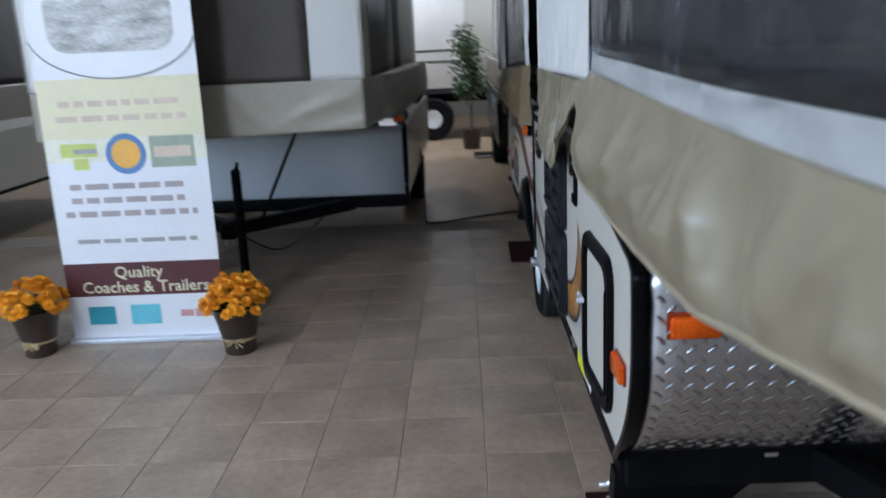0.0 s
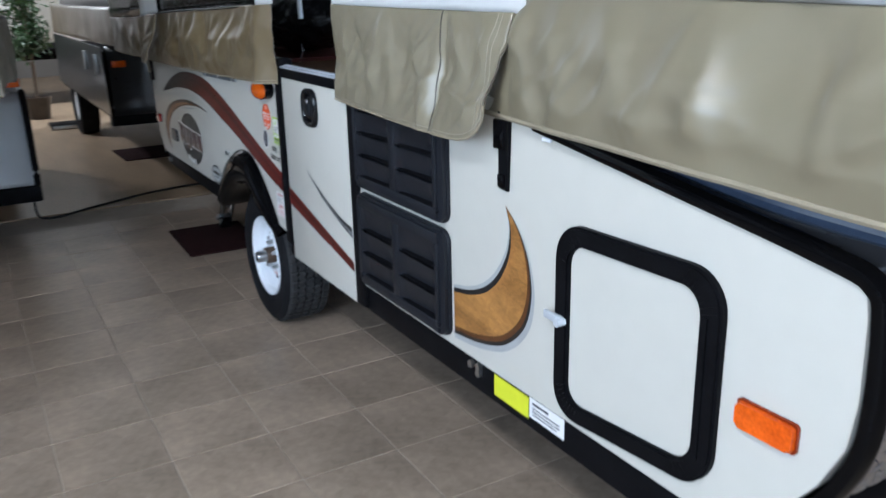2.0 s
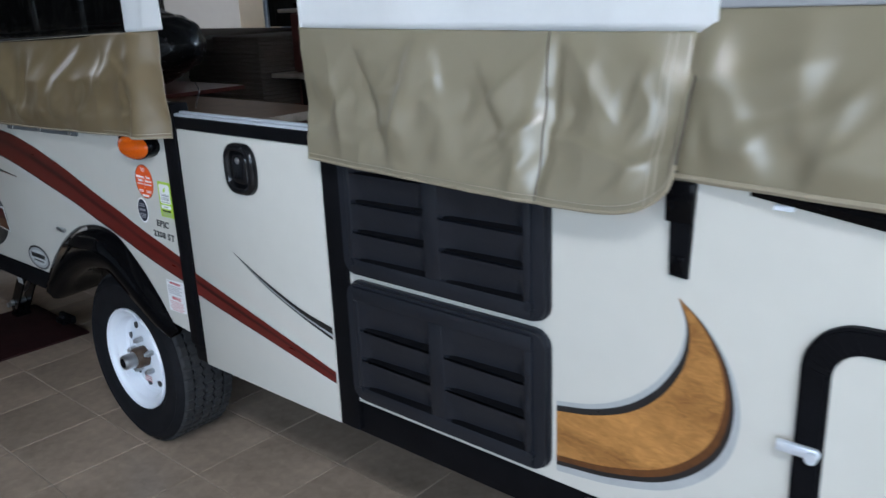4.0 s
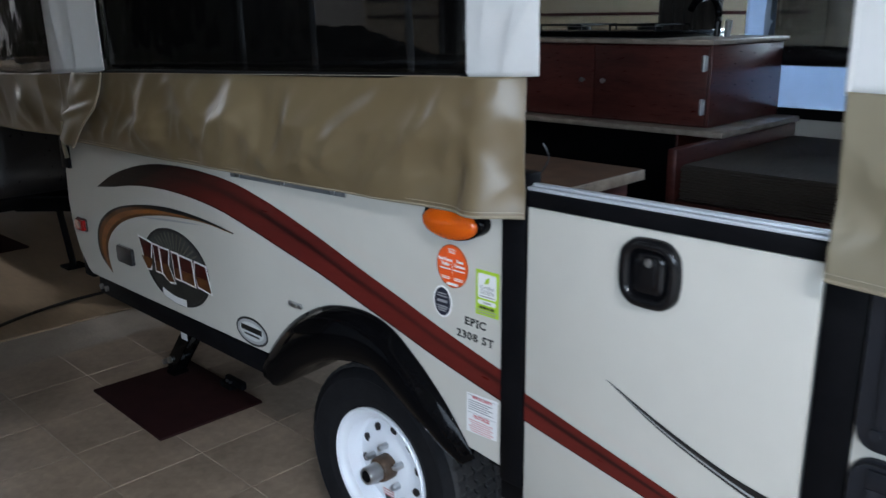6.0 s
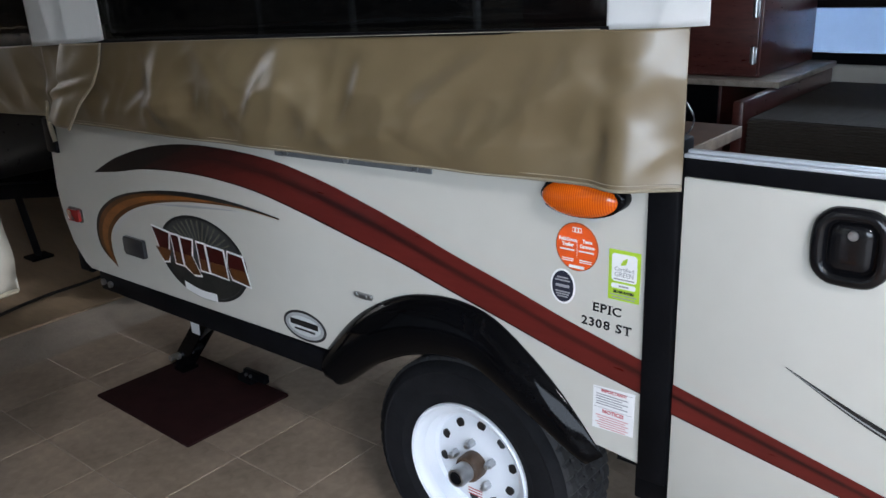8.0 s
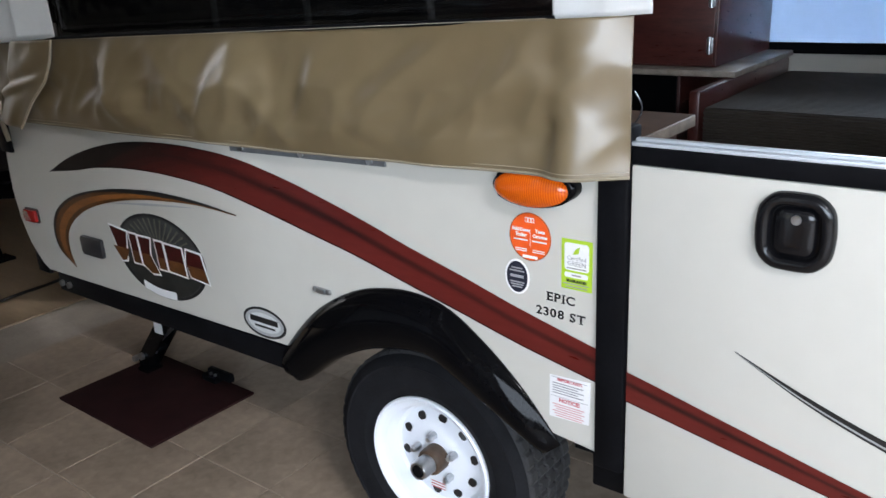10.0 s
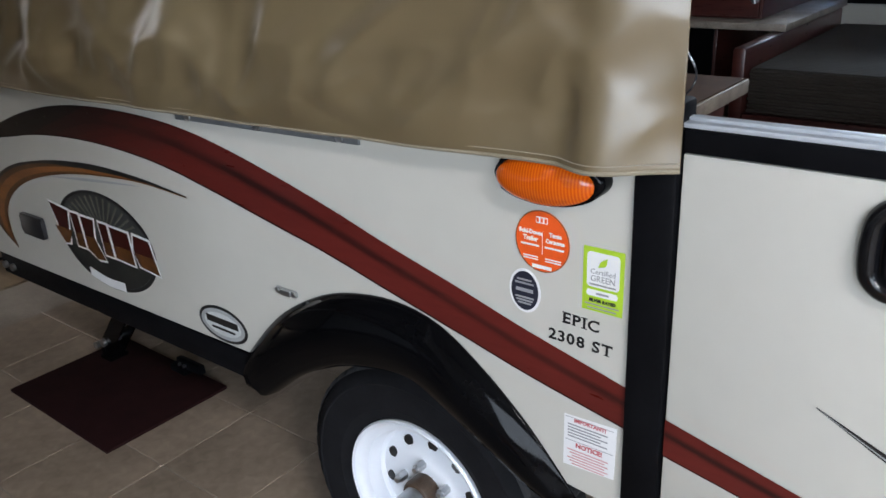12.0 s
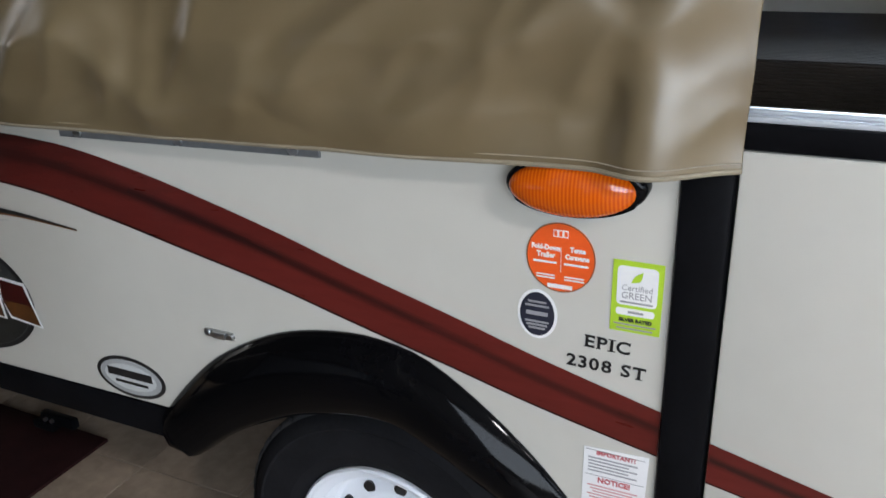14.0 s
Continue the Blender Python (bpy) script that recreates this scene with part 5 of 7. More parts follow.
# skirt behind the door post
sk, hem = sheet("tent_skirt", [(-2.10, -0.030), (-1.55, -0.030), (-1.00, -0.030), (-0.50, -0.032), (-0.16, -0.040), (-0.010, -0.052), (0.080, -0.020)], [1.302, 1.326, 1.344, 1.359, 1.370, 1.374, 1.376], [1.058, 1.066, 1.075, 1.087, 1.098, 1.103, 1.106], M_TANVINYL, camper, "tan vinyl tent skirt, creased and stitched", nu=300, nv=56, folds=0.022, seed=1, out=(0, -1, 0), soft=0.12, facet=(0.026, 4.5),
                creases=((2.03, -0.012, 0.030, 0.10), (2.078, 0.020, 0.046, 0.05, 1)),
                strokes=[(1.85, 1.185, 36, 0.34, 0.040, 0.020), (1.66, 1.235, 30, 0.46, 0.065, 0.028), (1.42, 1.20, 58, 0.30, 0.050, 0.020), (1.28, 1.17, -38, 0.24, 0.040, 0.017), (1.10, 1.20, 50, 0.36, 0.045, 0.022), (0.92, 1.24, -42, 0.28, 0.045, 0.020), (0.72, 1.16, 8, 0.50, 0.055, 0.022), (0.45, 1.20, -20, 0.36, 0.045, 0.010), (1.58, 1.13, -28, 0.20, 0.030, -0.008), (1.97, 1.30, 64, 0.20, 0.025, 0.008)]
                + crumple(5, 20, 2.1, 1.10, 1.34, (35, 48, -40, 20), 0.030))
hem_cord("hem", hem, 0.0035, sk)
stitches(hem, 0.010, sk)
part("piping", tube([(-2.08, -0.034, 1.304), (-1.4, -0.034, 1.334), (-0.7, -0.034, 1.353), (-0.06, -0.034, 1.372)], 0.006, 6, 40), M_BLACK, sk, "black zip piping")
stitches([Vector((-2.05 + 0.02 * k, -0.040, 1.3045 + 0.0345 * k / 50)) for k in range(100)], 0.0, sk)
# loose corner flap at the tail, bent over at its foot
bm = bmesh.new()
lt = spline([(-1.925, -0.052, 1.312), (-1.965, -0.058, 1.230), (-2.000, -0.062, 1.150), (-2.055, -0.070, 1.068)], 30)
rt = spline([(-1.700, -0.044, 1.318), (-1.712, -0.052, 1.260), (-1.735, -0.062, 1.205), (-1.800, -0.084, 1.140), (-1.868, -0.098, 1.058)], 30)
grid = []
for k in range(30):
    row = []
    for q in range(26):
        u = q / 25
        p = lt[k].lerp(rt[k], u)
        e = math.sin(math.pi * u)
        fold = 0.016 * math.exp(-((k / 29 - 0.62 + 0.20 * u) / 0.07) ** 2) - 0.012 * math.exp(-((k / 29 - 0.52 + 0.1 * u) / 0.06) ** 2)
        row.append(bm.verts.new(p + Vector((0, -0.012 * e - fold - 0.010 * noise.noise(Vector((u * 2.5, k / 9.0, 3.3))) * e, 0))))
    grid.append(row)
for a, b in zip(grid, grid[1:]):
    for q in range(25):
        bm.faces.new((a[q], b[q], b[q + 1], a[q + 1]))
edge = [r[-1].co.copy() + Vector((0.001, -0.003, 0)) for r in grid]
fl = part("corner_flap", bm, M_TANVINYL, camper, "loose tan corner flap bent over at its foot", shade=60)
so = fl.modifiers.new("thickness", "SOLIDIFY")
so.thickness, so.offset = 0.003, 0.0
hem_cord("hem", edge, 0.0045, fl)
part("strap", tube([(-2.125, -0.03, 1.12), (-2.130, -0.034, 1.05), (-2.120, -0.030, 0.985)], 0.008, 6, 16), M_HEM, camper, "short tan webbing strap")
# white strips and smoked windows above the skirts
ws, _ = sheet("tent_wall", [(-0.065, -0.028), (0.03, -0.030), (0.114, -0.026)], [2.24, 2.24, 2.24], [1.370, 1.374, 1.379], M_WHITECANVAS, camper, "white tent canvas strip beside the doorway", nu=40, nv=70, folds=0.006, seed=2, out=(0, -1, 0), strokes=[(0.11, 1.43, 76, 0.16, 0.016, 0.006), (0.14, 1.47, 62, 0.14, 0.014, 0.005), (0.06, 1.55, 80, 0.3, 0.02, 0.005)])
ws, _ = sheet("tent_wall", [(-2.13, -0.040), (-1.9, -0.044), (-1.69, -0.036)], [2.24, 2.24, 2.24], [1.297, 1.310, 1.322], M_WHITECANVAS, camper, "white tent canvas strip at the tail corner", nu=44, nv=50, folds=0.012, seed=3, out=(0, -1, 0), strokes=[(0.14, 1.45, -84, 0.40, 0.030, 0.016), (0.27, 1.45, 84, 0.40, 0.026, 0.016)])
wv, _ = sheet("tent_window", [(-1.70, -0.020), (-0.9, -0.018), (-0.06, -0.020)], [2.0, 2.0, 2.0], [1.318, 1.345, 1.370], M_WINDOW, camper, "smoked clear vinyl tent window", nu=40, nv=16, folds=0.010, seed=4, out=(0, -1, 0))
sheet("tent_wall", [(-1.70, -0.018), (-0.9, -0.018), (-0.06, -0.018)], [2.24, 2.24, 2.24], [2.0, 2.0, 2.0], M_WHITECANVAS, camper, "white tent canvas above the window", nu=30, nv=6, folds=0.006, seed=4, out=(0, -1, 0))
# skirt and wall between doorway and front bunk
sk2, hem = sheet("tent_skirt", [(0.656, -0.038), (0.80, -0.050), (0.90, -0.055), (1.13, -0.058), (1.32, -0.063), (1.430, -0.068), (1.490, -0.066), (1.508, -0.064)], [1.381, 1.378, 1.376, 1.372, 1.369, 1.368, 1.367, 1.366], [1.111, 1.107, 1.105, 1.098, 1.095, 1.104, 1.138, 1.185], M_GREYVINYL, camper, "grey-tan vinyl tent skirt, deeply wrinkled", nu=260, nv=60, folds=0.030, seed=7, out=(0, -1, 0), tip=(0.0, 0.098), facet=(0.010, 8.0),
                 creases=((0.602, -0.016, 0.014, 0.07), (0.55, 0.008, 0.020, 0.2)),
                 strokes=[(0.1, 1.24, -80, 0.228, 0.012, 0.0041), (0.2, 1.24, -66, 0.285, 0.017, -0.0064), (0.285, 1.25, 72, 0.285, 0.019, 0.0087), (0.36, 1.32, -75, 0.133, 0.015, 0.0052), (0.475, 1.27, -62, 0.209, 0.015, -0.0058), (0.54, 1.3, 42, 0.171, 0.015, 0.0070), (0.54, 1.2, 25, 0.152, 0.012, 0.0058), (0.5, 1.13, 38, 0.152, 0.014, 0.0052), (0.68, 1.3, -55, 0.209, 0.015, 0.0070), (0.82, 1.3, -38, 0.247, 0.019, 0.0070), (0.7, 1.19, -12, 0.19, 0.014, 0.0075), (0.86, 1.205, 22, 0.209, 0.014, 0.0070), (0.74, 1.13, 40, 0.133, 0.012, 0.0041)]
                 + crumple(9, 60, 0.9, 1.11, 1.35, (78, -75, 40, -35, 85, 60), 0.013))
hem_cord("hem", hem, 0.0035, sk2)
stitches(hem, 0.011, sk2)
col = min(LAST_GRID, key=lambda c: abs(c[0].x - 1.254))
part("seam", tube([p + Vector((0, -0.002, 0)) for p in col[::4] + [col[-1]]], 0.0016, 6, 40), M_SEAM, sk2, "dark vertical seam")
for at in (1.462, 1.474):
    col = min(LAST_GRID, key=lambda c: abs(c[0].x - at))
    part("stitching", tube([p + Vector((0, -0.0022, 0)) for p in col[::4] + [col[-1]]], 0.0009, 4, 40), M_THREAD, sk2)
col = LAST_GRID[-1]
part("flap_piping", tube([p + Vector((0.002, -0.001, 0)) for p in col[::4] + [col[-1]]], 0.0022, 6, 40), M_SEAM, sk2, "dark piping along the flap's edge")
wv2, _ = sheet("tent_wall", [(0.655, -0.030), (1.0, -0.012), (1.30, 0.012), (1.52, 0.030)], [2.24, 2.24, 2.24, 2.24], [1.378, 1.373, 1.369, 1.364], M_WHITECANVAS, camper, "white tent canvas wall beside the doorway", nu=120, nv=60, folds=0.008, seed=8, out=(0, -1, 0), strokes=crumple(23, 26, 0.9, 1.38, 1.75, (84, -84, 72, 66), 0.028))
part("wall_edge", tube([(0.655, -0.030, 1.375), (0.654, -0.031, 1.7), (0.656, -0.030, 2.2)], 0.005, 6, 20), M_WHITECANVAS, wv2)
part("white_clip", box(1.632, 1.660, -0.010, -0.002, 1.122, 1.130, 0.002), M_RIM, camper, "small white plastic clip under the hem")
# front bunk: skirt, pale band and smoked window round three sides
line = [(1.40, 0.004), (1.9, -0.045), (2.4, -0.045), (2.9, -0.035), (3.35, -0.030), (3.58, -0.01)]
bk, hem = sheet("bunk_skirt", line, [1.398, 1.398, 1.386, 1.368, 1.362, 1.358], [1.155, 1.150, 1.130, 1.130, 1.195, 1.225], M_GREYVINYL, camper, "grey-tan bunk-end tent skirt with broad folds", nu=300, nv=56, folds=0.034, seed=11, out=(0, -1, 0), tip=(0.055, -0.01), facet=(0.030, 4.0),
                strokes=[(0.16, 1.27, -62, 0.26, 0.035, 0.013), (0.30, 1.21, 72, 0.18, 0.028, 0.010), (0.46, 1.31, -50, 0.20, 0.040, 0.013), (0.60, 1.28, 66, 0.30, 0.050, 0.018), (0.70, 1.26, -80, 0.22, 0.040, 0.012), (0.90, 1.30, 85, 0.24, 0.040, 0.016), (1.00, 1.31, -84, 0.20, 0.030, 0.011), (1.10, 1.20, 6, 0.50, 0.050, 0.014), (1.35, 1.28, 78, 0.26, 0.045, 0.015), (1.55, 1.24, -60, 0.30, 0.050, 0.013), (1.80, 1.27, 70, 0.26, 0.045, 0.012)]
                + crumple(13, 60, 2.1, 1.15, 1.38, (75, -75, 50, -45, 10), 0.024))
hem_cord("hem", hem, 0.006, bk)
line = [(1.40, 0.058), (1.9, -0.005), (2.4, -0.020), (2.9, -0.020), (3.35, -0.025), (3.58, -0.01)]
bb, _ = sheet("bunk_band", line, [1.470, 1.444, 1.432, 1.416, 1.412, 1.408], [1.398, 1.398, 1.386, 1.368, 1.362, 1.358], mat("pale_grey_canvas", (0.29, 0.295, 0.30), 0.6, var=0.12, scale=5, bump=0.3, bump_scale=40), camper, "pale grey canvas band along the bunk end", nu=240, nv=16, folds=0.014, seed=12, out=(0, -1, 0), both=True, strokes=crumple(21, 46, 2.1, 1.37, 1.46, (80, -80, 60, -55, 20), 0.016))
bw, _ = sheet("bunk_window", line, [2.15, 2.15, 2.15, 2.15, 2.1, 2.1], [1.470, 1.444, 1.432, 1.416, 1.412, 1.408], M_HAZE, camper, "smoked clear vinyl bunk window", nu=60, nv=16, folds=0.012, seed=13, out=(0, -1, 0), both=True)
sheet("bunk_skirt", [(3.60, 0.0), (3.66, 0.7), (3.66, 1.4), (3.60, 2.1)], [1.375] * 4, [1.17, 1.13, 1.13, 1.17], M_GREYVINYL, camper, "grey-tan bunk-end tent skirt", nu=60, nv=16, folds=0.02, seed=14, out=(1, 0, 0))
sheet("bunk_window", [(3.60, 0.0), (3.64, 0.7), (3.64, 1.4), (3.60, 2.1)], [2.1] * 4, [1.378] * 4, M_WINDOW, camper, "smoked clear vinyl bunk window", nu=40, nv=12, folds=0.01, seed=15, out=(1, 0, 0))
part("bunk_board", box(1.64, 3.56, 0.02, WIDE - 0.02, 1.235, 1.275), M_SKIN, camper, shade=0)
part("bunk_mattress", box(1.64, 3.52, 0.08, WIDE - 0.08, 1.277, 1.36, 0.02), M_CUSHION, camper)
part("tent_pole", rod((2.05, 0.30, 2.1), (2.62, 0.0, 1.45), 0.009), M_RIM, camper, "thin white tent pole")
part("tent_pole", rod((2.9, 0.2, 2.1), (3.5, 0.1, 1.45), 0.009), M_RIM, camper, "thin white tent pole")
# rear bunk
line = [(-2.06, -0.020), (-2.5, -0.028), (-3.0, -0.028), (-3.38, -0.01)]
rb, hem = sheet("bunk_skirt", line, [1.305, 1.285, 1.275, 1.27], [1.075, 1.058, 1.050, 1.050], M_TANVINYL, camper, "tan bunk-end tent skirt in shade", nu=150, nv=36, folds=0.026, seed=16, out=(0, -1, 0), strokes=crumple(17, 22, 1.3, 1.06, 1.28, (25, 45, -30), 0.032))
hem_cord("hem", hem, 0.004, rb)
sheet("bunk_window", line, [2.15] * 4, [1.305, 1.285, 1.275, 1.27], M_WINDOW, camper, "smoked clear vinyl bunk window", nu=40, nv=12, folds=0.01, seed=17, out=(0, -1, 0))
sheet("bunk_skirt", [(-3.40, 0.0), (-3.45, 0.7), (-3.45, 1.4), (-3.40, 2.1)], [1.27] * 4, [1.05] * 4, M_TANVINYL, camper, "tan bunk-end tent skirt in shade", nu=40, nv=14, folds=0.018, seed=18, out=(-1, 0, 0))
sheet("bunk_window", [(-3.40, 0.0), (-3.42, 0.7), (-3.42, 1.4), (-3.40, 2.1)], [2.1] * 4, [1.272] * 4, M_WINDOW, camper, "smoked clear vinyl bunk window", nu=30, nv=8, folds=0.01, seed=19, out=(-1, 0, 0))
part("bunk_board", box(-3.36, -2.15, 0.02, WIDE - 0.02, 1.165, 1.20), M_SKIN, camper, shade=0)
part("bunk_mattress", box(-3.34, -1.75, 0.08, WIDE - 0.08, 1.202, 1.29, 0.02), M_CUSHION, camper)
# roof and far tent wall
bm = box(-2.30, 2.36, -0.06, WIDE + 0.06, 2.24, 2.40, 0.04)
part("roof", bm, M_SKIN, camper, "white hard roof raised on its posts")
for a, b in ((-3.42, -2.2), (2.3, 3.64)):
    bm = bmesh.new()
    e = (a, b) if a < 0 else (b, a)
    v = [bm.verts.new(q) for q in ((e[1], -0.03, 2.24), (e[0], 0.0, 2.10), (e[0], WIDE, 2.10), (e[1], WIDE + 0.03, 2.24))]
    bm.faces.new(v)
    ob = part("bunk_roof", bm, M_WHITECANVAS, camper)
    so = ob.modifiers.new("thickness", "SOLIDIFY")
    so.thickness = 0.003
part("far_sill", box(-2.15, 1.60, WIDE - 0.045, WIDE - 0.032, 1.084, 1.125), M_BLACK, camper, shade=0)
fw, _ = sheet("far_tent_wall", [(-2.1, WIDE - 0.01), (-0.5, WIDE - 0.008), (1.6, WIDE - 0.01)], [1.295] * 3, [1.118] * 3, M_BLUECANVAS, camper, "blue-grey tent canvas on the far side", nu=90, nv=12, folds=0.010, seed=20, out=(0, -1, 0))
part("window_pad", box(-0.36, 1.5, WIDE - 0.05, WIDE - 0.018, 1.286, 1.362, 0.012), M_LEATHER, camper, "black rolled window flap")
sheet("far_tent_window", [(-0.40, WIDE - 0.02), (0.6, WIDE - 0.018), (1.6, WIDE - 0.02)], [2.0] * 3, [1.30] * 3, M_WINDOW, camper, "smoked clear vinyl window on the far side", nu=30, nv=10, folds=0.008, seed=21, out=(0, -1, 0))
sheet("far_tent_wall", [(-0.48, WIDE - 0.015), (-0.42, WIDE - 0.02), (-0.36, WIDE - 0.015)], [2.24] * 3, [1.29] * 3, M_BLUECANVAS, camper, "blue-grey tent canvas strip", nu=8, nv=12, folds=0.006, seed=22, out=(0, -1, 0))
sheet("far_tent_window", [(-2.1, WIDE - 0.02), (-1.2, WIDE - 0.018), (-0.48, WIDE - 0.02)], [2.0] * 3, [1.30] * 3, clear_vinyl("pale_window_vinyl", (0.8, 0.8, 0.78), 0.2, 0.2), camper, "clear vinyl window on the far side", nu=30, nv=10, folds=0.008, seed=23, out=(0, -1, 0))
sheet("far_tent_wall", [(-2.1, WIDE - 0.01), (-0.5, WIDE - 0.008), (1.6, WIDE - 0.01)], [2.24] * 3, [2.0] * 3, M_BLUECANVAS, camper, "blue-grey tent canvas on the far side", nu=30, nv=6, folds=0.006, seed=24, out=(0, -1, 0))
for x, y in ((-2.12, 0.10), (-2.12, WIDE - 0.10), (2.2, 0.10), (2.2, WIDE - 0.10)):
    part("lift_post", rod((x, y, 1.16), (x, y, 2.24), 0.016), M_ALU, camper, "thin bright lift post")
part("door_wire", tube([(0.02, 0.10, 1.165), (0.045, 0.09, 1.19), (0.045, 0.10, 1.21), (0.030, 0.10, 1.235)], 0.0016, 6, 24), M_DARKPAINT, camper, "thin dark wire beside the doorway")
for x in (-1.45, -1.05, -0.62):
    part("tent_pole", rod((x, 0.35, 1.30), (x - 0.04, 0.35, 2.2), 0.010), M_RIM, camper, "thin white tent pole")

# ---- inside the camper ----
gal = thing("galley_cabinet", (-0.80, 1.78, 0.55), "dark cherry galley cabinet with twin doors and a speckled counter", "cabinet")
part("body", box(-1.235, -0.305, 1.475, 2.055, 1.099, 1.381, 0.004), M_CHERRY, gal)
for a, b, kx in ((-1.23, -0.780, -0.824), (-0.774, -0.312, -0.729)):
    d = part("door", box(a, b, 1.460, 1.474, 1.106, 1.375, 0.003), M_CHERRY, gal)
    part("knob", lathe([(0.0, -0.020), (0.009, -0.019), (0.010, -0.013), (0.005, -0.008), (0.005, 0.0), (0.0, 0.0)], (kx, 1.460, 1.246), 16), M_STEEL, d, "small nickel knob")
for z in (1.172, 1.321):
    bm = box(-0.334, -0.312, 1.452, 1.4598, z - 0.025, z + 0.025, 0.002)
    rod((-0.323, 1.452, z - 0.028), (-0.323, 1.452, z + 0.028), 0.006, 10, bm=bm)
    part("hinge", bm, M_STEEL, gal, "bright steel hinge")
part("counter", box(-1.30, -0.288, 1.440, 2.065, 1.383, 1.401, 0.004), M_COUNTER, gal, "speckled counter top")
part("lower_counter", box(-1.35, -0.216, 1.405, 2.066, 1.076, 1.097, 0.004), M_COUNTER, gal, "speckled lower counter")
part("base", box(-1.33, -0.46, 1.56, 2.062, 0.552, 1.074, 0.003), M_CHERRY, gal)
# flat black panel stands for the shade inside the open compartment
part("compartment_shade", box(-1.30, -0.47, 1.552, 1.559, 0.60, 1.064), M_BLACK, gal, "flat black panel standing for the shade in an open compartment", shade=0)
part("end_panel", box(-0.262, -0.226, 1.126, 2.06, 0.80, 1.074, 0.010), M_CHERRY, gal, "dark cherry end panel with a rounded edge")
st = thing("stove_top", (-0.85, 1.75, 1.402), "black gas hob on the galley counter", "stove")
part("hob", box(-1.25, -0.52, 1.50, 2.0, 1.402, 1.427, 0.006), M_GLOSSBLACK, st)
for x in (-1.06, -0.72):
    bm = lathe([(0.0, 0.0), (0.05, 0.0), (0.05, 0.012), (0.0, 0.016)], (x, 1.75, 1.427), 20, axis="z")
    part("burner", bm, M_BLACK, st)
    bm = bmesh.new()
    for dx in (-0.08, 0.0, 0.08):
        rod((x + dx, 1.62, 1.447), (x + dx, 1.88, 1.447), 0.004, 6, bm=bm)
    rod((x - 0.10, 1.62, 1.447), (x + 0.10, 1.62, 1.447), 0.004, 6, bm=bm)
    rod((x - 0.10, 1.88, 1.447), (x + 0.10, 1.88, 1.447), 0.004, 6, bm=bm)
    for a in (-0.10, 0.10):
        for b in (1.62, 1.88):
            rod((x + a, b, 1.427), (x + a, b, 1.449), 0.004, 6, bm=bm)
    part("grate", bm, M_BLACK, st)
tap = thing("tap", (-0.46, 1.80, 1.402), "black and chrome tap on the galley counter", "tap")
part("spout", tube([(-0.46, 1.80, 1.402), (-0.46, 1.80, 1.50), (-0.47, 1.76, 1.545), (-0.49, 1.69, 1.535), (-0.50, 1.66, 1.50)], 0.013, 10, 24), M_GLOSSBLACK, tap)
part("lever", rod((-0.42, 1.80, 1.402), (-0.41, 1.79, 1.46), 0.012), M_STEEL, tap)
# bench with ribbed cushion
bench = thing("dinette_bench", (0.55, 1.6, 0.55), "dark cherry dinette bench beside the galley", "bench")
part("front_panel", box(-0.225, 1.45, 1.128, 1.150, 0.552, 0.908, 0.003), M_CHERRY, bench)
part("seat_board", box(-0.225, 1.45, 1.151, 2.055, 0.886, 0.908), M_CHERRY, bench, shade=0)
cu = thing("bench_cushion", (0.55, 1.6, 0.910), "dark brown ribbed cushion lying on the bench", "cushion")
bm = bmesh.new()
for k in range(14):
    z = 0.910 + 0.00785 * k
    box(-0.220 + 0.002 * (k % 2), 1.42, 1.140 + 0.004 * (k % 2), 2.04, z, z + 0.0073, 0.003, bm=bm, seg=2)
tagged(part("cushion_core", bm, M_CUSHION, cu, shade=50), kind="stuff")
bm = bmesh.new()
for k in range(44):
    y = 1.152 + 0.02 * k
    box(-0.215, 1.415, y, y + 0.014, 1.0195, 1.0235, 0.002, bm=bm, seg=1)
tagged(part("cushion_ribs", bm, M_CUSHION, cu, shade=50), kind="stuff")
tb = thing("dinette_table", (-0.45, 0.48, 0.55), "small brown speckled table just inside the door", "table")
part("tabletop", slab([(0, 0)] * 0 + [(-0.95, 1.066), (-0.072, 1.066), (-0.072, 1.092), (-0.95, 1.092)], 0.345, 0.665, 0.003), M_TABLETOP, tb, shade=0)
part("table_edge", box(-0.071, -0.064, 0.345, 0.665, 1.064, 1.0915, 0.002), M_COUNTER, tb)
part("cabinet_base", box(-0.92, -0.10, 0.37, 0.64, 0.552, 1.064, 0.003), M_CHERRY, tb)
bg = thing("bedding_bag", (-1.33, 0.64, 1.10), "black glossy vinyl bag piled behind the tent window", "bag")
bm = bmesh.new()
bmesh.ops.create_icosphere(bm, subdivisions=6, radius=1.0)
for q in bm.verts:
    d = q.co.copy()
    w = 1 + 0.14 * noise.noise(Vector((d.x * 4.0, d.y * 1.5, d.z * 1.5))) + 0.07 * noise.noise(Vector((d.x * 11, d.y * 4, d.z * 4))) + 0.05 * abs(noise.noise(Vector((d.x * 16 + d.z * 5, d.y * 3, d.z * 3))))
    q.co = Vector((-1.33 + d.x * 0.50 * (0.9 + 0.1 * w), 0.64 + d.y * 0.23 * w, max(1.109, 1.285 + d.z * 0.165 * w)))
part("bag_body", bm, M_LEATHER, bg, shade=80)
part("bag_shelf", box(-1.78, -0.90, 0.36, 0.92, 1.0925, 1.108), M_CHERRY, bg, shade=0)

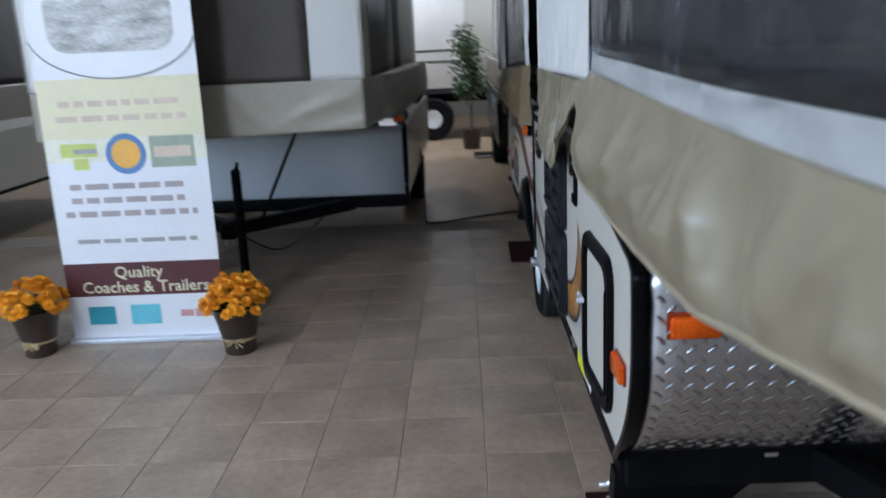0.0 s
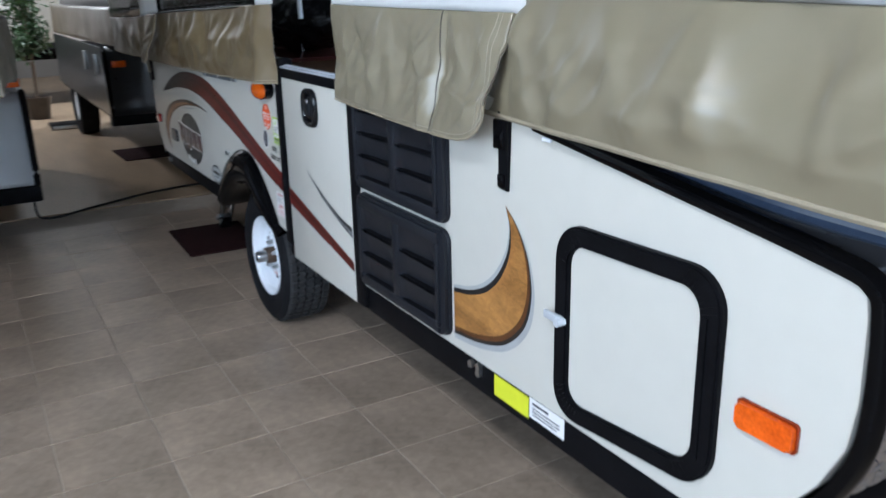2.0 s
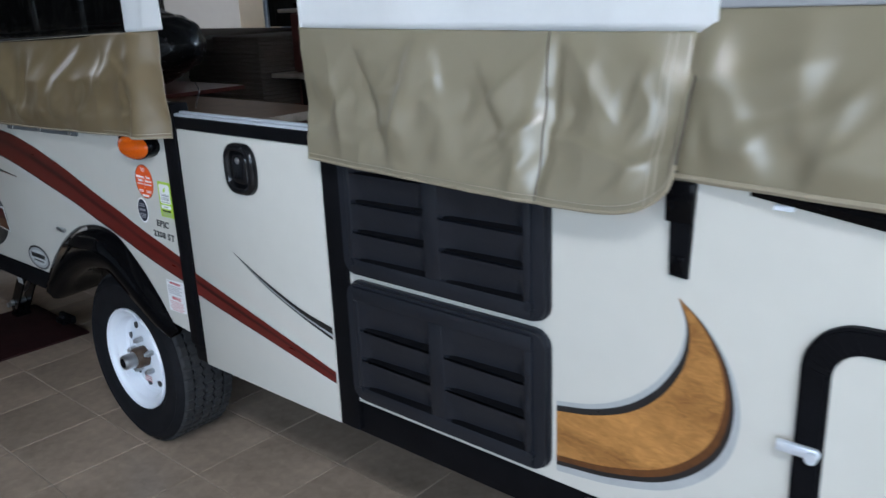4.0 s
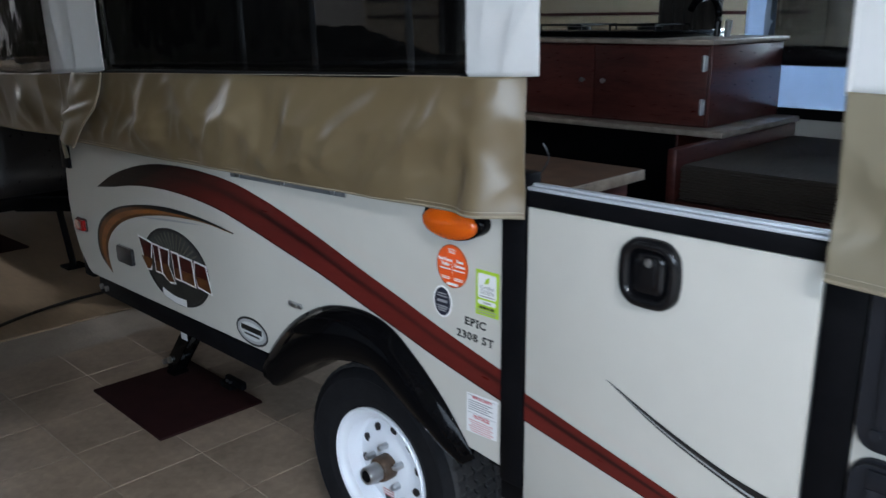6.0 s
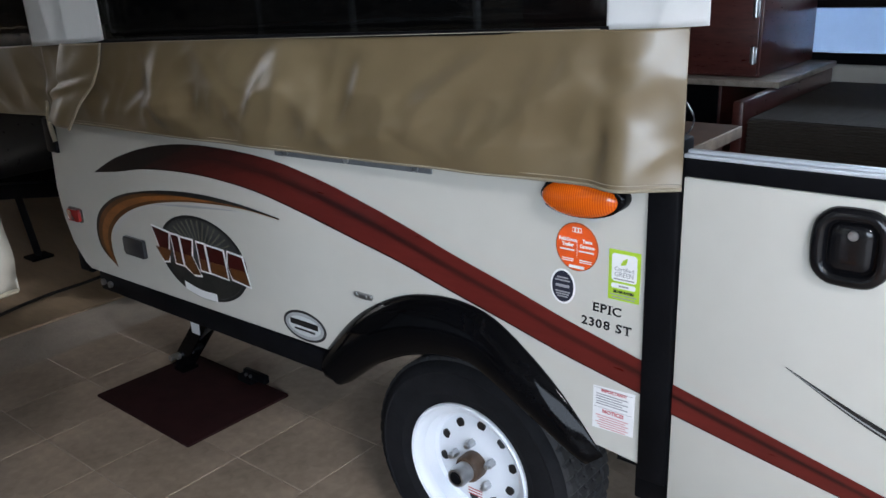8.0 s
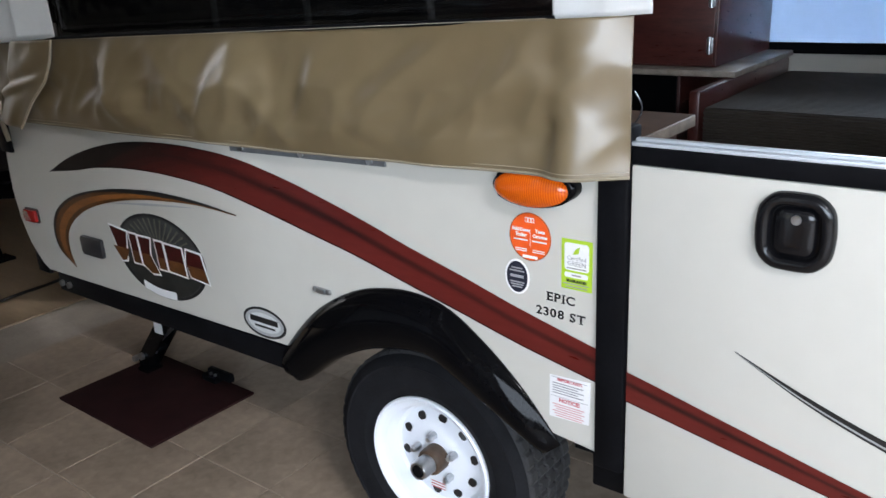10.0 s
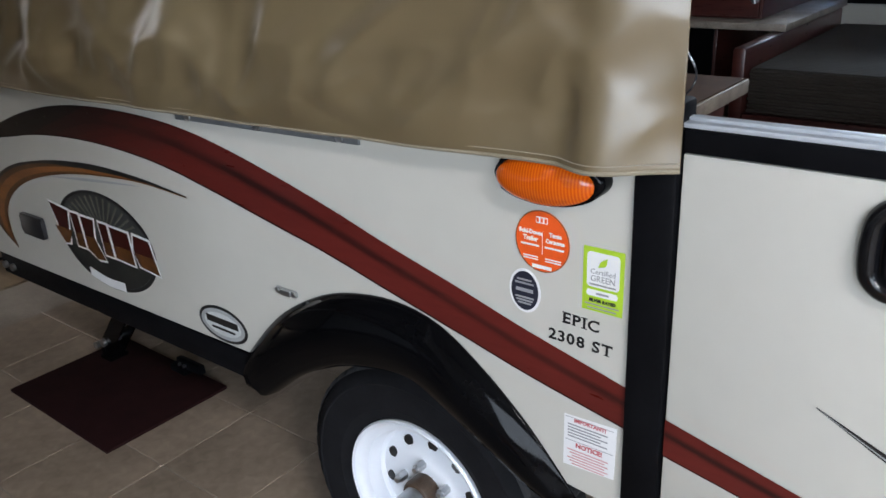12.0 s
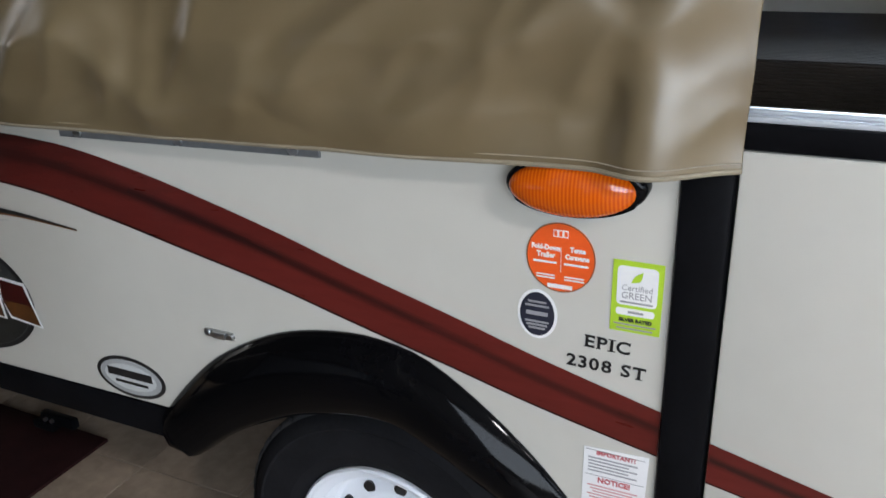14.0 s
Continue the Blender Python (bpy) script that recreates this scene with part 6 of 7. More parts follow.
def backrest(x0, x1, y0, y1, z0, z1):
    """A thick ribbed seat cushion standing on edge."""
    root = thing("seat_cushion", ((x0 + x1) / 2, (y0 + y1) / 2, z0), "dark brown ribbed seat cushion standing on edge in the camper", "cushion")
    bm = bmesh.new()
    k = int((z1 - z0) / 0.02)
    for q in range(k):
        z = z0 + (z1 - z0) * q / k
        box(x0 + 0.003 * (q % 2), x1 - 0.003 * (q % 2), y0 + 0.003 * (q % 2), y1, z, z + (z1 - z0) / k - 0.0006, 0.004, bm=bm, seg=1)
    tagged(part("cushion_core", bm, M_CUSHION, root, shade=50), kind="stuff")
    part("cushion_board", box(x0 + 0.01, x1 - 0.01, y0 + 0.02, y1 - 0.01, 0.551, z0 - 0.0005), M_CHERRY, root, "dark cherry bench box under it", shade=0)


backrest(-2.02, -1.37, 1.36, 2.02, 0.93, 1.275)


def curtain(x0, x1, y, z0, z1, seed):
    """A dark curtain gathered in folds."""
    root = thing("curtain", ((x0 + x1) / 2, y, z0), "dark brown gathered curtain hanging beside the tent window", "curtain", "curtains in the camper")
    bm = bmesh.new()
    n, m = 60, 12
    rows = []
    for j in range(m + 1):
        z = z0 + (z1 - z0) * j / m
        rows.append([bm.verts.new((x0 + (x1 - x0) * i / n, y + 0.016 * math.sin(i / n * 6.283 * 6 + 0.3 * math.sin(j * 0.7 + seed)) + 0.006 * noise.noise(Vector((i * 0.2, j * 0.3, seed))), z)) for i in range(n + 1)])
    for p, q in zip(rows, rows[1:]):
        for i in range(n):
            bm.faces.new((p[i], p[i + 1], q[i + 1], q[i]))
    ob = part("cloth", bm, mat("dark_curtain_cloth", (0.022, 0.018, 0.014), 0.85, var=0.25, scale=14, bump=0.2), root, shade=60)
    so = ob.modifiers.new("thickness", "SOLIDIFY")
    so.thickness = 0.002
    part("rail", rod((x0 - 0.02, y, z1 + 0.006), (x1 + 0.02, y, z1 + 0.006), 0.006, 8), M_RIM, root, "thin white curtain rail")


curtain(-0.85, -0.56, 2.03, 1.405, 2.19, 1)
curtain(-2.14, -1.84, 2.03, 1.295, 2.19, 2)

# ---- mats and cable on the floor ----
def floor_mat(x0, x1, y0, y1, turn, base=0.0):
    c = Vector(((x0 + x1) / 2, (y0 + y1) / 2, base))
    bm = bmesh.new()
    box(x0 - c.x, x1 - c.x, y0 - c.y, y1 - c.y, 0.0, 0.011, 0.003, bm=bm)
    bmesh.ops.transform(bm, matrix=Matrix.Translation(c) @ Matrix.Rotation(radians(turn), 4, "Z"), verts=bm.verts[:])
    return tagged(part("floor_mat", bm, M_MAT), "dark maroon carpet mat square on the floor", "mat", "mats under jacks")


floor_mat(-2.175, -1.578, -0.035, 0.400, -1.0)
floor_mat(1.464, 2.064, 0.030, 0.470, 1.0)
floor_mat(-5.30, -4.70, 0.15, 0.62, 2.0, 0.0072)
cb = [(-3.30, -0.735, 0.66), (-3.20, -0.700, 0.42), (-3.08, -0.700, 0.12), (-3.02, -0.690, 0.020), (-2.95, -0.640, 0.012), (-2.96, -0.55, 0.012), (-3.06, -0.375, 0.015), (-3.18, -0.16, 0.015), (-3.29, 0.06, 0.015), (-3.37, 0.35, 0.015), (-3.40, 0.70, 0.015), (-3.6, 1.2, 0.015)]
tagged(part("power_cable", tube(cb, 0.0085, 8, 90), M_CABLE), "black power cable lying across the floor", "cable")

# ---- the other campers ----
def other_camper(name, at, label, skin, nose, long, bunk, amber_z, canvas, nose_h):
    """A plainer pop-up camper, nose towards +x, with its bunk pulled out over the nose. at: the nose's corner nearest +y, on the floor."""
    x, y, _ = at
    W = 2.1
    root = thing(name, (x - long / 2, y - W / 2, 0), label, "camper", "other campers")
    z0, z1 = 0.50, nose_h
    part("side_panel", slab([(x, z0), (x - 0.10, z1), (x - long, z1), (x - long, z0)], y - 0.025, y, 0.0), skin, root, shade=0)
    part("side_panel", slab([(x, z0), (x - 0.10, z1), (x - long, z1), (x - long, z0)], y - W, y - W + 0.025, 0.0), skin, root, shade=0)
    bm = bmesh.new()
    prof = [(x + 0.0, z0), (x + 0.012, z0 + 0.10), (x - 0.006, z1 - 0.09), (x - 0.03, z1 - 0.03), (x - 0.08, z1)]
    pr = spline([(a, 0, b) for a, b in prof], 16)
    rows = [[bm.verts.new((p.x, q, p.z)) for p in pr] for q in np.linspace(y - W + 0.026, y - 0.026, 6)]
    for a, b in zip(rows, rows[1:]):
        for k in range(15):
            bm.faces.new((a[k], a[k + 1], b[k + 1], b[k]))
    ob = part("nose_panel", bm, nose, root)
    so = ob.modifiers.new("thickness", "SOLIDIFY")
    so.thickness = 0.02
    for yy in (y - 0.014, y - W + 0.014):
        part("nose_trim", tube([(p.x + 0.004, yy, p.z) for p in pr[::3]], 0.016, 8, 24), M_BLACK, root)
    part("floor_pan", box(x - long, x - 0.02, y - W + 0.03, y - 0.03, 0.46, 0.499), M_BLACK, root, shade=0)
    part("bumper_rail", box(x - 0.10, x + 0.015, y - W, y, 0.415, 0.497, 0.01), M_BLACK, root)
    for q, s in ((y - 0.4, -1), (y - W + 0.4, 1)):
        bm = bmesh.new()
        a, b = Vector((x - 0.05, q, 0.44)), Vector((x + 0.62, y - W / 2 - s * 0.04, 0.44))
        d = (b - a).normalized()
        w = Vector((-d.y, d.x, 0)) * 0.03
        v = [bm.verts.new(p + o + Vector((0, 0, z))) for p in (a, b) for o in (w, -w) for z in (-0.04, 0.04)]
        for f in ((0, 1, 3, 2), (4, 6, 7, 5), (0, 4, 5, 1), (2, 3, 7, 6), (0, 2, 6, 4), (1, 5, 7, 3)):
            bm.faces.new([v[i] for i in f])
        part("tongue_beam", bm, M_BLACK, root, shade=0)
    hit = part("coupler", box(x + 0.58, x + 0.82, y - W / 2 - 0.05, y - W / 2 + 0.05, 0.40, 0.50, 0.02), M_BLACK, root)
    part("coupler_ball", lathe([(0.0, 0.34), (0.035, 0.36), (0.045, 0.40), (0.0, 0.41)], (x + 0.76, y - W / 2, 0), 16, axis="z"), M_STEEL, root)
    part("tongue_jack", lathe([(0.055, 0.0), (0.055, 0.015), (0.03, 0.03), (0.03, 0.78), (0.0, 0.80)], (x + 0.52, y - W / 2, 0), 16, axis="z"), M_BLACK, root)
    part("jack_crank", tube([(x + 0.52, y - W / 2, 0.78), (x + 0.60, y - W / 2 + 0.03, 0.79), (x + 0.64, y - W / 2 + 0.05, 0.84)], 0.01, 8, 10), M_BLACK, root)
    part("safety_chain", tube([(x + 0.7, y - W / 2 + 0.05, 0.40), (x + 0.5, y - W / 2 + 0.2, 0.26), (x + 0.4, y - W / 2 + 0.35, 0.30), (x + 0.1, y - W / 2 + 0.5, 0.42)], 0.007, 6, 20), M_DARKPAINT, root)
    for yy in (y + 0.001, y - W - 0.001):
        s = 1 if yy > y - 0.5 else -1
        wh = part("wheel", lathe([(0.0, -0.22 * s), (0.30, -0.22 * s), (0.30, -0.05 * s), (0.26, -0.03 * s), (0.18, -0.04 * s), (0.16, -0.07 * s), (0.0, -0.07 * s)], (x - 2.6, yy, 0.30), 36), M_RUBBER, root)
        part("rim", lathe([(0.0, -0.068 * s), (0.155, -0.068 * s), (0.155, -0.05 * s), (0.0, -0.06 * s)], (x - 2.6, yy, 0.30), 28), M_RIM, wh)
    part("marker_light", box(x - 0.09, x + 0.020, y - 0.085, y - 0.020, amber_z - 0.022, amber_z + 0.022, 0.006), M_AMBER, root, "amber corner marker light")
    part("marker_light", box(x - 0.03, x + 0.036, y - W + 0.05, y - W + 0.155, amber_z - 0.025, amber_z + 0.025, 0.006), M_AMBER, root, "amber marker light on the nose")
    for q in (0.35, 0.95):
        part("roof_latch", box(x - q - 0.03, x - q + 0.03, y - W - 0.025, y - W, z1 - 0.22, z1 - 0.06, 0.006), M_STEEL, root, "bright roof latch")
    part("stabiliser_jack", rod((x - 0.12, y - W + 0.65, 0.45), (x + 0.02, y - W + 0.65, 0.02), 0.02), M_BLACK, root)
    part("jack_foot", box(x - 0.04, x + 0.08, y - W + 0.59, y - W + 0.71, 0.008, 0.022), M_BLACK, root, shade=0)
    bx = x + bunk
    sk_, hm = sheet("bunk_skirt", [(bx, y - W + 0.14), (bx + 0.03, y - W / 2), (bx, y - 0.14)], [1.325, 1.330, 1.330], [1.062, 1.050, 1.066], canvas, root, "grey-tan bunk-end tent skirt", nu=90, nv=22, folds=0.022, seed=31, out=(1, 0, 0), creases=((0.4, 0.02, 0.06, 0.6), (1.3, 0.02, 0.06, -0.8)))
    part("hem", tube(hm[::4] + [hm[-1]], 0.004, 6, 60), M_HEM, sk_)
    sd, hm = sheet("bunk_skirt", [(bx, y - 0.14), (bx - 0.6, y - 0.10), (x - 0.05, y - 0.03), (x - long + 0.1, y + 0.01)], [1.33] * 4, [1.066, 1.06, 1.05, 1.04], canvas, root, "grey-tan tent skirt", nu=90, nv=16, folds=0.02, seed=32, out=(0, 1, 0))
    sheet("bunk_skirt", [(bx, y - W + 0.14), (x - 0.05, y - W + 0.03), (x - long + 0.1, y - W)], [1.33] * 3, [1.066, 1.05, 1.04], canvas, root, "grey-tan tent skirt", nu=60, nv=12, folds=0.02, seed=33, out=(0, -1, 0))
    ys = [y - W + 0.14, y - W + 0.42, y - 0.42, y - 0.14]
    for a, b, m, nm, lb in ((ys[0], ys[1], M_WHITECANVAS, "bunk_wall", "white tent canvas strip"), (ys[1], ys[2], M_BROWNCANVAS, "bunk_window", "brown mesh tent window"), (ys[2], ys[3], M_WHITECANVAS, "bunk_wall", "white tent canvas strip")):
        sheet(nm, [(bx - 0.004, a), (bx + 0.006, (a + b) / 2), (bx - 0.004, b)], [2.12] * 3, [1.328] * 3, m, root, lb, nu=20, nv=20, folds=0.008, seed=34 + a, out=(1, 0, 0))
    xs = [bx, bx - 0.20, x - 0.30, x - 0.75, x - 1.5, x - long + 0.1]
    for k, (a, b) in enumerate(zip(xs, xs[1:])):
        m = canvas if k % 2 == 0 else M_BROWNCANVAS
        sheet("tent_wall" if k % 2 == 0 else "tent_window", [(a, y - 0.13), ((a + b) / 2, y - 0.11), (b, y - 0.12)], [2.16] * 3, [1.33] * 3, m, root, "tan tent canvas" if k % 2 == 0 else "brown mesh tent window", nu=16, nv=14, folds=0.008, seed=40 + k, out=(0, 1, 0))
    sheet("tent_wall", [(bx, y - W + 0.13), (x - long / 2, y - W + 0.1), (x - long + 0.1, y - W + 0.12)], [2.16] * 3, [1.33] * 3, M_WHITECANVAS, root, "white tent canvas", nu=30, nv=10, folds=0.008, seed=50, out=(0, -1, 0))
    sheet("tent_wall", [(x - long + 0.1, y - W + 0.1), (x - long + 0.1, y - W / 2), (x - long + 0.1, y - 0.1)], [2.16] * 3, [1.04] * 3, M_WHITECANVAS, root, "white tent canvas", nu=20, nv=10, folds=0.008, seed=51, out=(-1, 0, 0))
    part("roof", box(x - long - 0.05, x + 0.05, y - W - 0.05, y + 0.05, 2.16, 2.32, 0.04), M_SKIN, root)
    bm = bmesh.new()
    v = [bm.verts.new(q) for q in ((x, y + 0.02, 2.20), (bx, y - 0.14, 2.12), (bx, y - W + 0.14, 2.12), (x, y - W - 0.02, 2.20))]
    bm.faces.new(v)
    ob = part("bunk_roof", bm, M_WHITECANVAS, root)
    so = ob.modifiers.new("thickness", "SOLIDIFY")
    so.thickness = 0.003
    part("bunk_board", box(x - 0.05, bx - 0.05, y - W + 0.2, y - 0.2, 1.115, 1.15), M_SKIN, root, shade=0)
    for q, s in ((y - 0.55, 1), (y - W + 0.55, -1)):
        part("bunk_strut", rod((x + bunk * 0.48, q - 0.36 * s, 0.46), (x + bunk * 0.72, q, 1.115), 0.010), M_BLACK, root, "thin black bunk support strut")
    return root


second = other_camper("pop_up_camper", (-1.66, -0.725, 0.0), "pop-up camper with a pale blue-grey nose, standing opened", M_SKIN, M_SKIN_BLUE, 3.6, 1.11, 1.018, M_GREYVINYL_DULL, 0.965)
third = other_camper("pop_up_camper", (-4.05, 2.10, 0.0), "pop-up camper with a charcoal nose, standing opened", M_DARKPAINT, M_DARKPAINT, 3.4, 0.45, 0.90, M_TANVINYL, 1.02)
tagged(third, "pop-up camper with a charcoal nose, standing behind the first")
fourth = copy_thing(second, pose(-3.75, -5.15, 0.0))
tagged(fourth, "pop-up camper with a pale nose, standing behind a banner")

# ---- a travel trailer far behind ----
tt = thing("travel_trailer", (-10.2, -0.5, 0.0), "long white travel trailer standing across the far end", "trailer")
part("body", box(-11.4, -9.4, -5.2, 3.2, 0.74, 2.95, 0.08), M_TRAILERWHITE, tt, "white trailer body")
part("lower_stripe", box(-9.398, -9.392, -5.1, 3.1, 0.745, 0.83), M_DARKPAINT, tt, "dark lower stripe", shade=0)
for z in (1.235, 1.405):
    part("belt_stripe", box(-9.398, -9.392, -5.1, 3.1, z, z + 0.022), M_DECALBLACK, tt, "thin black belt line", shade=0)
for yy in (-1.55, -0.82):
    w = part("wheel", lathe([(0.0, 0.0), (0.0, 0.0), (0.33, 0.0), (0.34, 0.04), (0.34, 0.20), (0.30, 0.24), (0.21, 0.23), (0.0, 0.21)], (0, 0, 0), 32), M_RUBBER, tt)
    w.data.transform(Matrix.Translation((-9.62, yy, 0.347)) @ Matrix.Rotation(radians(-90), 4, "Z"))
    r = part("rim", lathe([(0.0, 0.22), (0.15, 0.238), (0.15, 0.22), (0.0, 0.20)], (0, 0, 0), 28), M_RIM, w)
    r.data.transform(Matrix.Translation((-9.62, yy, 0.347)) @ Matrix.Rotation(radians(-90), 4, "Z"))
for a, b in ((-3.4, -2.4), (0.4, 1.5)):
    wd = part("window", box(-9.40, -9.385, a, b, 1.45, 2.05, 0.004), M_BLACK, tt)
    part("pane", box(-9.386, -9.380, a + 0.05, b - 0.05, 1.50, 2.00), M_GLOSSBLACK, wd, shade=0)
td = part("door", box(-9.40, -9.390, -0.25, 0.35, 0.86, 2.55, 0.004), M_SKIN, tt)
part("handle", box(-9.390, -9.37, -0.20, -0.14, 1.45, 1.52, 0.004), M_BLACK, td)
part("chassis", box(-11.2, -9.6, -5.1, 3.1, 0.60, 0.739), M_BLACK, tt, shade=0)
for yy in (-4.6, 2.6):
    part("support_leg", box(-10.5, -10.4, yy, yy + 0.1, 0.007, 0.60), M_BLACK, tt, shade=0)

# ---- a cream camper seen through the far window ----
cc = thing("camper_van", (-1.5, 4.4, 0.0), "cream panelled camper with a brown stripe, beyond the tent window", "camper")
part("body", box(-4.8, -0.75, 3.7, 5.4, 0.5, 2.7, 0.06), mat("cream_siding", (0.62, 0.54, 0.40), 0.45, var=0.05, scale=2), cc)
part("stripe", box(-4.7, -0.85, 3.692, 3.698, 1.62, 1.70), M_BANNERMAROON, cc, "brown stripe", shade=0)
part("stripe", box(-4.7, -0.85, 3.692, 3.698, 1.48, 1.50), M_BANNERMAROON, cc, "brown stripe", shade=0)
for x in (-3.2, -2.4):
    part("wheel", lathe([(0.0, 0.0), (0.33, 0.0), (0.33, -0.2), (0.0, -0.2)], (x, 3.95, 0.332), 28), M_RUBBER, cc)
for x in (-4.4, -1.2):
    part("support_leg", box(x, x + 0.1, 4.4, 4.5, 0.0, 0.5), M_BLACK, cc, shade=0)

# ---- banner stand ----
bs = thing("banner_stand", (-0.24, -2.08, 0.0), "tall roll-up advertising banner on a slim silver base", "banner")
BXX, BY0, BY1 = -0.235, -2.490, -1.655
bm = box(BXX - 0.085, BXX + 0.045, BY0 - 0.01, BY1 + 0.01, 0.0, 0.028, 0.006)
part("base", bm, M_ALU, bs)
part("pole", rod((BXX - 0.03, (BY0 + BY1) / 2, 0.028), (BXX - 0.03, (BY0 + BY1) / 2, 2.06), 0.009), M_ALU, bs)
part("top_bar", box(BXX - 0.02, BXX + 0.012, BY0, BY1, 2.05, 2.075, 0.004), M_ALU, bs)


def bpanel(name, a, b, z0, z1, m, parent, lift=0.0, lab=""):
    return part(name, box(BXX - 0.001 + lift, BXX + 0.001 + lift, a, b, z0, z1), m, parent, lab, shade=0)


pr_ = bpanel("print", BY0, BY1, 0.026, 2.052, M_BANNERWHITE, bs, 0.0, "white printed banner sheet")
bpanel("print_cream", BY0, BY1, 1.10, 1.40, M_BANNERCREAM, pr_, 0.0016)
bpanel("print_cream", BY0, BY1, 0.98, 1.10, mat("banner_print_pale_cream", (0.76, 0.755, 0.64), 0.45), pr_, 0.0016)
bpanel("print_band", BY0, BY1, 0.258, 0.440, M_BANNERMAROON, pr_, 0.0016, "maroon band with pale lettering")
bmid = (BY0 + BY1) / 2
outer = [(bmid + 0.46 * math.cos(a), 1.66 + 0.25 * math.sin(a)) for a in np.linspace(0, 6.283, 48, False)]
bm = bmesh.new()
bm.faces.new([bm.verts.new((BXX + 0.003, min(max(yv, BY0), BY1), zv)) for yv, zv in outer])
part("print_oval", bm, M_BANNERWHITE, pr_, shade=0)
bm = bmesh.new()
pts = [(BXX + 0.004, bmid + 0.43 * math.cos(a), 1.64 + 0.245 * math.sin(a)) for a in np.linspace(3.35, 6.07, 20)]
part("print_line", tube(pts, 0.004, 4, 40), M_GREYINK, pr_)
bm = bmesh.new()
bm.faces.new([bm.verts.new((BXX + 0.0042, bmid + q[0], 1.665 + q[1])) for q in round_rect(-0.32, 0.32, -0.14, 0.18, 0.10)])
part("print_photo", bm, M_PHOTO, pr_, "grey printed photograph", shade=0)


def bbars(rows, m, name="print_block", up=0.0):
    bm = bmesh.new()
    for a, b, z, h in rows:
        box(BXX + 0.0028 + up, BXX + 0.0040 + up, a, b, z - h / 2, z + h / 2, bm=bm)
    part(name, bm, m, pr_, shade=0)


rng = random.Random(4)


def word_bars(z, h, a, b, m):
    rows, q = [], a
    while q < b - 0.02:
        w = rng.uniform(0.04, 0.13)
        rows.append((q, min(q + w, b), z, h))
        q += w + 0.022
    bbars(rows, m)


word_bars(1.275, 0.030, BY0 + 0.10, BY1 - 0.10, M_BANNERPALE)
word_bars(1.200, 0.030, BY0 + 0.08, BY1 - 0.06, M_BANNERPALE)
word_bars(0.850, 0.030, BY0 + 0.10, BY1 - 0.14, M_BANNERTEXT)
word_bars(0.778, 0.030, BY0 + 0.10, BY1 - 0.14, M_BANNERTEXT)
word_bars(0.706, 0.030, BY0 + 0.06, BY1 - 0.08, M_BANNERTEXT)
word_bars(0.560, 0.022, BY0 + 0.10, BY1 - 0.10, M_DECALGREY)
lettering("print_word", "Quality", 0.088, BXX + 0.0035, bmid - 0.02, 0.385, M_BANNERCREAM, pr_, facing="+x", squeeze=1.0, bold=0.001)
lettering("print_word", "Coaches & Trailers", 0.088, BXX + 0.0035, bmid + 0.01, 0.303, M_BANNERCREAM, pr_, facing="+x", squeeze=1.0, bold=0.001)
for cy, m, r in ((bmid, M_BANNERBLUE, 0.105), (bmid, M_BANNERGOLD, 0.075)):
    bm = bmesh.new()
    bm.faces.new([bm.verts.new((BXX + (0.003 if r > 0.1 else 0.0042), cy + r * math.cos(a), 1.015 + r * math.sin(a))) for a in np.linspace(0, 6.283, 36, False)])
    part("print_disc", bm, m, pr_, shade=0)
bbars([(BY1 - 0.29, BY1 - 0.06, 1.02, 0.16)], M_BANNERGREEN)
bbars([(BY1 - 0.27, BY1 - 0.08, 1.02, 0.055)], M_BANNERPALE, up=0.003)
bbars([(BY0 + 0.08, BY0 + 0.27, 1.04, 0.07), (BY0 + 0.14, BY0 + 0.22, 0.97, 0.06)], M_BANNERLIME)
bbars([(BY0 + 0.15, BY0 + 0.27, 1.035, 0.025)], M_DECALGREY, up=0.003)
bbars([(BY0 + 0.10, BY0 + 0.245, 0.150, 0.10)], M_BANNERTEAL)
bbars([(BY0 + 0.33, BY0 + 0.49, 0.150, 0.11)], M_BANNERSKY)
bbars([(BY0 + 0.60, BY0 + 0.67, 0.150, 0.035)], M_PINKINK)
bbars([(BY0 + 0.68, BY0 + 0.78, 0.150, 0.045)], M_PINKINK)

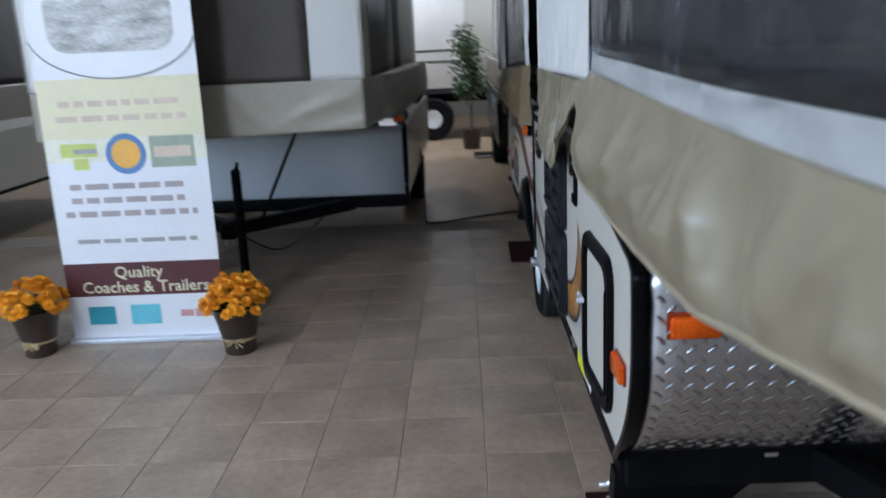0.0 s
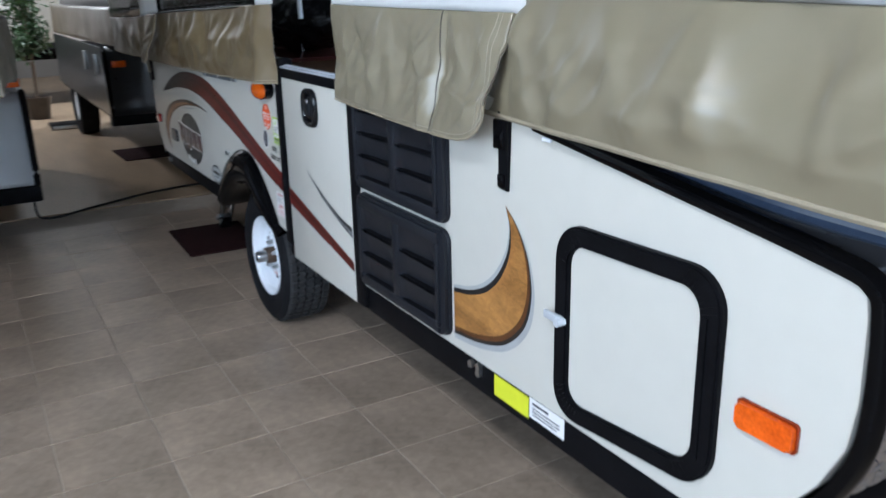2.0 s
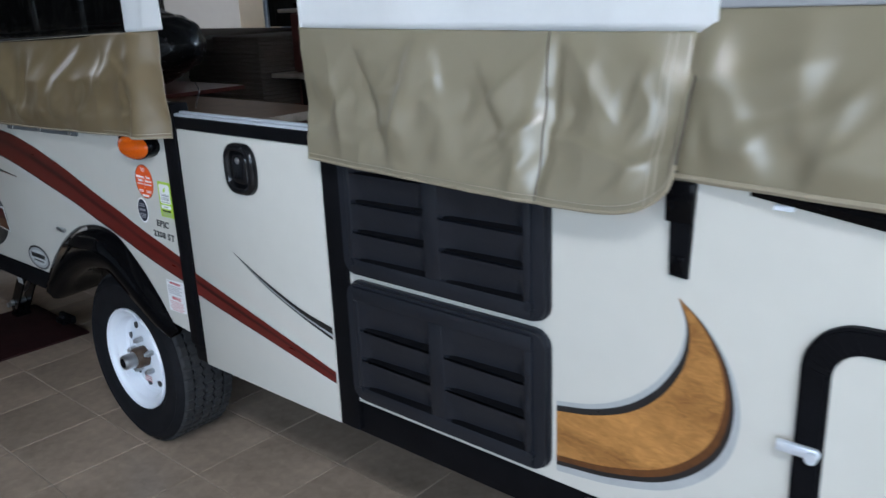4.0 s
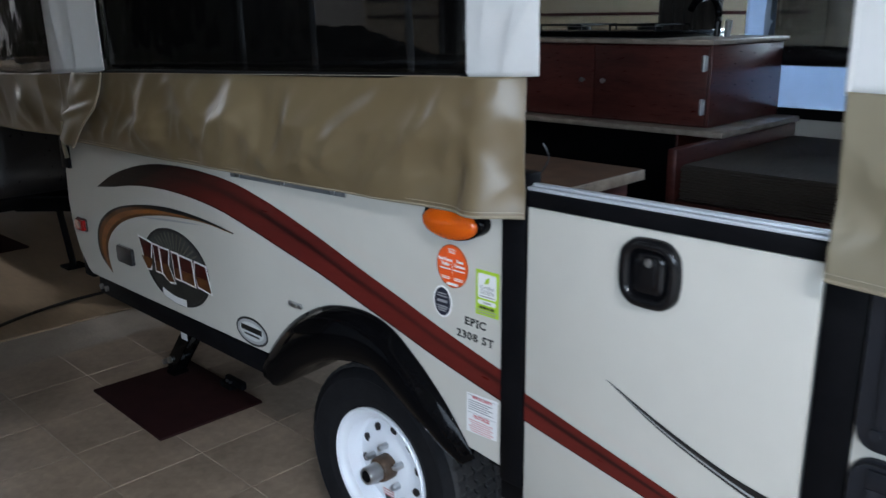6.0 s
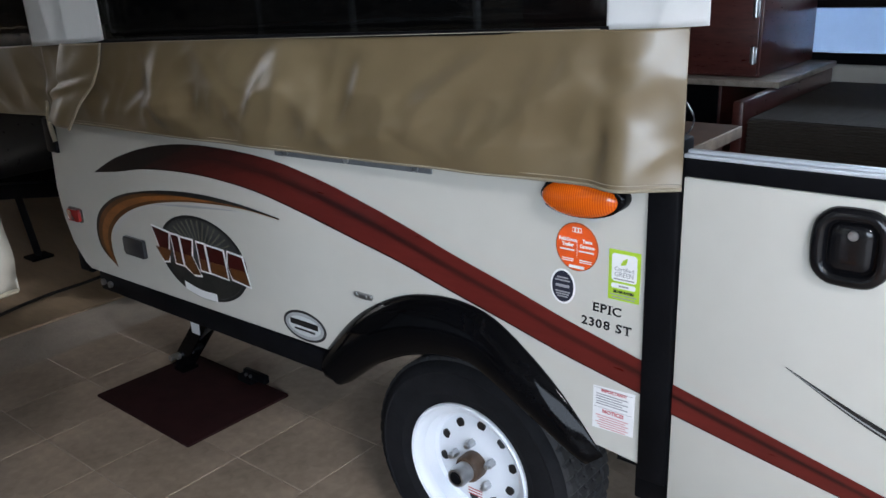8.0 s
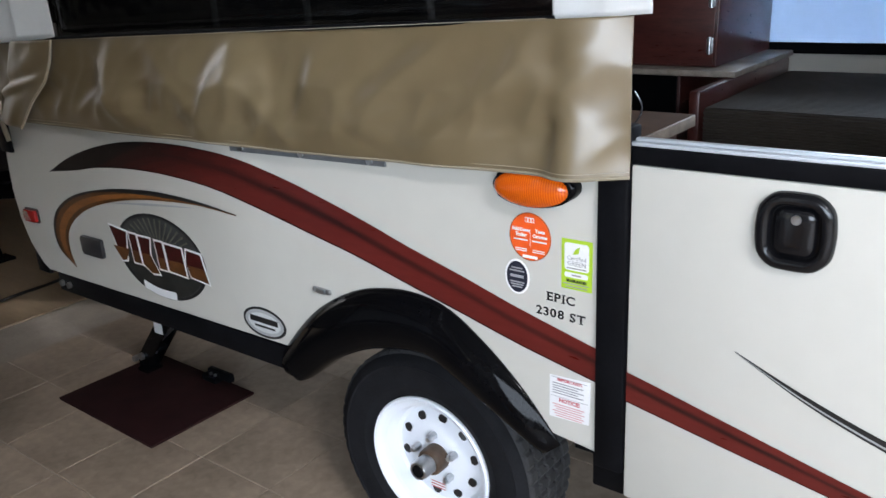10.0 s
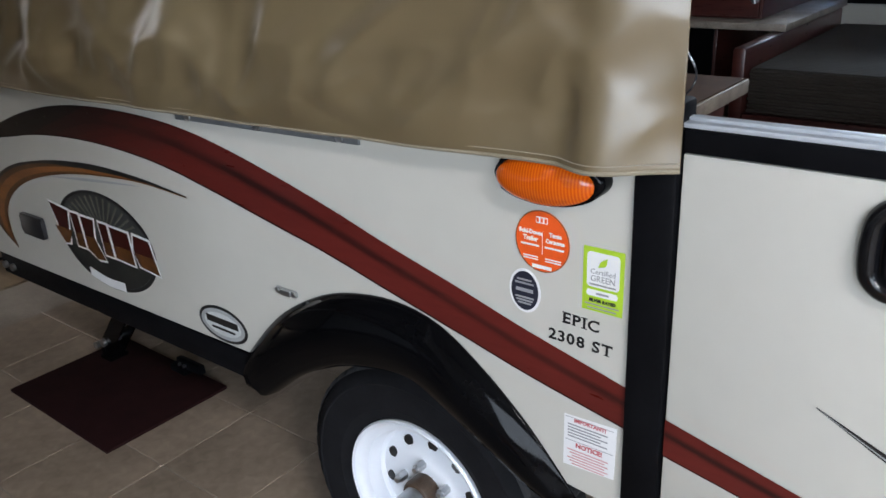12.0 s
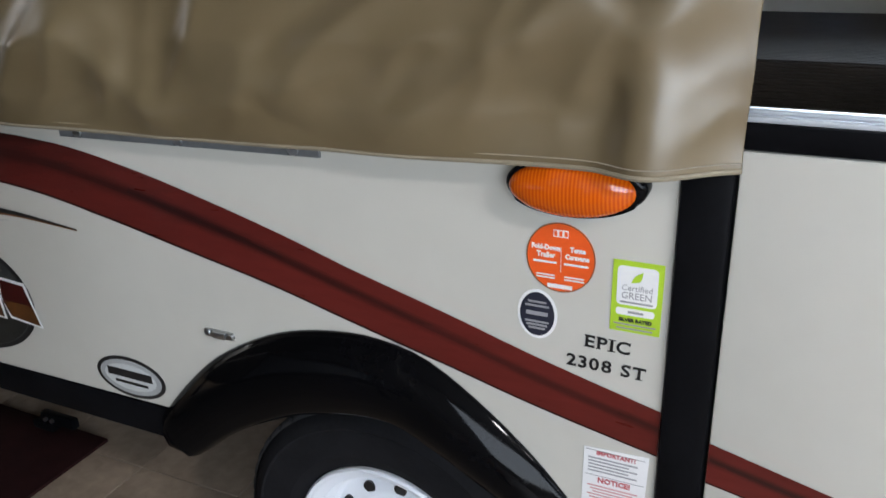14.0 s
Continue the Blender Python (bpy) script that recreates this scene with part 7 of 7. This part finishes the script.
# ---- flower pots ----
def flower_pot(x, y, seed):
    r = random.Random(seed)
    root = thing("flower_pot", (x, y, 0.0), "orange marigolds in a dark pot tied with raffia", "potted plant", "pots by the banner")
    part("pot", lathe([(0.0, 0.0), (0.080, 0.0), (0.087, 0.008), (0.094, 0.08), (0.116, 0.18), (0.142, 0.275), (0.135, 0.275), (0.108, 0.18), (0.0, 0.175)], (x, y, 0), 28, axis="z"), M_POT, root, "dark brown wrapped pot")
    part("soil", lathe([(0.0, 0.235), (0.118, 0.232), (0.0, 0.230)], (x, y, 0), 20, axis="z"), M_SOIL, root)
    bow = part("raffia_tie", lathe([(0.0930, 0.082), (0.0975, 0.084), (0.0985, 0.098), (0.0965, 0.102)], (x, y, 0), 24, axis="z"), M_STRAW, root, "straw-coloured raffia tie")
    bm = bmesh.new()
    for k in range(26):
        a = r.uniform(-1.2, 1.2)
        d = Vector((math.cos(r.uniform(-0.6, 0.6)), a, r.uniform(-0.9, 0.5))).normalized()
        p = Vector((x + 0.097, y, 0.092))
        rod(p, p + Vector((0.02 * d.x, 0.07 * d.y, 0.06 * d.z)), 0.003, 5, bm=bm)
    part("raffia_bow", bm, M_STRAW, bow)
    bm = bmesh.new()
    for k in range(90):
        a, q = r.uniform(0, 6.28), r.uniform(0.02, 0.14)
        c = Vector((x + q * math.cos(a), y + q * math.sin(a), 0.25 + r.uniform(0, 0.10)))
        d = Vector((r.uniform(-1, 1), r.uniform(-1, 1), r.uniform(0.0, 1))).normalized() * 0.05
        s = d.cross(Vector((0, 0, 1))).normalized() * 0.012
        v = [bm.verts.new(c), bm.verts.new(c + d * 0.5 + s), bm.verts.new(c + d), bm.verts.new(c + d * 0.5 - s)]
        bm.faces.new(v)
    part("foliage", bm, M_STEMGREEN, root)
    for k in range(96):
        a, q = r.uniform(0, 6.28), 0.178 * math.sqrt(r.uniform(0, 1))
        c = Vector((x + q * math.cos(a), y + q * math.sin(a), 0.300 + 0.135 * (1 - (q / 0.178) ** 2) + r.uniform(-0.045, 0.02)))
        up = Vector((math.cos(a) * q * 4, math.sin(a) * q * 4, 0.9)).normalized()
        qm = up.to_track_quat("Z", "Y").to_matrix()
        bm = bmesh.new()
        for lay in range(4):
            m = 10 - lay
            for i in range(m):
                b = 2 * math.pi * i / m + lay * 0.4 + r.uniform(-0.1, 0.1)
                L, lift = 0.040 - 0.007 * lay, 0.004 + 0.010 * lay
                p0, p1 = Vector((0.004 * math.cos(b), 0.004 * math.sin(b), lift * 0.4)), Vector((L * math.cos(b), L * math.sin(b), lift + r.uniform(-0.004, 0.004)))
                w = Vector((-math.sin(b), math.cos(b), 0)) * 0.008
                pm = p0.lerp(p1, 0.65)
                v = [bm.verts.new(c + qm @ t) for t in (p0, pm + w, p1, pm - w)]
                bm.faces.new(v)
        part("flower", bm, M_PETAL, root, shade=0, fix=False)
    bm = bmesh.new()
    for k in range(14):
        a, q = r.uniform(0, 6.28), r.uniform(0.0, 0.12)
        rod((x + 0.3 * q * math.cos(a), y + 0.3 * q * math.sin(a), 0.232), (x + q * math.cos(a), y + q * math.sin(a), 0.36), 0.0025, 5, bm=bm)
    part("stems", bm, M_STEMGREEN, root)
    small = Matrix.Translation((x, y, 0)) @ Matrix.Scale(0.9, 4) @ Matrix.Translation((-x, -y, 0))
    for ob in root.children_recursive:
        ob.data.transform(small)


flower_pot(-0.02, -1.525, 3)
flower_pot(-0.08, -2.600, 8)

# ---- potted fig tree ----
def fig_tree(x, y, seed):
    r = random.Random(seed)
    root = thing("fig_tree", (x, y, 0.0), "leafy potted fig tree standing in a dark pot", "tree")
    part("pot", lathe([(0.0, 0.0072), (0.12, 0.0072), (0.15, 0.25), (0.16, 0.27), (0.145, 0.27), (0.135, 0.24), (0.0, 0.235)], (x, y, 0), 24, axis="z"), M_POT, root)
    bm = tube([(x, y, 0.22), (x + 0.02, y + 0.01, 0.7), (x - 0.01, y, 1.1), (x + 0.01, y, 1.65)], 0.020, 8, 24)
    tips = []
    for k in range(26):
        z = r.uniform(0.74, 1.58)
        a = r.uniform(0, 6.28)
        L = r.uniform(0.14, 0.28) * (1.15 - abs(z - 1.2) * 0.5)
        e = Vector((x + L * math.cos(a), y + L * math.sin(a), z + r.uniform(0.05, 0.3)))
        rod((x, y, z), e, 0.008, 5, bm=bm, r2=0.003)
        tips.append((Vector((x, y, z)), e))
    part("trunk", bm, M_BARK, root)
    bm = bmesh.new()
    for a, b in tips:
        for k in range(70):
            c = a.lerp(b, r.uniform(0.25, 1.1)) + Vector((r.gauss(0, 0.06), r.gauss(0, 0.06), r.gauss(0, 0.06)))
            d = Vector((r.uniform(-1, 1), r.uniform(-1, 1), r.uniform(-1, 0.4))).normalized() * r.uniform(0.06, 0.10)
            s = d.cross(Vector((r.uniform(-1, 1), r.uniform(-1, 1), 1))).normalized() * 0.017
            v = [bm.verts.new(c), bm.verts.new(c + d * 0.45 + s), bm.verts.new(c + d), bm.verts.new(c + d * 0.45 - s)]
            bm.faces.new(v)
    cr = part("crown", bm, M_LEAF, root, shade=0, fix=False)
    tagged(cr, kind="stuff")


fig_tree(-8.15, -0.22, 12)
tr = thing("floor_tray", (-7.2, 0.0, 0.007), "low dark tray with a bright metal rim on the tan floor", "tray")
part("tray_base", box(-7.45, -7.03, -0.20, 0.20, 0.0072, 0.045, 0.006), M_BLACK, tr)
part("tray_rim", box(-7.028, -7.018, -0.20, 0.20, 0.012, 0.05, 0.003), M_STEEL, tr)

# ---- floor tiles ----
def tile_mesh():
    h, c = TILE / 2 - 0.0018, 0.0015
    bm = bmesh.new()
    lo = [bm.verts.new((a * h, b * h, -0.006)) for a, b in ((-1, -1), (1, -1), (1, 1), (-1, 1))]
    mi = [bm.verts.new((a * h, b * h, -0.0012)) for a, b in ((-1, -1), (1, -1), (1, 1), (-1, 1))]
    hi = [bm.verts.new((a * (h - c), b * (h - c), 0.0)) for a, b in ((-1, -1), (1, -1), (1, 1), (-1, 1))]
    for p, q in ((lo, mi), (mi, hi)):
        for i in range(4):
            j = (i + 1) % 4
            bm.faces.new((p[i], p[j], q[j], q[i]))
    bm.faces.new(hi)
    me = bpy.data.meshes.new("tile")
    bm.to_mesh(me)
    bm.free()
    me.materials.append(M_TILE)
    return me


near_mesh = tile_mesh()
vs, fs = [], []
rng = random.Random(7)
i0, i1 = int((EDGE - TX) / TILE) + 1, int((X1 - TX) / TILE) - 1
j0, j1 = int((Y0 - TY) / TILE) + 1, int((Y1 - TY) / TILE) - 1
for i in range(i0, i1):
    for j in range(j0, j1):
        x, y = TX + (i + 0.5) * TILE, TY + (j + 0.5) * TILE
        if -2.75 < x < 2.75 and -3.1 < y < 1.5:
            ob = new("tile", near_mesh)
            ob.parent = floor
            ob.location = (x, y, rng.uniform(-0.0004, 0.0004))
            ob.rotation_euler = (0, 0, radians(90 * rng.randrange(4)))
        else:
            h = TILE / 2 - 0.0018
            b = len(vs)
            vs += [(x + a * h, y + c * h, z) for z in (-0.006, 0.0) for a, c in ((-1, -1), (1, -1), (1, 1), (-1, 1))]
            fs += [(b + 4, b + 5, b + 6, b + 7)] + [(b + k, b + (k + 1) % 4, b + 4 + (k + 1) % 4, b + 4 + k) for k in range(4)]
me = bpy.data.meshes.new("far_tiles")
me.from_pydata(vs, [], fs)
me.materials.append(M_TILE_FAR)
ob = new("far_tiles", me)
ob.parent = floor
tagged(ob, "grey-brown ceramic floor tiles farther off", kind="stuff")
